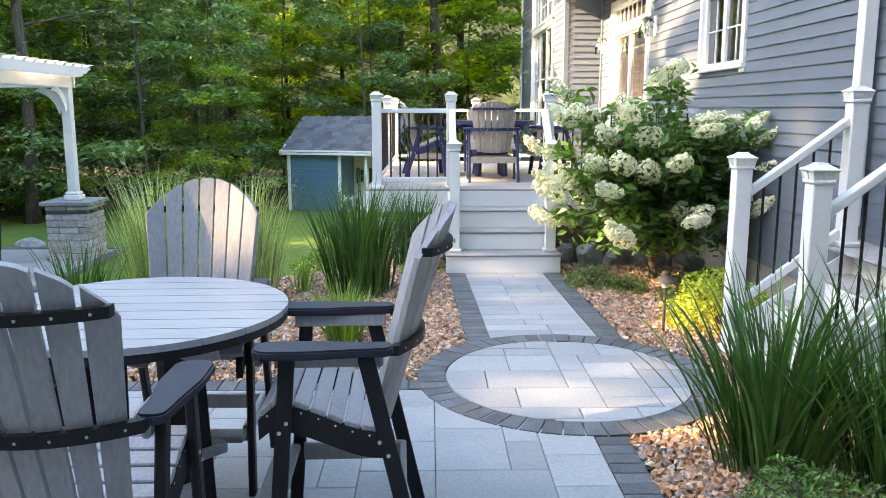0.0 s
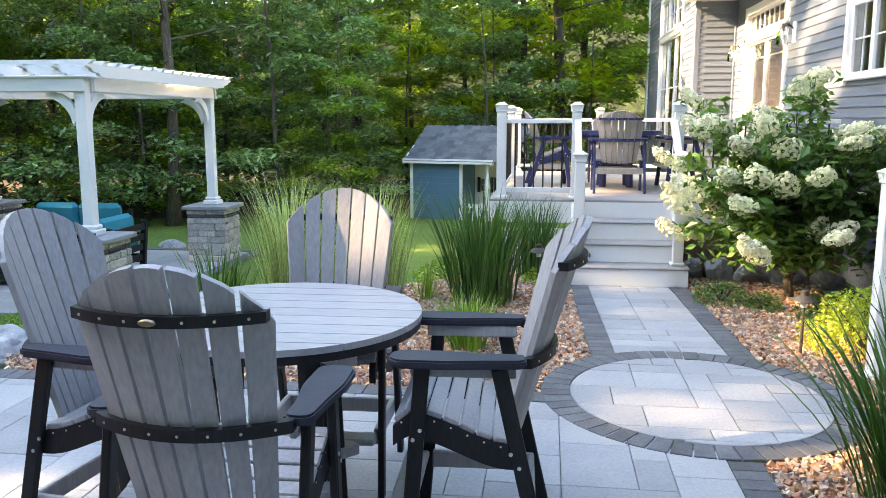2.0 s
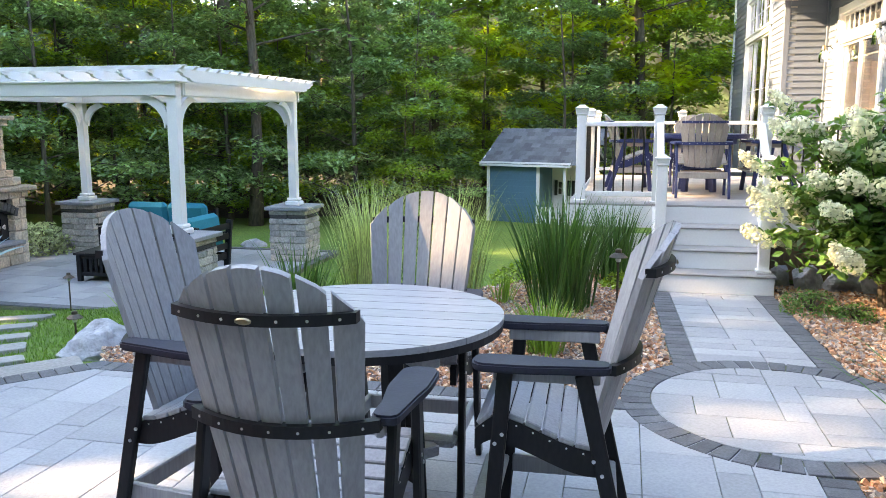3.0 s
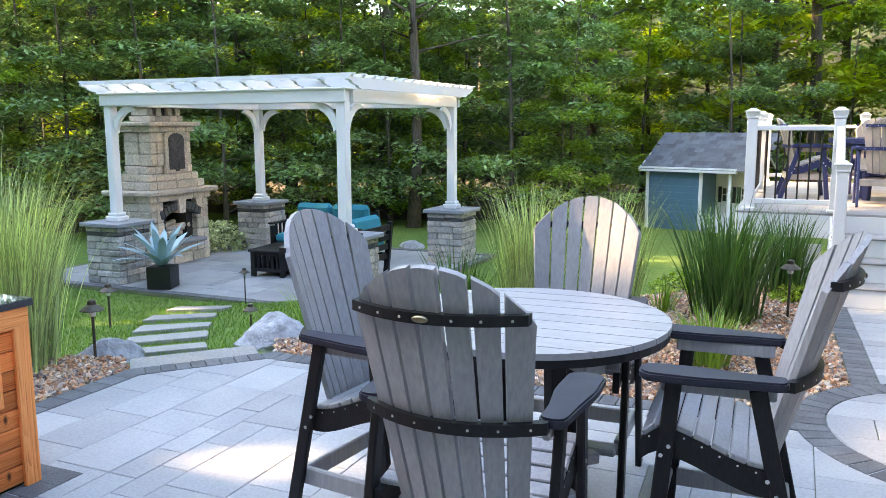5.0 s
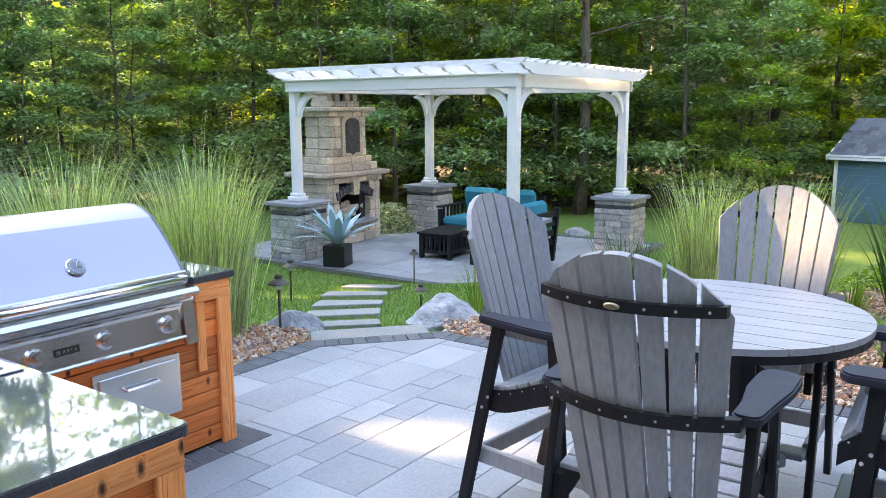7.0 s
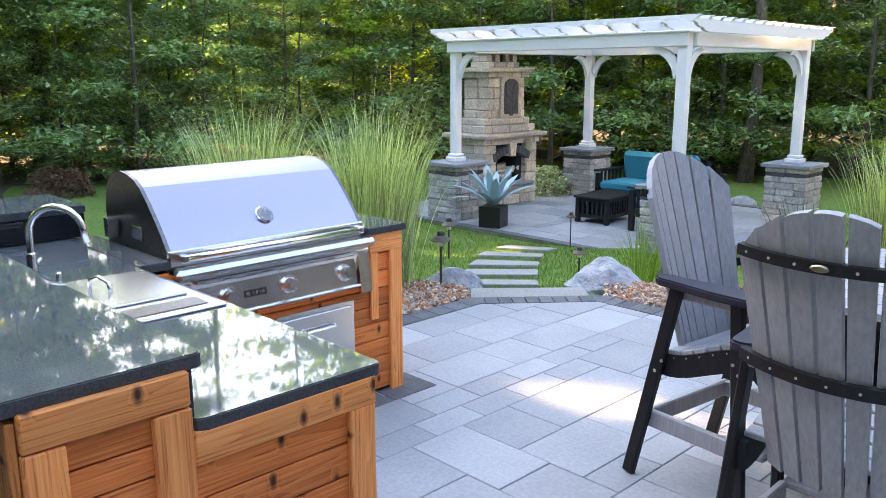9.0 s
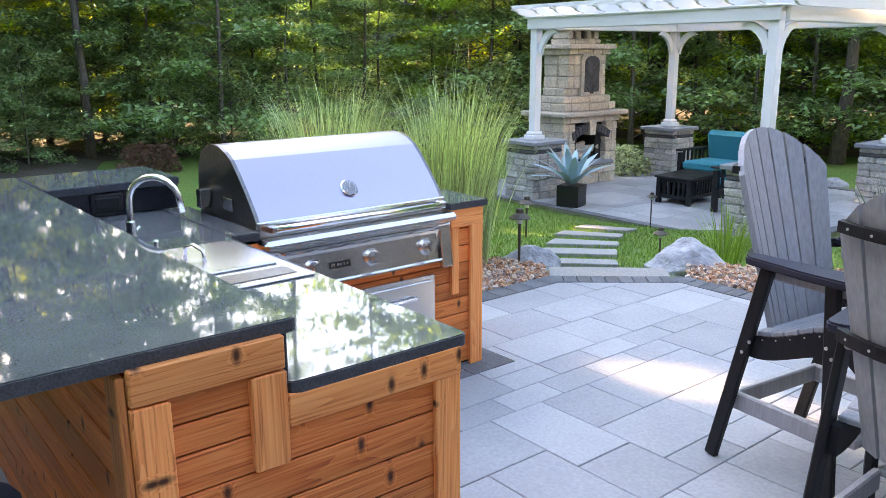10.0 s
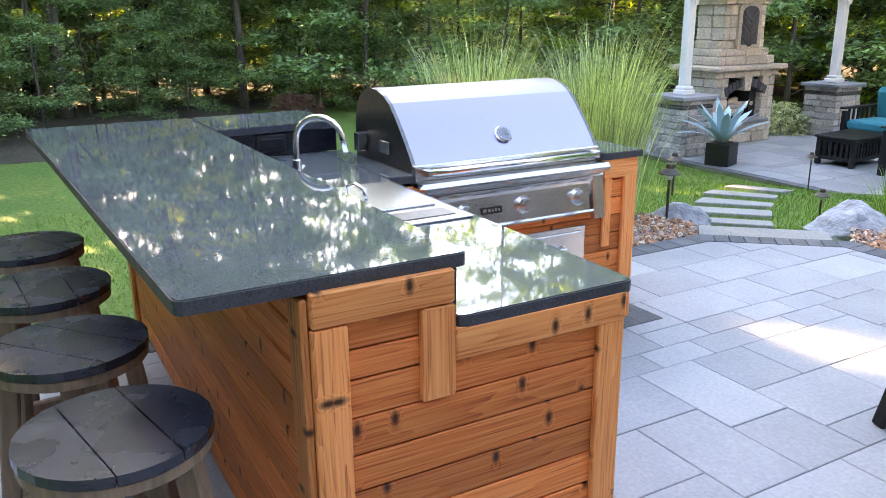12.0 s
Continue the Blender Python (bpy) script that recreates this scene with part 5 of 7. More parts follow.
def stepping():
    rnd = random.Random(8)
    sl = solo("stone_threshold", Shape().prism(rounded([(-4.21, 4.235), (-3.585, 4.91), (-3.80, 5.12), (-4.42, 4.45)], 0.03), -0.16, -0.01), SLAB, "long pale stone slab at the patio edge", "slab", kind="structure")
    rows = [((-4.72, 4.64), (-4.24, 5.11), (-4.43, 5.33), (-4.94, 4.89)),
            ((-5.14, 5.11), (-4.64, 5.57), (-4.86, 5.85), (-5.37, 5.39)),
            ((-5.57, 5.63), (-5.06, 6.08), (-5.22, 6.35), (-5.82, 5.98)),
            ((-6.08, 6.28), (-5.47, 6.66), (-5.63, 6.91), (-6.29, 6.63)),
            ((-6.49, 7.02), (-5.83, 7.22), (-5.89, 7.49), (-6.55, 7.31))]
    for poly in rows:
        c = Vector((sum(p[0] for p in poly) / 4, sum(p[1] for p in poly) / 4))
        pts = rounded([(x + rnd.uniform(-0.02, 0.02), y + rnd.uniform(-0.02, 0.02)) for x, y in poly], 0.04)
        s = Shape()
        n = len(pts)
        zs = [ground_z(x, y) + 0.035 for x, y in pts]
        s.v = [(x, y, z - 0.15) for (x, y), z in zip(pts, zs)] + [(x, y, z - 0.006) for (x, y), z in zip(pts, zs)] + [(c.x + (x - c.x) * 0.975, c.y + (y - c.y) * 0.975, z) for (x, y), z in zip(pts, zs)]
        s.f = [tuple(range(2 * n, 3 * n))]
        for i in range(n):
            k = (i + 1) % n
            s.f += [(i, k, n + k, n + i), (n + i, n + k, 2 * n + k, 2 * n + i)]
        STONES.append(pts)
        solo("stepping_stone", s, SLAB, "long grey stone step set in the lawn", "stepping stone", "stepping stones across the lawn")


stepping()


def boulder(name, at, size, seed, turn, label):
    bm = bmesh.new()
    bmesh.ops.create_icosphere(bm, subdivisions=4, radius=1)
    rnd = random.Random(seed)
    cuts = [(Vector((rnd.uniform(-1, 1), rnd.uniform(-1, 1), rnd.uniform(-0.3, 1))).normalized(), rnd.uniform(0.55, 0.8)) for _ in range(9)]
    for v in bm.verts:
        p = v.co.copy()
        for nrm, d in cuts:
            k = p.dot(nrm)
            if k > d:
                p -= nrm * (k - d) * 0.9
        p *= 1 + 0.10 * noise.noise(p * 2.2 + Vector((seed, 0, 0))) + 0.035 * noise.noise(p * 7)
        v.co = Vector((p.x * size[0], p.y * size[1], p.z * size[2]))
    me = bpy.data.meshes.new(name)
    bm.to_mesh(me)
    bm.free()
    me.materials.append(BOULDER)
    ob = new(name, me)
    ob.matrix_basis = pose(*at, 0, 0, turn)
    return tagged(ob, label, "rock")


boulder("boulder", (-3.80, 5.46, -0.06), (0.40, 0.25, 0.24), 3, 14, "pale grey angular boulder beside the slab")
boulder("boulder", (-4.74, 4.50, -0.08), (0.30, 0.16, 0.19), 7, 40, "pale grey boulder at the gravel edge")
boulder("boulder", (-4.98, 3.98, -0.04), (0.26, 0.18, 0.13), 9, 70, "low grey boulder behind the grill wing")
boulder("boulder", (-0.62, 7.95, -0.02), (0.22, 0.14, 0.11), 11, 10, "small pale boulder by the reeds")
boulder("boulder", (-2.75, 9.4, -0.40), (0.26, 0.2, 0.12), 12, 30, "small pale boulder in the lawn bed")
boulder("boulder", (-6.3, 13.1, -0.48), (0.30, 0.22, 0.14), 13, 0, "small pale boulder behind the lower patio")
for i, (x, y, sx, sz) in enumerate(((1.95, 8.85, 0.17, 0.20), (2.3, 8.8, 0.20, 0.20), (2.66, 8.75, 0.22, 0.16), (3.0, 8.6, 0.2, 0.14), (1.72, 9.0, 0.16, 0.16))):
    boulder("wall_stone", (x, y, 0.08), (sx, 0.15, sz), 20 + i, 10 * i, "dark grey rock in a low dry-stone edging")


def path_lamp(at, h, k=1.0):
    l = thing("path_lamp", "small bronze path light with a pagoda cap", "path light", at, 0, "path lights")
    h, l.scale = h / k, (k, k, k)
    part("stem", Shape().tube([(0, 0, -0.05), (0, 0, h)], 0.011, 10), BRONZE, l)
    part("cap", Shape().lathe([(0.088, h + 0.0), (0.086, h + 0.006), (0.05, h + 0.034), (0.032, h + 0.044), (0.030, h + 0.072), (0.020, h + 0.08)], 24), BRONZE, l)
    part("lens", Shape().lathe([(0.02, h - 0.045), (0.026, h - 0.03), (0.026, h - 0.001)], 14), FROST, l)


path_lamp((-4.67, 4.356, -0.06), 0.42)
path_lamp((-6.246, 6.0, -0.36), 0.42)
path_lamp((2.0, 6.07, 0.0), 0.40)
path_lamp((0.075, 7.73, 0.0), 0.44)
path_lamp((-6.0, 7.88, LOW - 0.02), 0.40, 0.72)
path_lamp((-4.52, 6.04, -0.24), 0.25, 0.8)


# ---- timber deck ----
DECK_Z = 0.80
RISE = DECK_Z / 4
DX0, DX1, DY0, DY1 = -0.50, 3.33, 9.20, 14.2
SX0, SX1 = 0.385, 1.578


def post_cap(parent, x, y, z, w=0.105):
    c = part("post_cap", Shape().box((w + 0.022, w + 0.022, 0.022), (x, y, z + 0.011), 0.006).box((w + 0.05, w + 0.05, 0.014), (x, y, z + 0.075), 0.005).lathe([((w + 0.03) * 0.7, 0), (w * 0.45, 0.022), (w * 0.4, 0.03)], 4, (0, 0, 0), pose(x, y, z + 0.082, 0, 0, 45)), WHITE, parent)
    part("cap_lens", Shape().lathe([((w + 0.006) * 0.70, 0), ((w + 0.03) * 0.70, 0.05)], 4, (0, 0, 0), pose(x, y, z + 0.02, 0, 0, 45)), FROST, c, "small frosted lamp panes")
    for a, b in ((-1, -1), (1, -1), (1, 1), (-1, 1), (0, -1), (0, 1), (-1, 0), (1, 0)):
        cr = Shape().beam((x + a * (w / 2 + 0.004), y + b * (w / 2 + 0.004), z + 0.02), (x + a * (w / 2 + 0.014), y + b * (w / 2 + 0.014), z + 0.072), 0.009, 0.009, bevel=0)
        part("cap_bar", cr, WHITE, c)


def newel(parent, x, y, z0, h, w=0.105):
    p = part("newel_post", Shape().box((w, w, h), (x, y, z0 + h / 2), 0.006).box((w + 0.035, w + 0.035, 0.035), (x, y, z0 + 0.0176), 0.008), WHITE, parent)
    post_cap(parent, x, y, z0 + h, w)
    return p


def railing(parent, p, q, top, low, gap=0.105, skirt=0.0):
    """Rails from p to q (heights of the foot at both ends); top and low above the foot."""
    p, q = Vector(p), Vector(q)
    up = Vector((0, 0, 1))
    part("top_rail", Shape().beam(p + up * top, q + up * top, 0.075, 0.05), WHITE, parent)
    part("bottom_rail", Shape().beam(p + up * low, q + up * low, 0.045, 0.055), WHITE, parent)
    n = int((q - p).xy.length / gap)
    for i in range(1, n):
        a = p.lerp(q, i / n)
        part("baluster", Shape().tube([a + up * low, a + up * top], 0.0095, 8), BLACK_METAL, parent)


def deck():
    d = thing("deck", "raised timber deck with grey boards and white railing", "deck")
    n = int((DY1 - DY0) / 0.14)
    for i in range(n):
        y = DY0 + 0.07 + i * 0.14
        ob = part("deck_board", Shape().box((DX1 - DX0 + 0.02, 0.134, 0.025), bevel=0.004), GREY_TREAD, d)
        ob.location = ((DX0 + DX1) / 2, y, DECK_Z - 0.0125)
    part("joist_frame", Shape().box((DX1 - DX0 - 0.1, DY1 - DY0 - 0.1, 0.16), ((DX0 + DX1) / 2, (DY0 + DY1) / 2, DECK_Z - 0.12), 0), FOUNDATION, d)
    f = Shape().box((DX1 - DX0, 0.024, 0.24), ((DX0 + DX1) / 2, DY0 + 0.02, DECK_Z - 0.145), 0.004)
    part("fascia", f, WHITE, d)
    part("fascia", Shape().box((0.024, DY1 - DY0, 0.24), (DX0 + 0.02, (DY0 + DY1) / 2, DECK_Z - 0.145), 0.004), WHITE, d)
    part("skirt", Shape().box((SX0 - DX0 - 0.05, 0.02, 0.46), ((DX0 + SX0) / 2, DY0 + 0.06, 0.235), 0.002), WHITE, d)
    # cedar skirt: the shade behind the shrub is put in by a darker wood
    part("skirt", Shape().box((DX1 - SX1, 0.02, 0.46), ((DX1 + SX1) / 2, DY0 + 0.06, 0.235), 0.002), OLD_WOOD, d)
    for x, y in ((DX0 + 0.12, DY0 + 0.09), (SX0 + 0.07, DY0 + 0.07), (SX1 - 0.02, DY0 + 0.07), (DX0 + 0.12, 11.7), (DX0 + 0.12, DY1 - 0.1), (1.0, DY1 - 0.1), (2.3, DY1 - 0.1)):
        newel(d, x, y, DECK_Z, 0.97)
    z = DECK_Z
    railing(d, (DX0 + 0.17, DY0 + 0.08, z), (SX0 + 0.02, DY0 + 0.08, z), 0.87, 0.10)
    railing(d, (DX0 + 0.12, DY0 + 0.14, z), (DX0 + 0.12, 11.65, z), 0.87, 0.10)
    railing(d, (DX0 + 0.12, 11.75, z), (DX0 + 0.12, DY1 - 0.15, z), 0.87, 0.10)
    railing(d, (DX0 + 0.17, DY1 - 0.1, z), (0.95, DY1 - 0.1, z), 0.87, 0.10)
    railing(d, (1.05, DY1 - 0.1, z), (2.25, DY1 - 0.1, z), 0.87, 0.10)
    railing(d, (SX1 + 0.04, DY0 + 0.08, z), (DX1 - 0.1, DY0 + 0.08, z), 0.87, 0.10)
    st = thing("deck_stairs", "four white stair risers with grey treads up to the deck", "stairs")
    for i in range(4):
        y = 8.36 + 0.28 * i
        x0, x1 = (SX0, SX1) if i == 0 else (SX0 + 0.06, SX1 - 0.06)
        part("riser", Shape().box((x1 - x0, 0.022, RISE - 0.025), ((x0 + x1) / 2, y + 0.012, RISE * i + (RISE - 0.025) / 2), 0.003), WHITE, st)
        if i < 3:
            part("tread", Shape().box((x1 - x0 + 0.03, 0.305, 0.026), ((x0 + x1) / 2, y + 0.135, RISE * (i + 1) - 0.013), 0.009), GREY_TREAD, st)
    part("first_step_side", Shape().box((0.02, 0.3, 0.17), (SX0 + 0.012, 8.52, 0.085), 0.002), WHITE, st)
    part("first_step_side", Shape().box((0.02, 0.3, 0.17), (SX1 - 0.012, 8.52, 0.085), 0.002), WHITE, st)
    prof = [(8.65, 0.0), (9.23, 0.0), (9.23, 0.78), (8.65, 0.37)]
    for x in (SX0 + 0.03, SX1 - 0.055):
        part("stringer", Shape().prism(prof, 0, 0.025, Matrix(((0, 0, 1, x), (1, 0, 0, 0), (0, 1, 0, 0), (0, 0, 0, 1)))), WHITE, st)
    newel(st, SX0 + 0.09, 8.53, RISE, 1.06)
    newel(st, SX1 - 0.09, 8.53, RISE, 1.06)
    for x in (SX0 + 0.08, SX1 - 0.08):
        railing(st, (x, 8.57, 0.30), (x, 9.23, 0.82), 0.85, 0.10)


deck()
round_table("deck_table", (1.03, 11.1, DECK_Z), 0.62, 0.74, NAVY, NAVY, "round navy plank-topped table on the deck")
_dc = bar_chair("deck_chair", NAVY, TAN_PLANK, NAVY, "tan slatted fan-back chair with navy frame", (1.0, 10.25, DECK_Z), 0, "chairs on the deck", 0.74)
for _m in (pose(0.16, 11.15, DECK_Z, 0, 0, -85), pose(1.88, 11.05, DECK_Z, 0, 0, 95), pose(1.03, 12.0, DECK_Z, 0, 0, 178)):
    copy_thing(_dc, _m)


# ---- house ----
WX = 3.35          # long wall
BX, BY = 2.67, 15.05   # the bay that stands forward
LAP = 0.112


def siding_wall(name, a, b, z0, z1, holes, label):
    """Lap siding from a to b (left to right seen from outside); holes in (u0, u1, z0, z1)."""
    a, b = Vector((*a, 0)), Vector((*b, 0))
    L = (b - a).length
    d = (b - a).normalized()
    out = Vector((d.y, -d.x, 0))
    m = Matrix.Translation(a) @ Matrix((d, -out, Vector((0, 0, 1)))).transposed().to_4x4()
    wall = Shape()
    us = sorted({0.0, L, *[h[0] for h in holes], *[h[1] for h in holes]})
    zs = sorted({z0, z1, *[h[2] for h in holes], *[h[3] for h in holes]})
    for i in range(len(us) - 1):
        for j in range(len(zs) - 1):
            u, z = (us[i] + us[i + 1]) / 2, (zs[j] + zs[j + 1]) / 2
            if not any(h[0] < u < h[1] and h[2] < z < h[3] for h in holes):
                wall.box((us[i + 1] - us[i], 0.15, zs[j + 1] - zs[j]), (u, 0.095, z), 0, m)
    w = solo(name, wall, FOUNDATION, label, "wall", kind="structure")
    n = int((z1 - z0) / LAP)
    course_mesh = {}
    for k in range(n):
        za, zb = z0 + k * LAP, z0 + (k + 1) * LAP
        cuts = sorted((h[0], h[1]) for h in holes if h[2] < (za + zb) / 2 < h[3])
        u = 0.0
        for c0, c1 in cuts + [(L, L)]:
            if c0 - u > 0.02:
                key = (round(u, 3), round(c0, 3))
                if key not in course_mesh:
                    # lap board: thick at its lower edge
                    pr = [(0.018, 0.0), (-0.011, 0.0), (-0.011, 0.006), (0.004, LAP), (0.018, LAP)]
                    vs = [(x, y, z) for x in (u, c0) for y, z in pr]
                    q = len(pr)
                    fs = [(i, (i + 1) % q, q + (i + 1) % q, q + i) for i in range(q)] + [tuple(range(q))[::-1], tuple(range(q, 2 * q))]
                    course_mesh[key] = Shape().add(vs, fs).mesh("siding_board", SIDING)
                ob = part("siding_board", course_mesh[key], SIDING, w)
                ob.matrix_basis = m @ pose(0, 0, za)
            u = c1
    return w, m


def window(name, m, u0, u1, z0, z1, cols, rows, muntin, label, room, trim=0.09, sash=None):
    """A white window set in the wall that m stands for; each sash with its panes."""
    w = tagged(new(name), label, "window", kind="structure")
    w.matrix_basis = m
    fr = Shape()
    for x, ww, z, h in ((u0 - trim / 2 + 0.01, trim, (z0 + z1) / 2, z1 - z0 + 2 * trim), (u1 + trim / 2 - 0.01, trim, (z0 + z1) / 2, z1 - z0 + 2 * trim)):
        fr.box((ww, 0.05, h), (x, -0.012, z), 0.006)
    fr.box((u1 - u0 - 0.03, 0.05, trim), ((u0 + u1) / 2, -0.012, z1 + trim / 2 - 0.01), 0.006)
    part("window_frame", fr, WHITE, w)
    part("window_sill", Shape().box((u1 - u0 + 2 * trim, 0.08, 0.05), ((u0 + u1) / 2, -0.02, z0 - 0.02), 0.008), WHITE, w)
    cw, rh = (u1 - u0) / cols, (z1 - z0) / rows
    for i in range(cols):
        for j in range(rows):
            a, b, c, d = u0 + i * cw, u0 + (i + 1) * cw, z0 + j * rh, z0 + (j + 1) * rh
            s = Shape()
            t = 0.045
            s.box((t, 0.045, d - c), (a + t / 2, 0.03, (c + d) / 2), 0.004).box((t, 0.045, d - c), (b - t / 2, 0.03, (c + d) / 2), 0.004)
            s.box((b - a - 2 * t, 0.045, t), ((a + b) / 2, 0.03, c + t / 2), 0.004).box((b - a - 2 * t, 0.045, t), ((a + b) / 2, 0.03, d - t / 2), 0.004)
            mu = muntin(i, j)
            for k in range(1, mu[0]):
                s.box((0.016, 0.014, d - c - 2 * t), (a + t + (b - a - 2 * t) * k / mu[0], 0.036, (c + d) / 2), 0)
            for k in range(1, mu[1]):
                s.box((b - a - 2 * t, 0.014, 0.016), ((a + b) / 2, 0.037, c + t + (d - c - 2 * t) * k / mu[1]), 0)
            sh = part("sash", s, WHITE, w)
            g = part("pane", Shape().box((b - a - 2 * t, 0.006, d - c - 2 * t), ((a + b) / 2, 0.045, (c + d) / 2), 0), GLASS, sh)
            g.visible_shadow = False
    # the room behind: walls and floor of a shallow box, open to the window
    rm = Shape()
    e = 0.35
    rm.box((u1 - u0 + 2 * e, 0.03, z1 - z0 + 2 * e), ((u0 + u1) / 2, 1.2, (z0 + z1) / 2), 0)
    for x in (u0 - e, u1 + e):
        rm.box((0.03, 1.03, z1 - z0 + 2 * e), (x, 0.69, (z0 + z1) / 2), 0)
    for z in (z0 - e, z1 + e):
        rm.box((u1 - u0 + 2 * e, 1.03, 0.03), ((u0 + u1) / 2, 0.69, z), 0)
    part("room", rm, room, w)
    return w


def sconce(m, u, z):
    s = thing("wall_lantern", "clear glass wall lantern on a black bracket", "wall lamp", group="wall lanterns by the door")
    s.matrix_basis = m @ pose(u, 0, z)
    part("back_plate", Shape().box((0.12, 0.03, 0.28), (0, -0.015, 0), 0.006), WHITE, s)
    part("bracket", Shape().tube([(0, -0.03, 0.05), (0, -0.09, 0.10), (0, -0.15, 0.08), (0, -0.17, 0.04)], 0.009, 8), BLACK_METAL, s)
    sh = part("shade", Shape().lathe([(0.03, 0.05), (0.05, 0.02), (0.075, -0.04), (0.08, -0.16)], 16, (0, -0.17, 0)), GLASS, s, "clear bell glass shade")
    sh.visible_shadow = False
    part("cap", Shape().lathe([(0.035, 0.0), (0.03, 0.05), (0.012, 0.07)], 14, (0, -0.17, 0.045)), BRASS, s)
    part("bulb", Shape().lathe([(0.012, 0.05), (0.012, 0.0), (0.03, -0.04), (0.03, -0.07), (0.012, -0.095)], 14, (0, -0.17, 0)), FROST, s, smooth=True)


def house():
    H = 5.6
    yn = -9.0
    # long wall: u runs along -y from the inner corner
    u = lambda y: BY - y
    door = (u(14.2), u(11.95), DECK_Z + 0.02, 2.90)
    tran = (u(14.2), u(11.95), 3.02, 3.36)
    win = (u(9.54), u(8.33), 2.14, 3.72)
    w, m = siding_wall("wall_long", (WX, BY), (WX, yn), 0.25, H, [(door[0], door[1], door[2], tran[3]), win], "blue-grey lap siding house wall in dappled sun")
    part("foundation", Shape().box((BY - yn, 0.14, 0.6), ((BY - yn) / 2, 0.10, -0.05), 0, m), FOUNDATION, w)
    part("inner_trim", Shape().box((0.06, 0.05, H - 0.25), (0.03, -0.016, (H + 0.25) / 2), 0.004, m), SIDING, w)
    window("window_1", m, win[0], win[1], win[2], win[3], 2, 2, lambda i, j: (2, 2), "white double-hung window pair with grilles", CURTAIN)
    d = window("door_1", m, door[0], door[1], door[2], door[3], 2, 1, lambda i, j: (1, 1), "white sliding patio door with a warm interior", CURTAIN, 0.11)
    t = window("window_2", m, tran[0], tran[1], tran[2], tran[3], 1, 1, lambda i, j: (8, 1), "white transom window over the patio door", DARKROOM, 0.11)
    sconce(m, u(14.5), 2.80)
    sconce(m, u(11.55), 2.82)
    w2, m2 = siding_wall("wall_bay_side", (BX, BY), (WX, BY), 0.25, H, [], "narrow lap siding return wall")
    part("corner_trim", Shape().box((0.09, 0.09, H - 0.2), (0.02, 0.03, (H + 0.2) / 2), 0.006, m2), SIDING, w2)
    bw = (21.9 - 19.6, 21.9 - 16.5, 1.3, 3.38)
    w3, m3 = siding_wall("wall_bay", (BX, 21.9), (BX, BY), 0.0, H, [(bw[0], bw[1], bw[2], 4.25)], "lap siding bay wall with tall windows")
    window("window_3", m3, bw[0], bw[1], bw[2], bw[3], 3, 1, lambda i, j: (1, 2), "three tall white windows side by side", CURTAIN, 0.1)
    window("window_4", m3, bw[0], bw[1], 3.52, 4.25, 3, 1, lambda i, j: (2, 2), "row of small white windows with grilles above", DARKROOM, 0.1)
    part("corner_trim", Shape().box((0.1, 0.09, H), (0.03, 0.0, H / 2), 0.006, m3), WHITE, w3)
    solo("house_core", Shape().box((9.0, 30.9 - 1.2, H), (WX + 6.2, 6.45 - 0.1, H / 2), 0), FOUNDATION, "plain inner bulk of the house", "wall", kind="structure")
    # eave over the door corner and roof
    ev = thing("porch_eave", "white soffit and fascia at the inner corner", "eave", kind="structure")
    part("soffit", Shape().box((1.0, 3.6, 0.03), (WX - 0.42, BY - 1.7, 3.72), 0.004), WHITE, ev)
    part("fascia", Shape().box((0.03, 3.6, 0.20), (WX - 0.93, BY - 1.7, 3.82), 0.004), WHITE, ev)
    part("fascia", Shape().box((1.0, 0.03, 0.20), (WX - 0.42, BY - 3.5, 3.82), 0.004), WHITE, ev)
    part("roof_cover", Shape().box((1.02, 3.62, 0.05), (WX - 0.42, BY - 1.7, 3.95), 0.004, ), SHINGLE, ev)
    rf = thing("roof", "grey shingled roof with deep white eaves", "roof", kind="structure")
    part("eave_board", Shape().box((0.6, BY - yn + 8, 0.2), (WX - 0.2, (BY + yn) / 2 + 3, H + 0.1), 0.01), WHITE, rf)
    part("slope", Shape().beam((WX - 0.5, 3, H + 0.25), (WX + 6.0, 3, H + 3.6), 31.0, 0.12, (0, 0, 1)), SHINGLE, rf)


house()


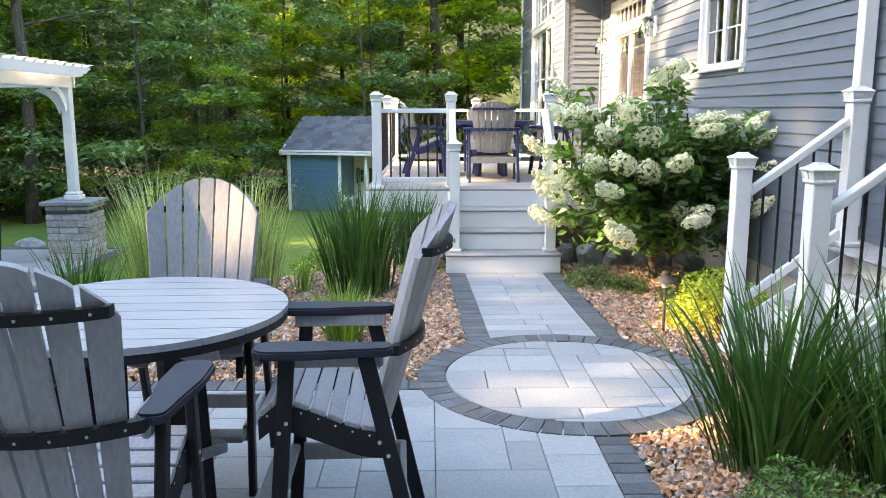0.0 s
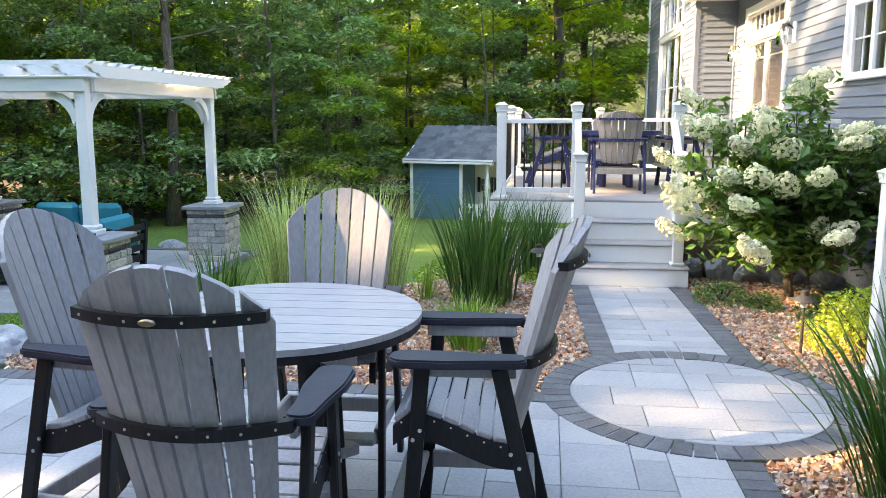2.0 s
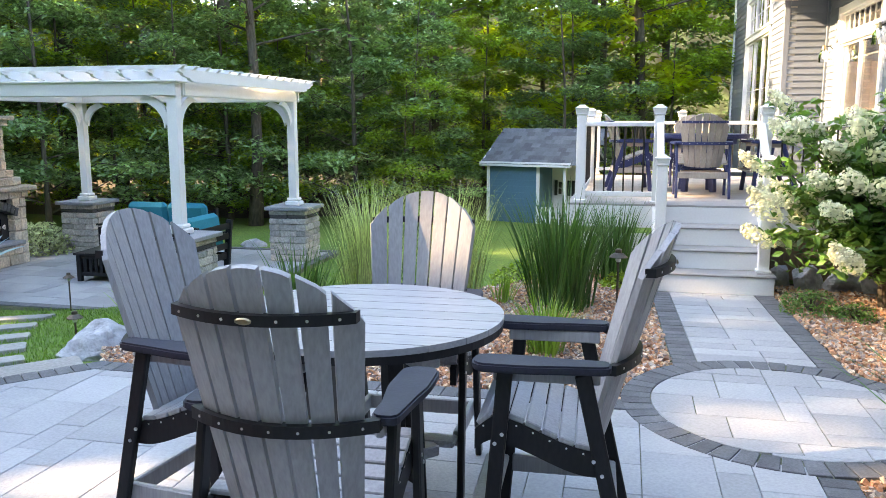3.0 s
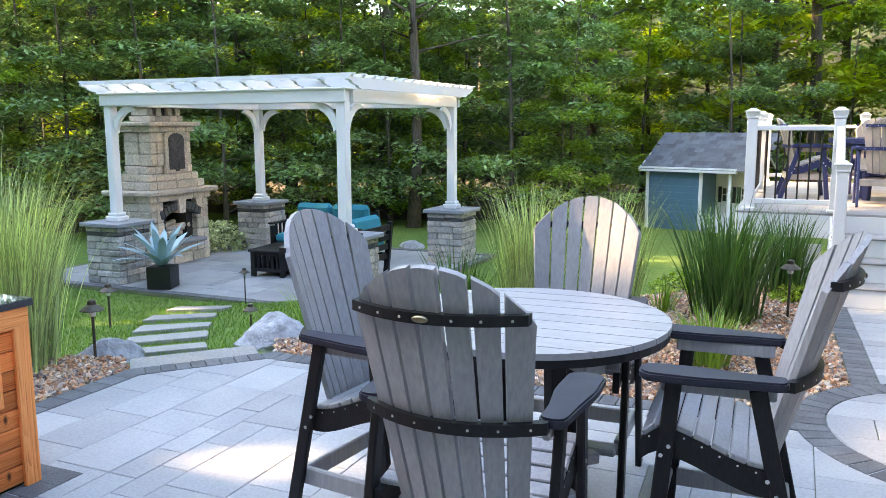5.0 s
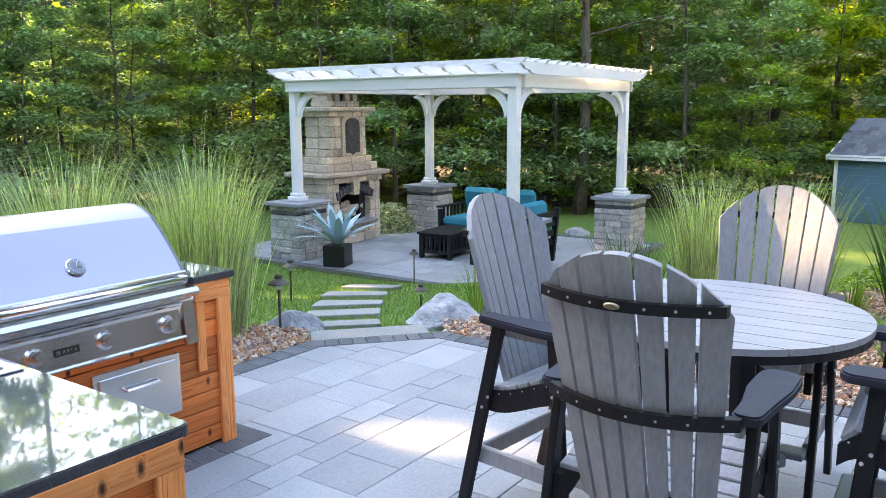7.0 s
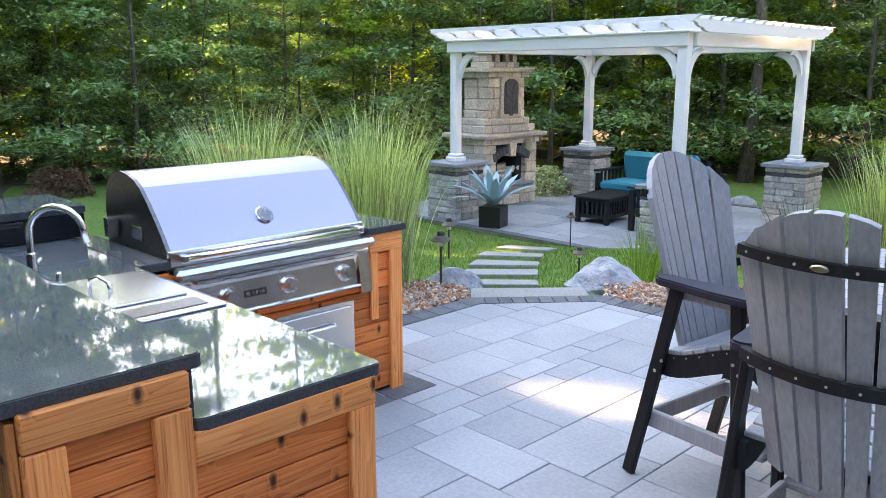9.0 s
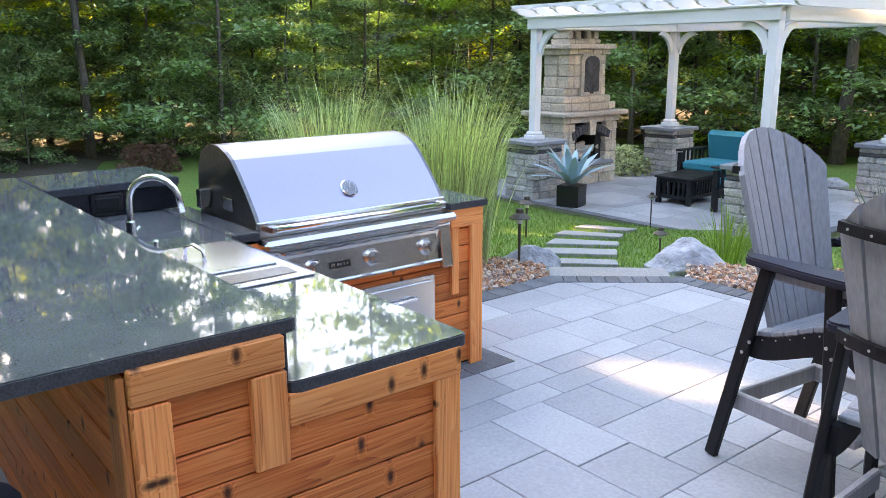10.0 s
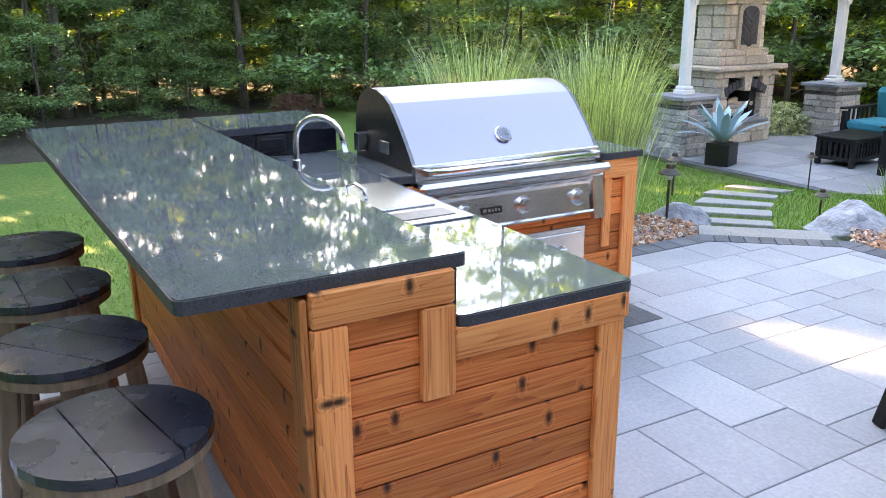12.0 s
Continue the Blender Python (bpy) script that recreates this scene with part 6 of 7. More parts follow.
def side_steps():
    """White steps and railing up to the side landing."""
    LZ = 0.75
    st = thing("side_stairs", "white steps with grey treads up to a side landing", "stairs")
    x0, y0, y1 = 2.345, 4.50, 5.60
    for i in range(4):
        x = x0 + 0.02 + 0.26 * i
        part("riser", Shape().box((0.022, y1 - y0 - 0.1, 0.163), (x, (y0 + y1) / 2, 0.1875 * i + 0.082), 0.003), WHITE, st)
        if i < 3:
            part("tread", Shape().box((0.28, y1 - y0 - 0.06, 0.026), (x + 0.12, (y0 + y1) / 2, 0.1875 * (i + 1) - 0.013), 0.008), GREY_TREAD, st)
    prof = [(x0 + 0.02, 0.0), (x0 + 0.9, 0.0), (x0 + 0.9, 0.735), (x0 + 0.78, 0.735), (x0 + 0.02, 0.24)]
    for y in (y0 + 0.05, y1 - 0.03):
        part("stringer", Shape().prism(prof, 0, 0.025, Matrix(((1, 0, 0, 0), (0, 0, -1, y), (0, 1, 0, 0), (0, 0, 0, 1)))), WHITE, st)
    part("landing", Shape().box((0.36, 3.2, 0.026), (3.16, 4.3, LZ - 0.013), 0.008), GREY_TREAD, st)
    part("landing_fascia", Shape().box((0.024, 1.7, 0.24), (3.0, 3.65, LZ - 0.15), 0.004), WHITE, st)
    for y in (y0, y1):
        newel(st, x0, y, 0.0, 1.285, 0.11)
        newel(st, 3.10, y, LZ, 0.98, 0.11)
        railing(st, (x0 + 0.05, y, 0.26), (3.05, y, 0.75), 0.86, 0.10)
    part("porch_post", Shape().box((0.10, 0.10, 4.6), (3.26, 5.86, LZ + 2.4), 0.008), WHITE, st)
    railing(st, (3.10, 2.8, LZ), (3.10, y0 - 0.06, LZ), 0.86, 0.10)


side_steps()


# ---- playhouse ----
def playhouse():
    p = thing("playhouse", "slate-blue clapboard playhouse with grey shingles and porch", "playhouse", (-2.87, 17.72, -0.52), -15)
    W, D, E, R = 1.85, 2.3, 1.36, 2.0
    pw = 0.62      # open porch at the right front
    walls = Shape().box((W - pw, D, E), ((W - pw) / 2, D / 2, E / 2), 0).box((pw, D - 0.8, E), (W - pw / 2, 0.8 + (D - 0.8) / 2, E / 2), 0)
    walls.prism([(0.0, E), (D, E), (D / 2, R)], 0.0, W, Matrix(((0, 0, 1, 0), (1, 0, 0, 0), (0, 1, 0, 0), (0, 0, 0, 1))))
    part("wall", walls, BLUE_WALL, p)
    n = 10
    for i in range(n):
        part("clapboard", Shape().box((W - pw, 0.016, E / n + 0.004), ((W - pw) / 2, 0, 0), 0.003, pose(0, -0.008, E * (i + 0.5) / n, 4)), BLUE_WALL, p)
    part("porch_wall", Shape().box((pw, 0.02, E), (W - pw / 2, 0.79, E / 2), 0.002), WHITE, p)
    for s in (0, 1):
        a = math.atan2(R - E, D / 2)
        m = (pose(W / 2, D / 2, R + 0.02, math.degrees(a) if s == 0 else -math.degrees(a), 0, 0))
        L = (D / 2 + 0.16) / math.cos(a)
        sg = -1 if s == 0 else 1
        part("roof", Shape().box((W + 0.24, L, 0.03), (0, sg * L / 2, 0.0), 0.004, m), SHINGLE, p)
        if s == 0:
            rnd = random.Random(2)
            for j in range(9):
                for i in range(13):
                    ob = part("shingle", Shape().box((0.185, L / 9 + 0.02, 0.012), bevel=0.002), SHINGLE, p)
                    ob.matrix_basis = m @ pose(-W / 2 - 0.02 + 0.192 * i + (0.09 if j % 2 else 0), sg * L * (j + 0.5) / 9, 0.022 + rnd.uniform(0, 0.004), 2.0)
        part("fascia", Shape().box((W + 0.24, 0.03, 0.10), (W / 2, -0.16 if s == 0 else D + 0.16, E - 0.06), 0.004), WHITE, p)
        for x in (-0.10, W + 0.10):
            part("barge_board", Shape().beam((x, D / 2, R - 0.03), (x, D / 2 + sg * (D / 2 + 0.17), E - 0.09), 0.03, 0.09), WHITE, p)
    for x in (0.03, W - pw - 0.03, W - 0.05):
        part("corner_trim", Shape().box((0.07, 0.03, E), (x, -0.02, E / 2), 0.004), WHITE, p)
    for x, y in ((W - pw + 0.25, 0.77), (W - pw - 0.35 + 1.0, 0.77)):
        w = part("window", Shape().box((0.22, 0.03, 0.32), (x, y, 0.75), 0.004), WHITE, p)
        part("pane", Shape().box((0.17, 0.02, 0.27), (x, y - 0.012, 0.75), 0), DARKROOM, w)
        part("muntin", Shape().box((0.015, 0.01, 0.27), (x, y - 0.026, 0.75), 0).box((0.17, 0.01, 0.015), (x, y - 0.028, 0.75), 0), WHITE, w)
        for s in (-1, 1):
            part("shutter", Shape().box((0.07, 0.02, 0.34), (x + s * 0.15, y - 0.005, 0.75), 0.003), BLACK_METAL, w)
    for i in range(8):
        part("picket", Shape().box((0.045, 0.018, 0.38), (W - pw + 0.06 + i * 0.095, -0.005, 0.20), 0.003), WHITE, p)
    part("picket_rail", Shape().box((pw, 0.02, 0.04), (W - pw / 2, 0.014, 0.32), 0.002), WHITE, p)


playhouse()


# ---- planting ----
def blades(n, spread, h, w, lean, rnd, droop=0.5, segs=4, hvar=0.35, tip=1.6, centre=(0.0, 0.0), whole=None):
    """Long leaves from one foot; tip: how late along the leaf it bends over."""
    s = Shape()
    whole = whole or spread
    for _ in range(n):
        a = rnd.uniform(0, 2 * math.pi)
        r = spread * math.sqrt(rnd.random())
        x, y = centre[0] + r * math.cos(a), centre[1] + r * math.sin(a)
        far = min(1.0, math.hypot(x, y) / whole)
        out = math.atan2(y, x) + rnd.uniform(-0.9, 0.9)
        tilt = lean * (0.25 + 0.75 * far) * rnd.uniform(0.3, 1.25)
        L = h * (1 - hvar * rnd.random())
        bend = droop * rnd.uniform(0.2, 1.3)
        tw = rnd.uniform(0, math.pi)
        px, pz, th = 0.0, 0.0, tilt * 0.5
        ww = w * rnd.uniform(0.7, 1.25)
        k = len(s.v)
        for j in range(segs + 1):
            t = j / segs
            wd = ww * (0.75 + 0.6 * t) * (1 - t ** 2.2) + 0.0004
            cx, cy = x + px * math.cos(out), y + px * math.sin(out)
            sx, sy = -math.sin(out) * math.cos(tw * 0.3) * wd, math.cos(out) * math.cos(tw * 0.3) * wd
            dx, dy = math.cos(out) * math.sin(tw) * wd * 0.5, math.sin(out) * math.sin(tw) * wd * 0.5
            s.v += [(cx - sx - dx, cy - sy - dy, pz), (cx + sx + dx, cy + sy + dy, pz)]
            th += (tilt * 0.5 + bend * (t ** tip)) / segs * 1.4
            px += L / segs * math.sin(th)
            pz += L / segs * math.cos(th)
        for j in range(segs):
            q = k + 2 * j
            s.f.append((q, q + 1, q + 3, q + 2))
    return s


def tuft(name, at, label, mat, shoots, n, spread, h, w, lean, seed, droop, segs, hvar=0.35, tip=1.6, category="grass", group=""):
    """A clump: shoots side by side, each a fan of leaves."""
    rnd = random.Random(seed)
    t = thing(name, label, category, at, 0, group)
    for i in range(shoots):
        a, r = i * 2.4, spread * 0.8 * math.sqrt((i + 0.5) / shoots)
        part("shoot", blades(n // shoots, spread * 0.45, h * rnd.uniform(0.9, 1.05), w, lean, rnd, droop, segs, hvar, tip, (r * math.cos(a), r * math.sin(a)), spread), mat, t)
    return t


def grasses():
    g = "tall maiden grass clumps"
    lab = "tall arching maiden grass clump with pale green blades"
    for i, (x, y, z, h, n, sp) in enumerate(((-5.85, 3.30, -0.1, 1.66, 1000, 0.34), (-5.12, 3.98, -0.08, 1.62, 1250, 0.34), (-2.12, 7.05, -0.2, 1.52, 800, 0.20), (-1.42, 7.25, -0.18, 1.38, 600, 0.20))):
        tuft("maiden_grass", (x, y, z), lab, MAIDEN, 14, n, sp, h, 0.0046, 0.30 if i < 2 else 0.26, 30 + i, 2.6, 9, 0.5, 4.0, group=g)
        tuft("grass_plume", (x, y, z), "sparse long wisps over the maiden grass", MAIDEN, 3, 36, sp, h * 1.22, 0.0026, 0.45, 130 + i, 2.4, 9, 0.25, 3.0, group="wisps of maiden grass")
    lab = "dark green upright reed clump with sword-like leaves"
    g = "dark reed clumps"
    for i, (x, y, z, h, n, sp) in enumerate(((1.82, 3.66, 0.0, 1.14, 330, 0.22), (2.28, 3.42, 0.0, 1.18, 300, 0.24), (-0.44, 7.47, -0.03, 1.22, 440, 0.28), (0.02, 8.75, -0.03, 1.0, 240, 0.2), (-2.80, 6.95, -0.25, 1.0, 150, 0.17))):
        tuft("reed_clump", (x, y, z), lab, REED, 12, n, sp, h, 0.0085, 0.72 if i < 2 else 0.40, 50 + i, 1.1, 7, 0.5, 2.4, group=g)
    g = "daylily tufts"
    lab = "small bright green daylily tuft in the pebbles"
    tuft("daylily_tuft", (-0.40, 5.90, 0.0), lab, LIME_BLADE, 5, 170, 0.13, 0.50, 0.007, 0.75, 70, 0.8, 5, category="plant", group=g)
    tuft("daylily_tuft", (-3.80, 5.98, -0.2), "sparse green daylily tuft behind the boulder", LIME_BLADE, 4, 90, 0.16, 0.66, 0.0055, 0.6, 71, 0.9, 6, category="plant", group=g)
    tuft("daylily_tuft", (-1.0, 7.6, -0.1), lab, LIME_BLADE, 4, 60, 0.10, 0.45, 0.006, 0.6, 72, 0.6, 5, category="plant", group=g)


LIME_BLADE = leafy("daylily_blade", (0.16, 0.27, 0.04), (0.2, 0.32, 0.05), 0.3)
grasses()


def leaf_cloud(pts, size, rnd, flat=0.5, shape="leaf"):
    """Leaves, each a folded four-cornered blade, at the places given."""
    s = Shape()
    for p in pts:
        a = rnd.uniform(0, 2 * math.pi)
        tilt = rnd.gauss(0, flat)
        roll = rnd.gauss(0, flat * 0.8)
        L = size * rnd.uniform(0.65, 1.3)
        m = Matrix.Translation(p) @ Euler((tilt, roll, a)).to_matrix().to_4x4()
        k = len(s.v)
        for v in ((0, -0.5 * L, 0), (0.27 * L, 0.0, 0.06 * L), (0, 0.55 * L, -0.05 * L), (-0.27 * L, 0.0, 0.06 * L)):
            s.v.append(tuple(m @ Vector(v)))
        s.f.append((k, k + 1, k + 2, k + 3))
    return s


def bush(name, at, r, n, size, mat, seed, label, squash=0.75, category="shrub"):
    rnd = random.Random(seed)
    b = thing(name, label, category, at)
    pts = []
    while len(pts) < n:
        p = Vector((rnd.uniform(-1, 1), rnd.uniform(-1, 1), rnd.uniform(0, 1)))
        if 0.45 < p.length < 1 + 0.25 * noise.noise(p * 2 + Vector((seed, 0, 0))):
            pts.append(Vector((p.x * r, p.y * r, p.z * r * 2 * squash * 0.62)))
    part("foliage", leaf_cloud(pts, size, rnd, 0.7), mat, b)
    tw = Shape()
    for i in range(7):
        a = i * 2 * math.pi / 7
        tw.tube([(0, 0, 0), (r * 0.35 * math.cos(a), r * 0.35 * math.sin(a), r * 0.5), (r * 0.7 * math.cos(a), r * 0.7 * math.sin(a), r * squash)], [0.012, 0.008, 0.003], 5)
    part("stems", tw, BARK, b)
    return b


bush("gold_cypress", (2.50, 6.25, 0), 0.43, 3800, 0.035, LIME, 4, "round lime-yellow threadleaf cypress by the steps", 0.85)
bush("perennial_mound", (1.78, 7.72, 0), 0.28, 900, 0.035, HYD_LEAF, 5, "low green perennial mound with yellow flowers", 0.6)
bush("perennial_mound", (2.1, 7.5, 0), 0.2, 600, 0.03, HYD_LEAF, 6, "low dark green perennial mound", 0.6)
bush("feathery_shrub", (1.72, 3.02, 0), 0.36, 3200, 0.026, HYD_LEAF, 7, "feathery grey-green low shrub beside the reeds", 0.7)
bush("perennial_mound", (2.5, 7.1, 0), 0.26, 700, 0.045, HYD_LEAF, 8, "low dark green shrub by the boulders", 0.8)
bush("leafy_shrub", (-0.9, 8.7, -0.2), 0.45, 1400, 0.06, BRIGHT_LEAF, 9, "light green leafy shrub between the reeds", 0.7)
bush("leafy_shrub", (-1.9, 8.2, -0.3), 0.4, 1200, 0.05, BRIGHT_LEAF, 10, "light green leafy shrub behind the grass", 0.7)
bush("leafy_shrub", (0.13, 8.55, -0.03), 0.25, 700, 0.06, BRIGHT_LEAF, 12, "bright green leafy plant beside the stairs", 0.6)
bush("leafy_shrub", (-2.95, 7.8, -0.33), 0.22, 600, 0.05, BRIGHT_LEAF, 13, "small bright green shrub below the reeds", 0.7)
bush("variegated_shrub", (-9.15, 11.35, LOW), 0.55, 2400, 0.07, PALE_LEAF, 11, "pale variegated shrub beside the fireplace", 0.75)
bush("rusty_shrub", (-15.3, 5.0, -0.5), 0.6, 2600, 0.06, DEAD, 14, "rusty brown shrub at the edge of the woods", 0.8)


def hydrangea(at):
    rnd = random.Random(21)
    h = thing("hydrangea", "tall panicle hydrangea with cream flower heads", "shrub", at)
    heads, lv = [], []
    part("trunk", Shape().tube([(0.02, 0, -0.03), (0.0, 0.01, 0.16), (0.0, 0.0, 0.34)], [0.05, 0.042, 0.045], 9, False), BARK, h, "short woody trunk")
    for i in range(64):
        a, r = i * 2.4 + rnd.uniform(-0.3, 0.3), math.sqrt((i + 0.6) / 64)
        top = Vector((math.cos(a) * r * 1.12, math.sin(a) * r * 0.78, 0.36 + 2.08 * (1 - 0.42 * r * r) * rnd.uniform(0.06, 1.0) ** 0.85))
        foot = Vector((math.cos(a) * 0.04, math.sin(a) * 0.04, 0.22))
        mid = foot.lerp(top, 0.5) + Vector((0, 0, 0.16))
        ctrl = [foot, foot.lerp(mid, 0.5) + Vector((0, 0, 0.08)), mid, mid.lerp(top, 0.6) + Vector((0, 0, 0.05)), top]
        part("stem", Shape().tube(ctrl, [0.011, 0.009, 0.007, 0.005, 0.003], 5, False), BARK, h)
        for t in range(3, 24):
            f = t / 23
            seg = min(3, int(f * 4))
            p = ctrl[seg].lerp(ctrl[seg + 1], f * 4 - seg)
            for _ in range(7):
                b = rnd.uniform(0, 2 * math.pi)
                lv.append(p + Vector((math.cos(b), math.sin(b), rnd.uniform(-0.4, 0.3))) * rnd.uniform(0.04, 0.22))
        heads.append(top)
    # leafy skirt of the lowest branches
    for i in range(520):
        a, r = rnd.uniform(0, 2 * math.pi), rnd.uniform(0.35, 1.0)
        lv.append(Vector((math.cos(a) * r * 0.98, math.sin(a) * r * 0.7, 0.24 + 0.5 * rnd.random() + 0.1 * r)))
    part("foliage", leaf_cloud(lv, 0.112, rnd, 0.6), HYD_LEAF, h, "dark green oval leaves")
    low = [Vector((math.cos(i * 2.4) * 1.02, math.sin(i * 2.4) * 0.72 - 0.12, 0.4 + 0.16 * (i % 6))) for i in range(10)]
    for top in heads + low:
        s = Shape()
        R, H = rnd.uniform(0.08, 0.145), rnd.uniform(0.08, 0.13)
        lean = Vector((top.x * 0.12, top.y * 0.12 - 0.03, 0))
        for _ in range(210):
            v = Vector((rnd.gauss(0, 1), rnd.gauss(0, 1), rnd.gauss(0, 1))).normalized()
            p = top + lean * (1 + v.z) + Vector((v.x * R * (1 - 0.25 * v.z), v.y * R * (1 - 0.25 * v.z), v.z * H)) * rnd.uniform(0.74, 1.03)
            q = v.to_track_quat("Z", "Y").to_matrix().to_4x4()
            w = rnd.uniform(0.011, 0.018)
            k = len(s.v)
            mm = Matrix.Translation(p) @ q @ pose(0, 0, 0, rnd.uniform(-30, 30), rnd.uniform(-30, 30), rnd.uniform(0, 90))
            for c in ((-w, -w * 0.4, 0), (-w * 0.4, -w, 0), (w * 0.4, -w, 0), (w, -w * 0.4, 0), (w, w * 0.4, 0), (w * 0.4, w, 0), (-w * 0.4, w, 0), (-w, w * 0.4, 0)):
                s.v.append(tuple(mm @ Vector((c[0], c[1], 0.004 if abs(c[0]) > abs(c[1]) else -0.003))))
            s.f.append(tuple(range(k, k + 8)))
        part("flower_head", s, PETAL, h, "cream flower panicle")


hydrangea((2.46, 8.06, 0.0))


# ---- pebble beds ----
def chip():
    """A blunt eight-cornered stone."""
    vs = [Vector((x * (1.0 if z < 0 else 0.8), y * (1.0 if z < 0 else 0.8), z)) for z in (-0.8, 0.8) for x, y in ((-0.8, -0.5), (0.5, -0.8), (0.85, 0.5), (-0.5, 0.8))]
    fs = [(3, 2, 1, 0), (4, 5, 6, 7), (0, 1, 5, 4), (1, 2, 6, 5), (2, 3, 7, 6), (3, 0, 4, 7)]
    return vs, fs


def inside(poly, x, y):
    c = False
    for i in range(len(poly)):
        (x0, y0), (x1, y1) = poly[i - 1], poly[i]
        if (y0 > y) != (y1 > y) and x < (x1 - x0) * (y - y0) / (y1 - y0) + x0:
            c = not c
    return c


def pebbles(label, poly, base, density, seed, size=0.021, avoid=lambda x, y: False):
    vs, fs = chip()
    rnd = random.Random(seed)
    xs, ys = [p[0] for p in poly], [p[1] for p in poly]
    n = int((max(xs) - min(xs)) * (max(ys) - min(ys)) * density)
    s = Shape()
    for _ in range(n):
        x, y = rnd.uniform(min(xs), max(xs)), rnd.uniform(min(ys), max(ys))
        if not inside(poly, x, y) or avoid(x, y):
            continue
        r = size * rnd.uniform(0.55, 1.4)
        z = base(x, y) + rnd.uniform(0.0, 0.025)
        m = Euler((rnd.gauss(0, 0.5), rnd.gauss(0, 0.5), rnd.uniform(0, 6.3))).to_matrix()
        k = len(s.v)
        sx, sy, sz = r * rnd.uniform(0.9, 1.5), r * rnd.uniform(0.7, 1.0), r * rnd.uniform(0.45, 0.75)
        for v in vs:
            q = m @ Vector((v.x * sx * rnd.uniform(0.75, 1.2), v.y * sy * rnd.uniform(0.75, 1.2), v.z * sz * rnd.uniform(0.75, 1.2)))
            s.v.append((x + q.x, y + q.y, z + q.z))
        s.f += [tuple(k + a for a in f) for f in fs]
    return solo("river_pebbles", s, PEBBLE, label, "gravel", kind="stuff")


def bed(name, poly, z):
    return solo(name, Shape().prism(poly, z - 0.25, z), SOIL, "dark soil bed under river pebbles", "soil", kind="structure")


in_circle = lambda x, y: math.hypot(x - CIRC[0], y - CIRC[1]) < ROUT + 0.01
bedR = [(1.245, 1.0), (3.25, 1.0), (3.25, 9.15), (1.6, 9.15), (1.58, 8.36), (1.66, 5.8), (1.245, 5.0)]
bedM = [(-3.1, 5.01), (0.2, 5.01), (0.47, 5.8), (0.39, 8.36), (0.36, 9.15), (-0.45, 9.15), (-1.6, 7.8), (-2.6, 6.3), (-3.4, 5.65)]
bedL = [(-4.22, 2.2), (-4.22, 4.23), (-4.46, 4.44), (-4.9, 4.3), (-5.25, 3.55), (-5.15, 2.2)]
bedC = [(-3.52, 5.01), (-3.05, 5.01), (-3.35, 5.65), (-3.80, 5.42)]
bed("bed_right", bedR, -0.02), bed("bed_middle", bedM, -0.022), bed("bed_left", bedL, -0.021), bed("bed_corner", bedC, -0.023)
flat = lambda x, y: -0.018
pebbles("tan and grey river pebbles along the house bed", [(1.245, 2.4), (2.4, 2.4), (2.9, 8.6), (1.62, 9.0), (1.59, 8.36), (1.68, 5.8), (1.245, 5.0)], flat, 2300, 1, 0.019, avoid=in_circle)
pebbles("tan and grey river pebbles beside the path", bedM, flat, 2200, 2, 0.019, avoid=in_circle)
pebbles("tan and grey river pebbles behind the grill", bedL, flat, 2200, 3, 0.019)
pebbles("tan and grey river pebbles beside the boulder", bedC, flat, 2200, 4, 0.019)


# ---- turf ----
def turf():
    rnd = random.Random(77)
    s = Shape()
    zones = [((-9.5, -3.9, 4.2, 8.2), 26000), ((-4.6, -0.9, 5.8, 11), 9000), ((-9.5, -4.9, -4.0, 3.4), 16000)]
    for (x0, x1, y0, y1), n in zones:
        for _ in range(n):
            x, y = rnd.uniform(x0, x1), rnd.uniform(y0, y1)
            if inside(outline, x, y) or inside(bedM, x, y) or inside(bedL, x, y) or inside(bedC, x, y) or (y > 7.93 and x < -4.4) or any(inside(st, x, y) for st in STONES):
                continue
            z = ground_z(x, y)
            a, h = rnd.uniform(0, 6.3), rnd.uniform(0.025, 0.055)
            lx, ly = rnd.gauss(0, 0.02), rnd.gauss(0, 0.02)
            c, d = 0.004 * math.cos(a), 0.004 * math.sin(a)
            k = len(s.v)
            s.v += [(x - c, y - d, z - 0.005), (x + c, y + d, z - 0.005), (x + lx, y + ly, z + h)]
            s.f.append((k, k + 1, k + 2))
    solo("turf", s, BLADE, "short green grass blades of the lawn", "grass", kind="stuff")


turf()


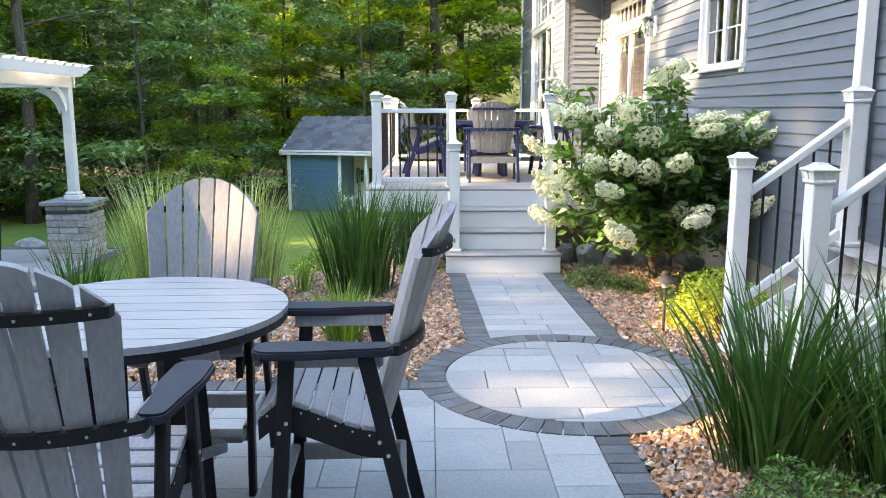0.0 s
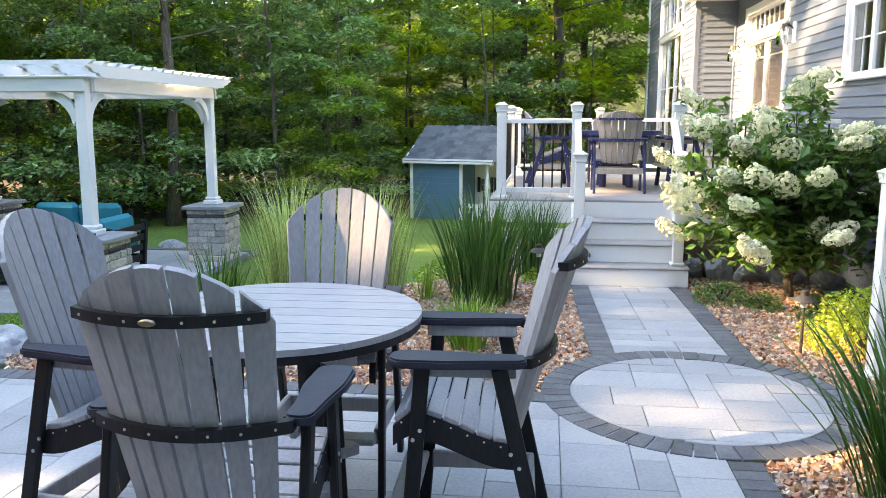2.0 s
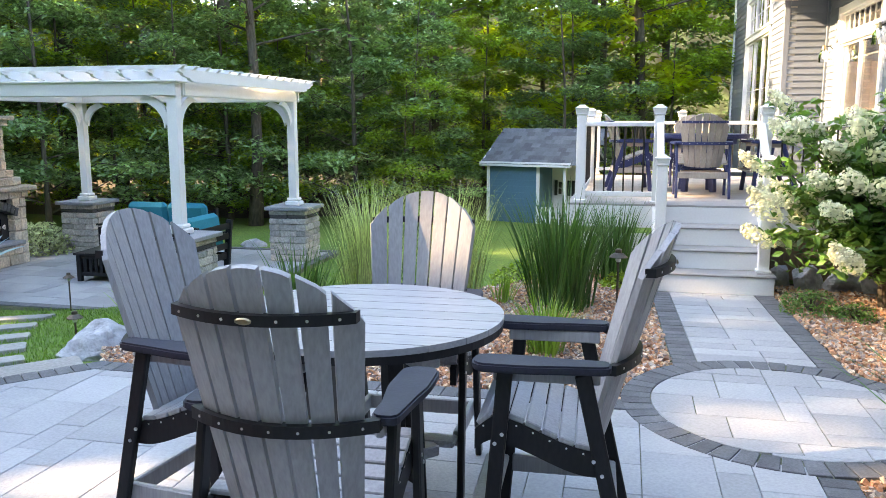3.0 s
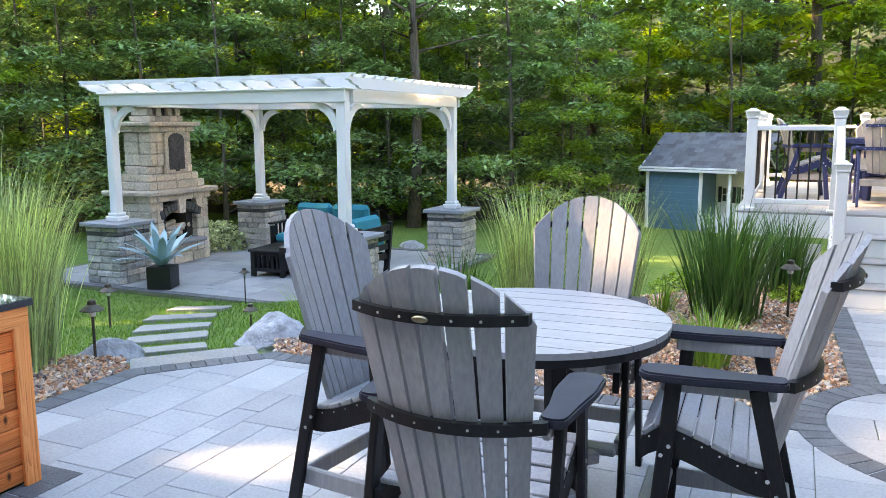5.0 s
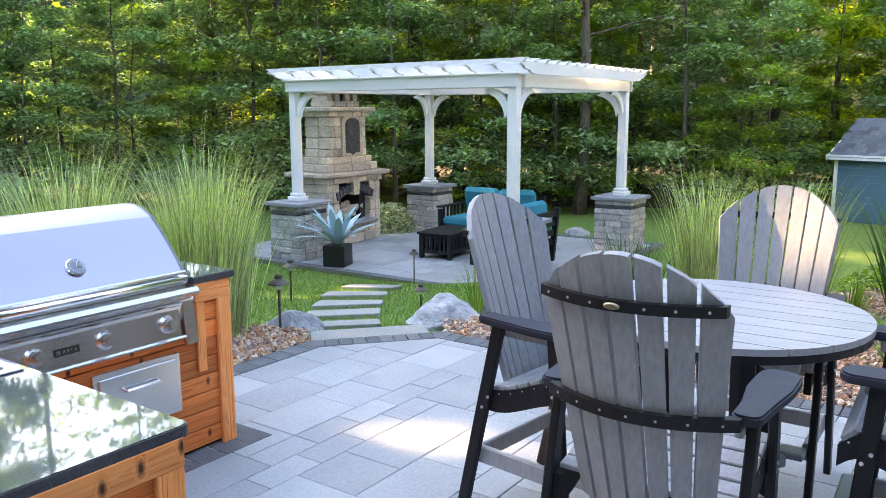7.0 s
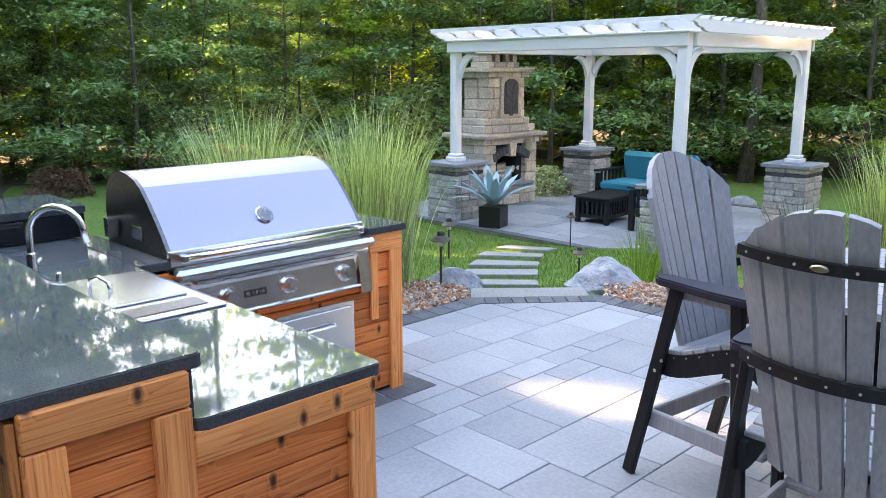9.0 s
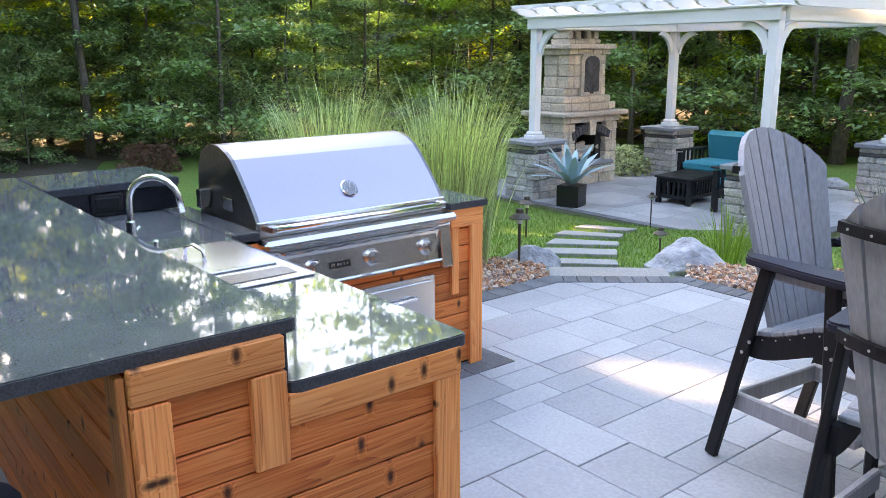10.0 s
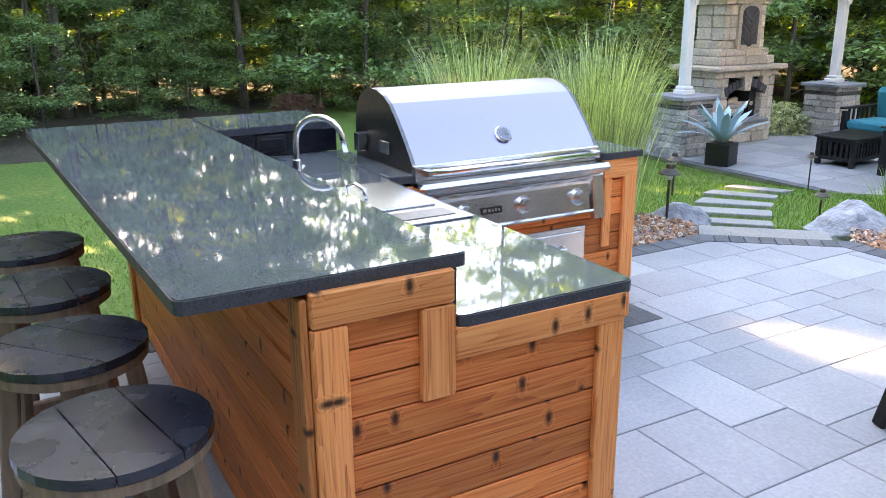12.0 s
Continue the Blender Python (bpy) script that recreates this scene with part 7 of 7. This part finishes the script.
# ---- woods ----
def tree_variant(seed, height, lean, low, leaves, size, mat, r0, name, label, at=(0, 0, -100), keep=lambda p: True):
    """A tapered trunk with limbs; sprays of leaves lie in flat layers along the limbs."""
    rnd = random.Random(seed)
    t = thing(name, label, "tree", at)
    tr = Shape()
    trunk = []
    for i in range(9):
        f = i / 8
        trunk.append(Vector((lean * f * f * height * 0.1 + 0.12 * noise.noise((seed, f * 3, 0)) * height * 0.12, 0.12 * noise.noise((seed + 9, f * 3, 0)) * height * 0.12, f * height)))
    tr.tube(trunk, [r0 * (1.35 if i == 0 else 1) * (1 - 0.85 * i / 8) for i in range(9)], 9)
    pts = []
    n = 0
    limbs = int(14 + height * 2.2)
    per = leaves // limbs
    for i in range(limbs):
        f = low + (1 - low) * ((i + rnd.random()) / limbs)
        seg = min(7, int(f * 8))
        base = trunk[seg].lerp(trunk[seg + 1], f * 8 - seg)
        a = i * 2.4 + rnd.uniform(-0.4, 0.4)
        L = (0.9 + 0.20 * height * (1 - f) ** 0.7) * rnd.uniform(0.65, 1.2)
        rise = rnd.uniform(-0.05, 0.35) * L
        tip = base + Vector((math.cos(a) * L, math.sin(a) * L, rise))
        mid = base.lerp(tip, 0.55) + Vector((0, 0, 0.12 * L))
        rr = r0 * (1 - 0.85 * f) * 0.32
        if keep(mid + Vector(at)) and keep(tip + Vector(at)):
            tr.tube([base, mid, tip], [rr, rr * 0.6, 0.006], 5, False)
        for j in range(per):
            u = 0.25 + 0.8 * math.sqrt(rnd.random())
            c = base.lerp(mid, u / 0.55) if u < 0.55 else mid.lerp(tip, (u - 0.55) / 0.45)
            side = rnd.gauss(0, 0.24 * L * (1.1 - 0.45 * u))
            # layered sprays: leaves gather in flat plates
            p = c + Vector((-math.sin(a) * side, math.cos(a) * side, rnd.gauss(0, 0.05) - 0.10 * abs(side) + rnd.choice((-0.10, 0.0, 0.10)) * 0.6))
            if keep(p + Vector(at)):
                pts.append(p)
    part("trunk", tr, BARK, t, smooth=True)
    part("crown", leaf_cloud(pts, size, rnd, 0.42), mat, t)
    return t


# sunshine on far foliage, put into a yellow-green leaf colour
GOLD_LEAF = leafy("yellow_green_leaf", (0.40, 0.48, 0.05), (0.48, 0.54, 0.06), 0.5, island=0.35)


def woods():
    rnd = random.Random(40)
    under = [tree_variant(100 + i, h, l, 0.03, n, 0.112, m, 0.05, "understory_tree", lab) for i, (h, l, n, m, lab) in enumerate((
        (5.2, 0.4, 9600, LEAF, "young beech with layered dark green sprays"), (6.5, -0.3, 10600, LEAF, "young maple with layered green sprays"),
        (4.4, 0.2, 8600, BRIGHT_LEAF, "young beech with sunlight put into its bright green colour"), (5.8, 0.5, 9800, LEAF, "leafy understory tree with drooping sprays")))]
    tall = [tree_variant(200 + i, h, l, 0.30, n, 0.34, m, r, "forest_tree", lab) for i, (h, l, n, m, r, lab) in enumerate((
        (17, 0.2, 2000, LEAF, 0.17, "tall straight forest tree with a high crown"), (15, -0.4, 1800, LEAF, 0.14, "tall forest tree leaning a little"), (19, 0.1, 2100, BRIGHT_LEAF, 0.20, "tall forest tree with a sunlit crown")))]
    gold = tree_variant(150, 5.0, 0.2, 0.05, 7000, 0.13, GOLD_LEAF, 0.06, "understory_tree", "young maple with sunlight put into its yellow-green colour")
    high_gold = tree_variant(151, 6.6, 0.2, 0.3, 6000, 0.13, GOLD_LEAF, 0.07, "understory_tree", "maple with sunlight put into its yellow-green upper sprays")
    sapling = tree_variant(160, 3.1, 0.2, 0.02, 5200, 0.085, LEAF, 0.028, "sapling", "dense dark green sapling at the edge of the woods")
    cx, cy = -1.5, 1.5
    for ring, (r, step, kinds) in enumerate(((16.4, 5.0, under), (18.4, 5.0, under), (21.2, 6.5, under), (24.5, 9.0, under))):
        a = -104.0
        while a < 40:
            rr = r + rnd.uniform(-0.9, 0.9) + (2.4 if ring == 0 and a < -80 else 0.0)
            x, y = cx + rr * math.sin(radians(a)), cy + rr * math.cos(radians(a))
            if not (-4.2 < x < 3.2 and 16.0 < y < 20.4) and not (x > 1.6 and y < 23):
                v = kinds[2] if rnd.random() < (0.10, 0.12, 0.25, 0.5, 0.6)[ring] else rnd.choice([kinds[0], kinds[1], kinds[3]])
                sc = rnd.uniform(0.85, 1.25) * (1.0, 1.0, 1.2, 1.6)[ring]
                if -66 < a < -53:
                    sc = min(sc, (0.85, 0.9, 1.0, 1.15)[ring])
                if a < -72:
                    sc = min(sc, 0.95)
                copy_thing(v, pose(x, y, ground_z(x, y) - 0.05, 0, 0, rnd.uniform(0, 360)) @ Matrix.Scale(sc, 4))
            a += step * rnd.uniform(0.75, 1.25)
    copy_thing(under[2], pose(-4.5, 16.7, -0.55, 0, 0, 30) @ Matrix.Scale(0.78, 4))
    for i, (x, y, s) in enumerate(((-15.3, -0.5, 0.55), (-15.8, -1.8, 0.65), (-15.2, -3.0, 0.6), (-16.2, 0.6, 0.6))):
        copy_thing(under[i % 4], pose(x, y, ground_z(x, y) - 0.05, 0, 0, 70 * i) @ Matrix.Scale(s, 4))
    # single trunks at the edge of the lawn
    for x, y, s, kind in ((-7.51, 15.73, 0.75, 0),):
        copy_thing(tall[kind], pose(x, y, -0.6, 0, 0, 40 * s) @ Matrix.Scale(s, 4))
    for ring, (r, step) in enumerate(((20.5, 13.0), (24.5, 11.0), (29.0, 10.0))):
        a = -96.0
        while a < 55:
            rr = r + rnd.uniform(-1.2, 1.2)
            x, y = cx + rr * math.sin(radians(a)), cy + rr * math.cos(radians(a))
            if not (-4.6 < x < 3.6 and 15.5 < y < 20.8) and not (x > 1.4 and y < 23) and a > -66 and not (-67 < a < -53):
                v = rnd.choice(tall)
                copy_thing(v, pose(x, y, ground_z(x, y) - 0.1, rnd.uniform(-2, 2), rnd.uniform(-2, 2), rnd.uniform(0, 360)) @ Matrix.Scale(rnd.uniform(0.85, 1.15), 4))
            a += step * rnd.uniform(0.7, 1.3)
    for a, r, s in ((-64, 25, 0.85), (-58, 24, 0.62), (-54, 26, 0.74), (-50, 25, 0.85), (-45, 23, 0.8)):
        x, y = cx + r * math.sin(radians(a)), cy + r * math.cos(radians(a))
        copy_thing(tall[a % 3], pose(x, y, -0.6, 0, 0, 7 * a) @ Matrix.Scale(s, 4))
    # yellow-green copies where sunlit foliage is wanted; the sun is in their colour
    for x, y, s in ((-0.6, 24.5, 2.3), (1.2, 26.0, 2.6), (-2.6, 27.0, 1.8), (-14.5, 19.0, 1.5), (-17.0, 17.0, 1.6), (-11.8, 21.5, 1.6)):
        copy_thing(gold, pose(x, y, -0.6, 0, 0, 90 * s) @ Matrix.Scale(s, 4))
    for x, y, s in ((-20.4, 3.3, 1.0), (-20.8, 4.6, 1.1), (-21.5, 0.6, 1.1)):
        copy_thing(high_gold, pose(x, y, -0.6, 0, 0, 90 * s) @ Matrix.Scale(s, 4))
    own = random.Random(61)
    for i in range(14):
        x, y = -18.4 - 0.9 * (i % 2) + own.uniform(-0.4, 0.4), -1.6 + 0.78 * i + own.uniform(-0.2, 0.2)
        copy_thing(sapling, pose(x, y, ground_z(x, y) - 0.06, 0, 0, 77 * i) @ Matrix.Scale(own.uniform(0.7, 1.0), 4))
    for x, y, s in ((-16.6, 2.3, 0.62), (-16.9, 3.3, 0.7), (-16.3, 5.9, 0.7), (-16.4, 7.2, 0.8), (-16.2, -0.6, 0.6)):
        copy_thing(sapling, pose(x, y, ground_z(x, y) - 0.06, 0, 0, 130 * s) @ Matrix.Scale(s, 4))
    # unseen crowns and trees added towards the sun and behind the patio, to shade it
    # gaps cut in the crowns let a few shafts of sun through: where each meets the ground, and how wide
    gaps = [(-2.65, 3.1, 0.24), (-2.38, 3.3, 0.28), (-2.05, 3.4, 0.26), (-1.5, 3.4, 0.26), (-3.0, 3.85, 0.25), (-4.0, 4.65, 0.5), (1.78, 4.33, 0.34), (1.95, 4.42, 0.3),
            (1.45, 4.25, 0.3), (0.62, 4.5, 0.27), (1.1, 4.66, 0.27), (0.75, 5.05, 0.27), (1.5, 5.25, 0.25), (0.85, 6.3, 0.2), (1.0, 7.2, 0.25), (1.0, 8.3, 0.3), (2.6, 6.2, 0.5), (2.9, 8.0, 0.6), (4.2, 8.6, 0.5),
            (5.8, 10.2, 0.5), (7.6, 10.8, 0.6), (9.4, 11.6, 0.6), (2.2, 10.5, 0.7), (11.5, 12.4, 0.7), (-7.0, -0.4, 0.8), (-8.4, 0.6, 1.0), (-9.8, 1.4, 1.0), (-11.0, -0.5, 1.0),
            (-13.5, 1.0, 1.2), (-12.0, 3.6, 1.3), (-14.5, 5.5, 1.2), (-9.5, 5.6, 0.9), (-3.6, 9.6, 0.8), (-1.5, 10.4, 0.9), (0.3, 11.4, 0.9), (-2.2, 12.2, 0.7), (-7.4, 6.6, 0.8)]

    def open_sky(p):
        k = p.z / sun_dir.z
        x, y = p.x - sun_dir.x * k, p.y - sun_dir.y * k
        return not any((x - a) ** 2 + (y - b) ** 2 < r * r for a, b, r in gaps) or rnd.random() < 0.015

    n = 0
    for x, y, h in ((-17.35, 4.55, 7.6), (-17.5, 1.1, 8.2), (-17.9, 0.7, 6.0)):
        n += 1
        tree_variant(280 + n, h, 0.2, 0.4, 1800, 0.2, LEAF, 0.135 if y == 1.1 else 0.095 if y > 4 else 0.06, "forest_tree", "slender forest tree at the edge of the lawn", (x, y, -0.6), open_sky)
    for x0, step, low in ((-20.2, 2.7, 0.22), (-23.4, 2.7, 0.22), (-27.0, 3.0, 0.2)):
        y0 = -11.0 + (x0 % 1.7)
        while y0 < 8.6:
            n += 1
            x, y = x0 + rnd.uniform(-0.6, 0.6), y0 + rnd.uniform(-0.5, 0.5)
            tree_variant(300 + n, rnd.uniform(15.0, 17.5) * (1.28 if x0 < -26 else 1.0), rnd.uniform(-0.3, 0.3), low, 8000 if x0 > -22 else 5500, 0.27 if x0 > -22 else 0.34, LEAF, 0.17, "forest_tree", "tall dense forest tree shading the patio", (x, y, ground_z(x, y) - 0.1), open_sky)
            y0 += step * rnd.uniform(0.9, 1.1)
    # extra row out of view, tall enough to keep sun off the upper house wall
    for i in range(4):
        n += 1
        x, y = -31.5 + rnd.uniform(-0.5, 0.5), -4.5 + 2.2 * i
        tree_variant(300 + n, rnd.uniform(24, 26), 0.0, 0.3, 6500, 0.50, LEAF, 0.25, "forest_tree", "very tall forest tree deep in the woods", (x, y, -0.6), open_sky)
    # added out of view to hold skylight off the seating side of the bar
    for i in range(15):
        n += 1
        x, y = -11.5 + 1.9 * (i // 2) + rnd.uniform(-0.4, 0.4), (-8.6, -11.0)[i % 2] + rnd.uniform(-0.3, 0.3)
        tree_variant(300 + n, rnd.uniform(12, 15), rnd.uniform(-0.2, 0.2), 0.05, 3400, 0.5, LEAF, 0.16, "forest_tree", "tall dense forest tree close behind the patio", (x, y, -0.15))
    # more added trees out of view, closing off the sky behind
    for r, step, off in ((16.5, 14.0, 0),):
        a = -128.0 - off
        while a > -236:
            x, y = cx + r * math.sin(radians(a)), cy + r * math.cos(radians(a))
            if x < 2.0:
                n += 1
                tree_variant(300 + n, rnd.uniform(13, 16), rnd.uniform(-0.3, 0.3), 0.10, 3600, 0.40, LEAF, 0.2, "forest_tree", "tall dense forest tree behind the patio", (x, y, -0.3))
            a -= step * rnd.uniform(0.85, 1.15)
    for v in under + tall + [gold, high_gold, sapling]:
        for c in (*v.children, v):
            bpy.data.objects.remove(c)


woods()


def far_woods():
    """Deep woods behind the trees, and round behind the camera: a sheet with shade in its colour."""
    s = Shape()
    n = 90
    for j, (r, z) in enumerate(((36, -2), (36, 2), (37, 5), (38, 7))):
        for i in range(n):
            a = 2 * math.pi * i / n
            zz = z + (1.2 * noise.noise((math.cos(a) * 6, math.sin(a) * 6, 2)) if j == 3 else 0)
            s.v.append((-1.5 + r * math.sin(a), 1.5 + r * math.cos(a), zz))
    for j in range(3):
        for i in range(n):
            k = (i + 1) % n
            s.f.append((j * n + i, j * n + k, (j + 1) * n + k, (j + 1) * n + i))
    solo("backdrop", s, FAR, "backdrop sheet with the dim depth of the woods in its colour", "woods", kind="structure")


far_woods()

lay_patio(), lay_edges(), lay_circle(), lay_path(), lay_low()
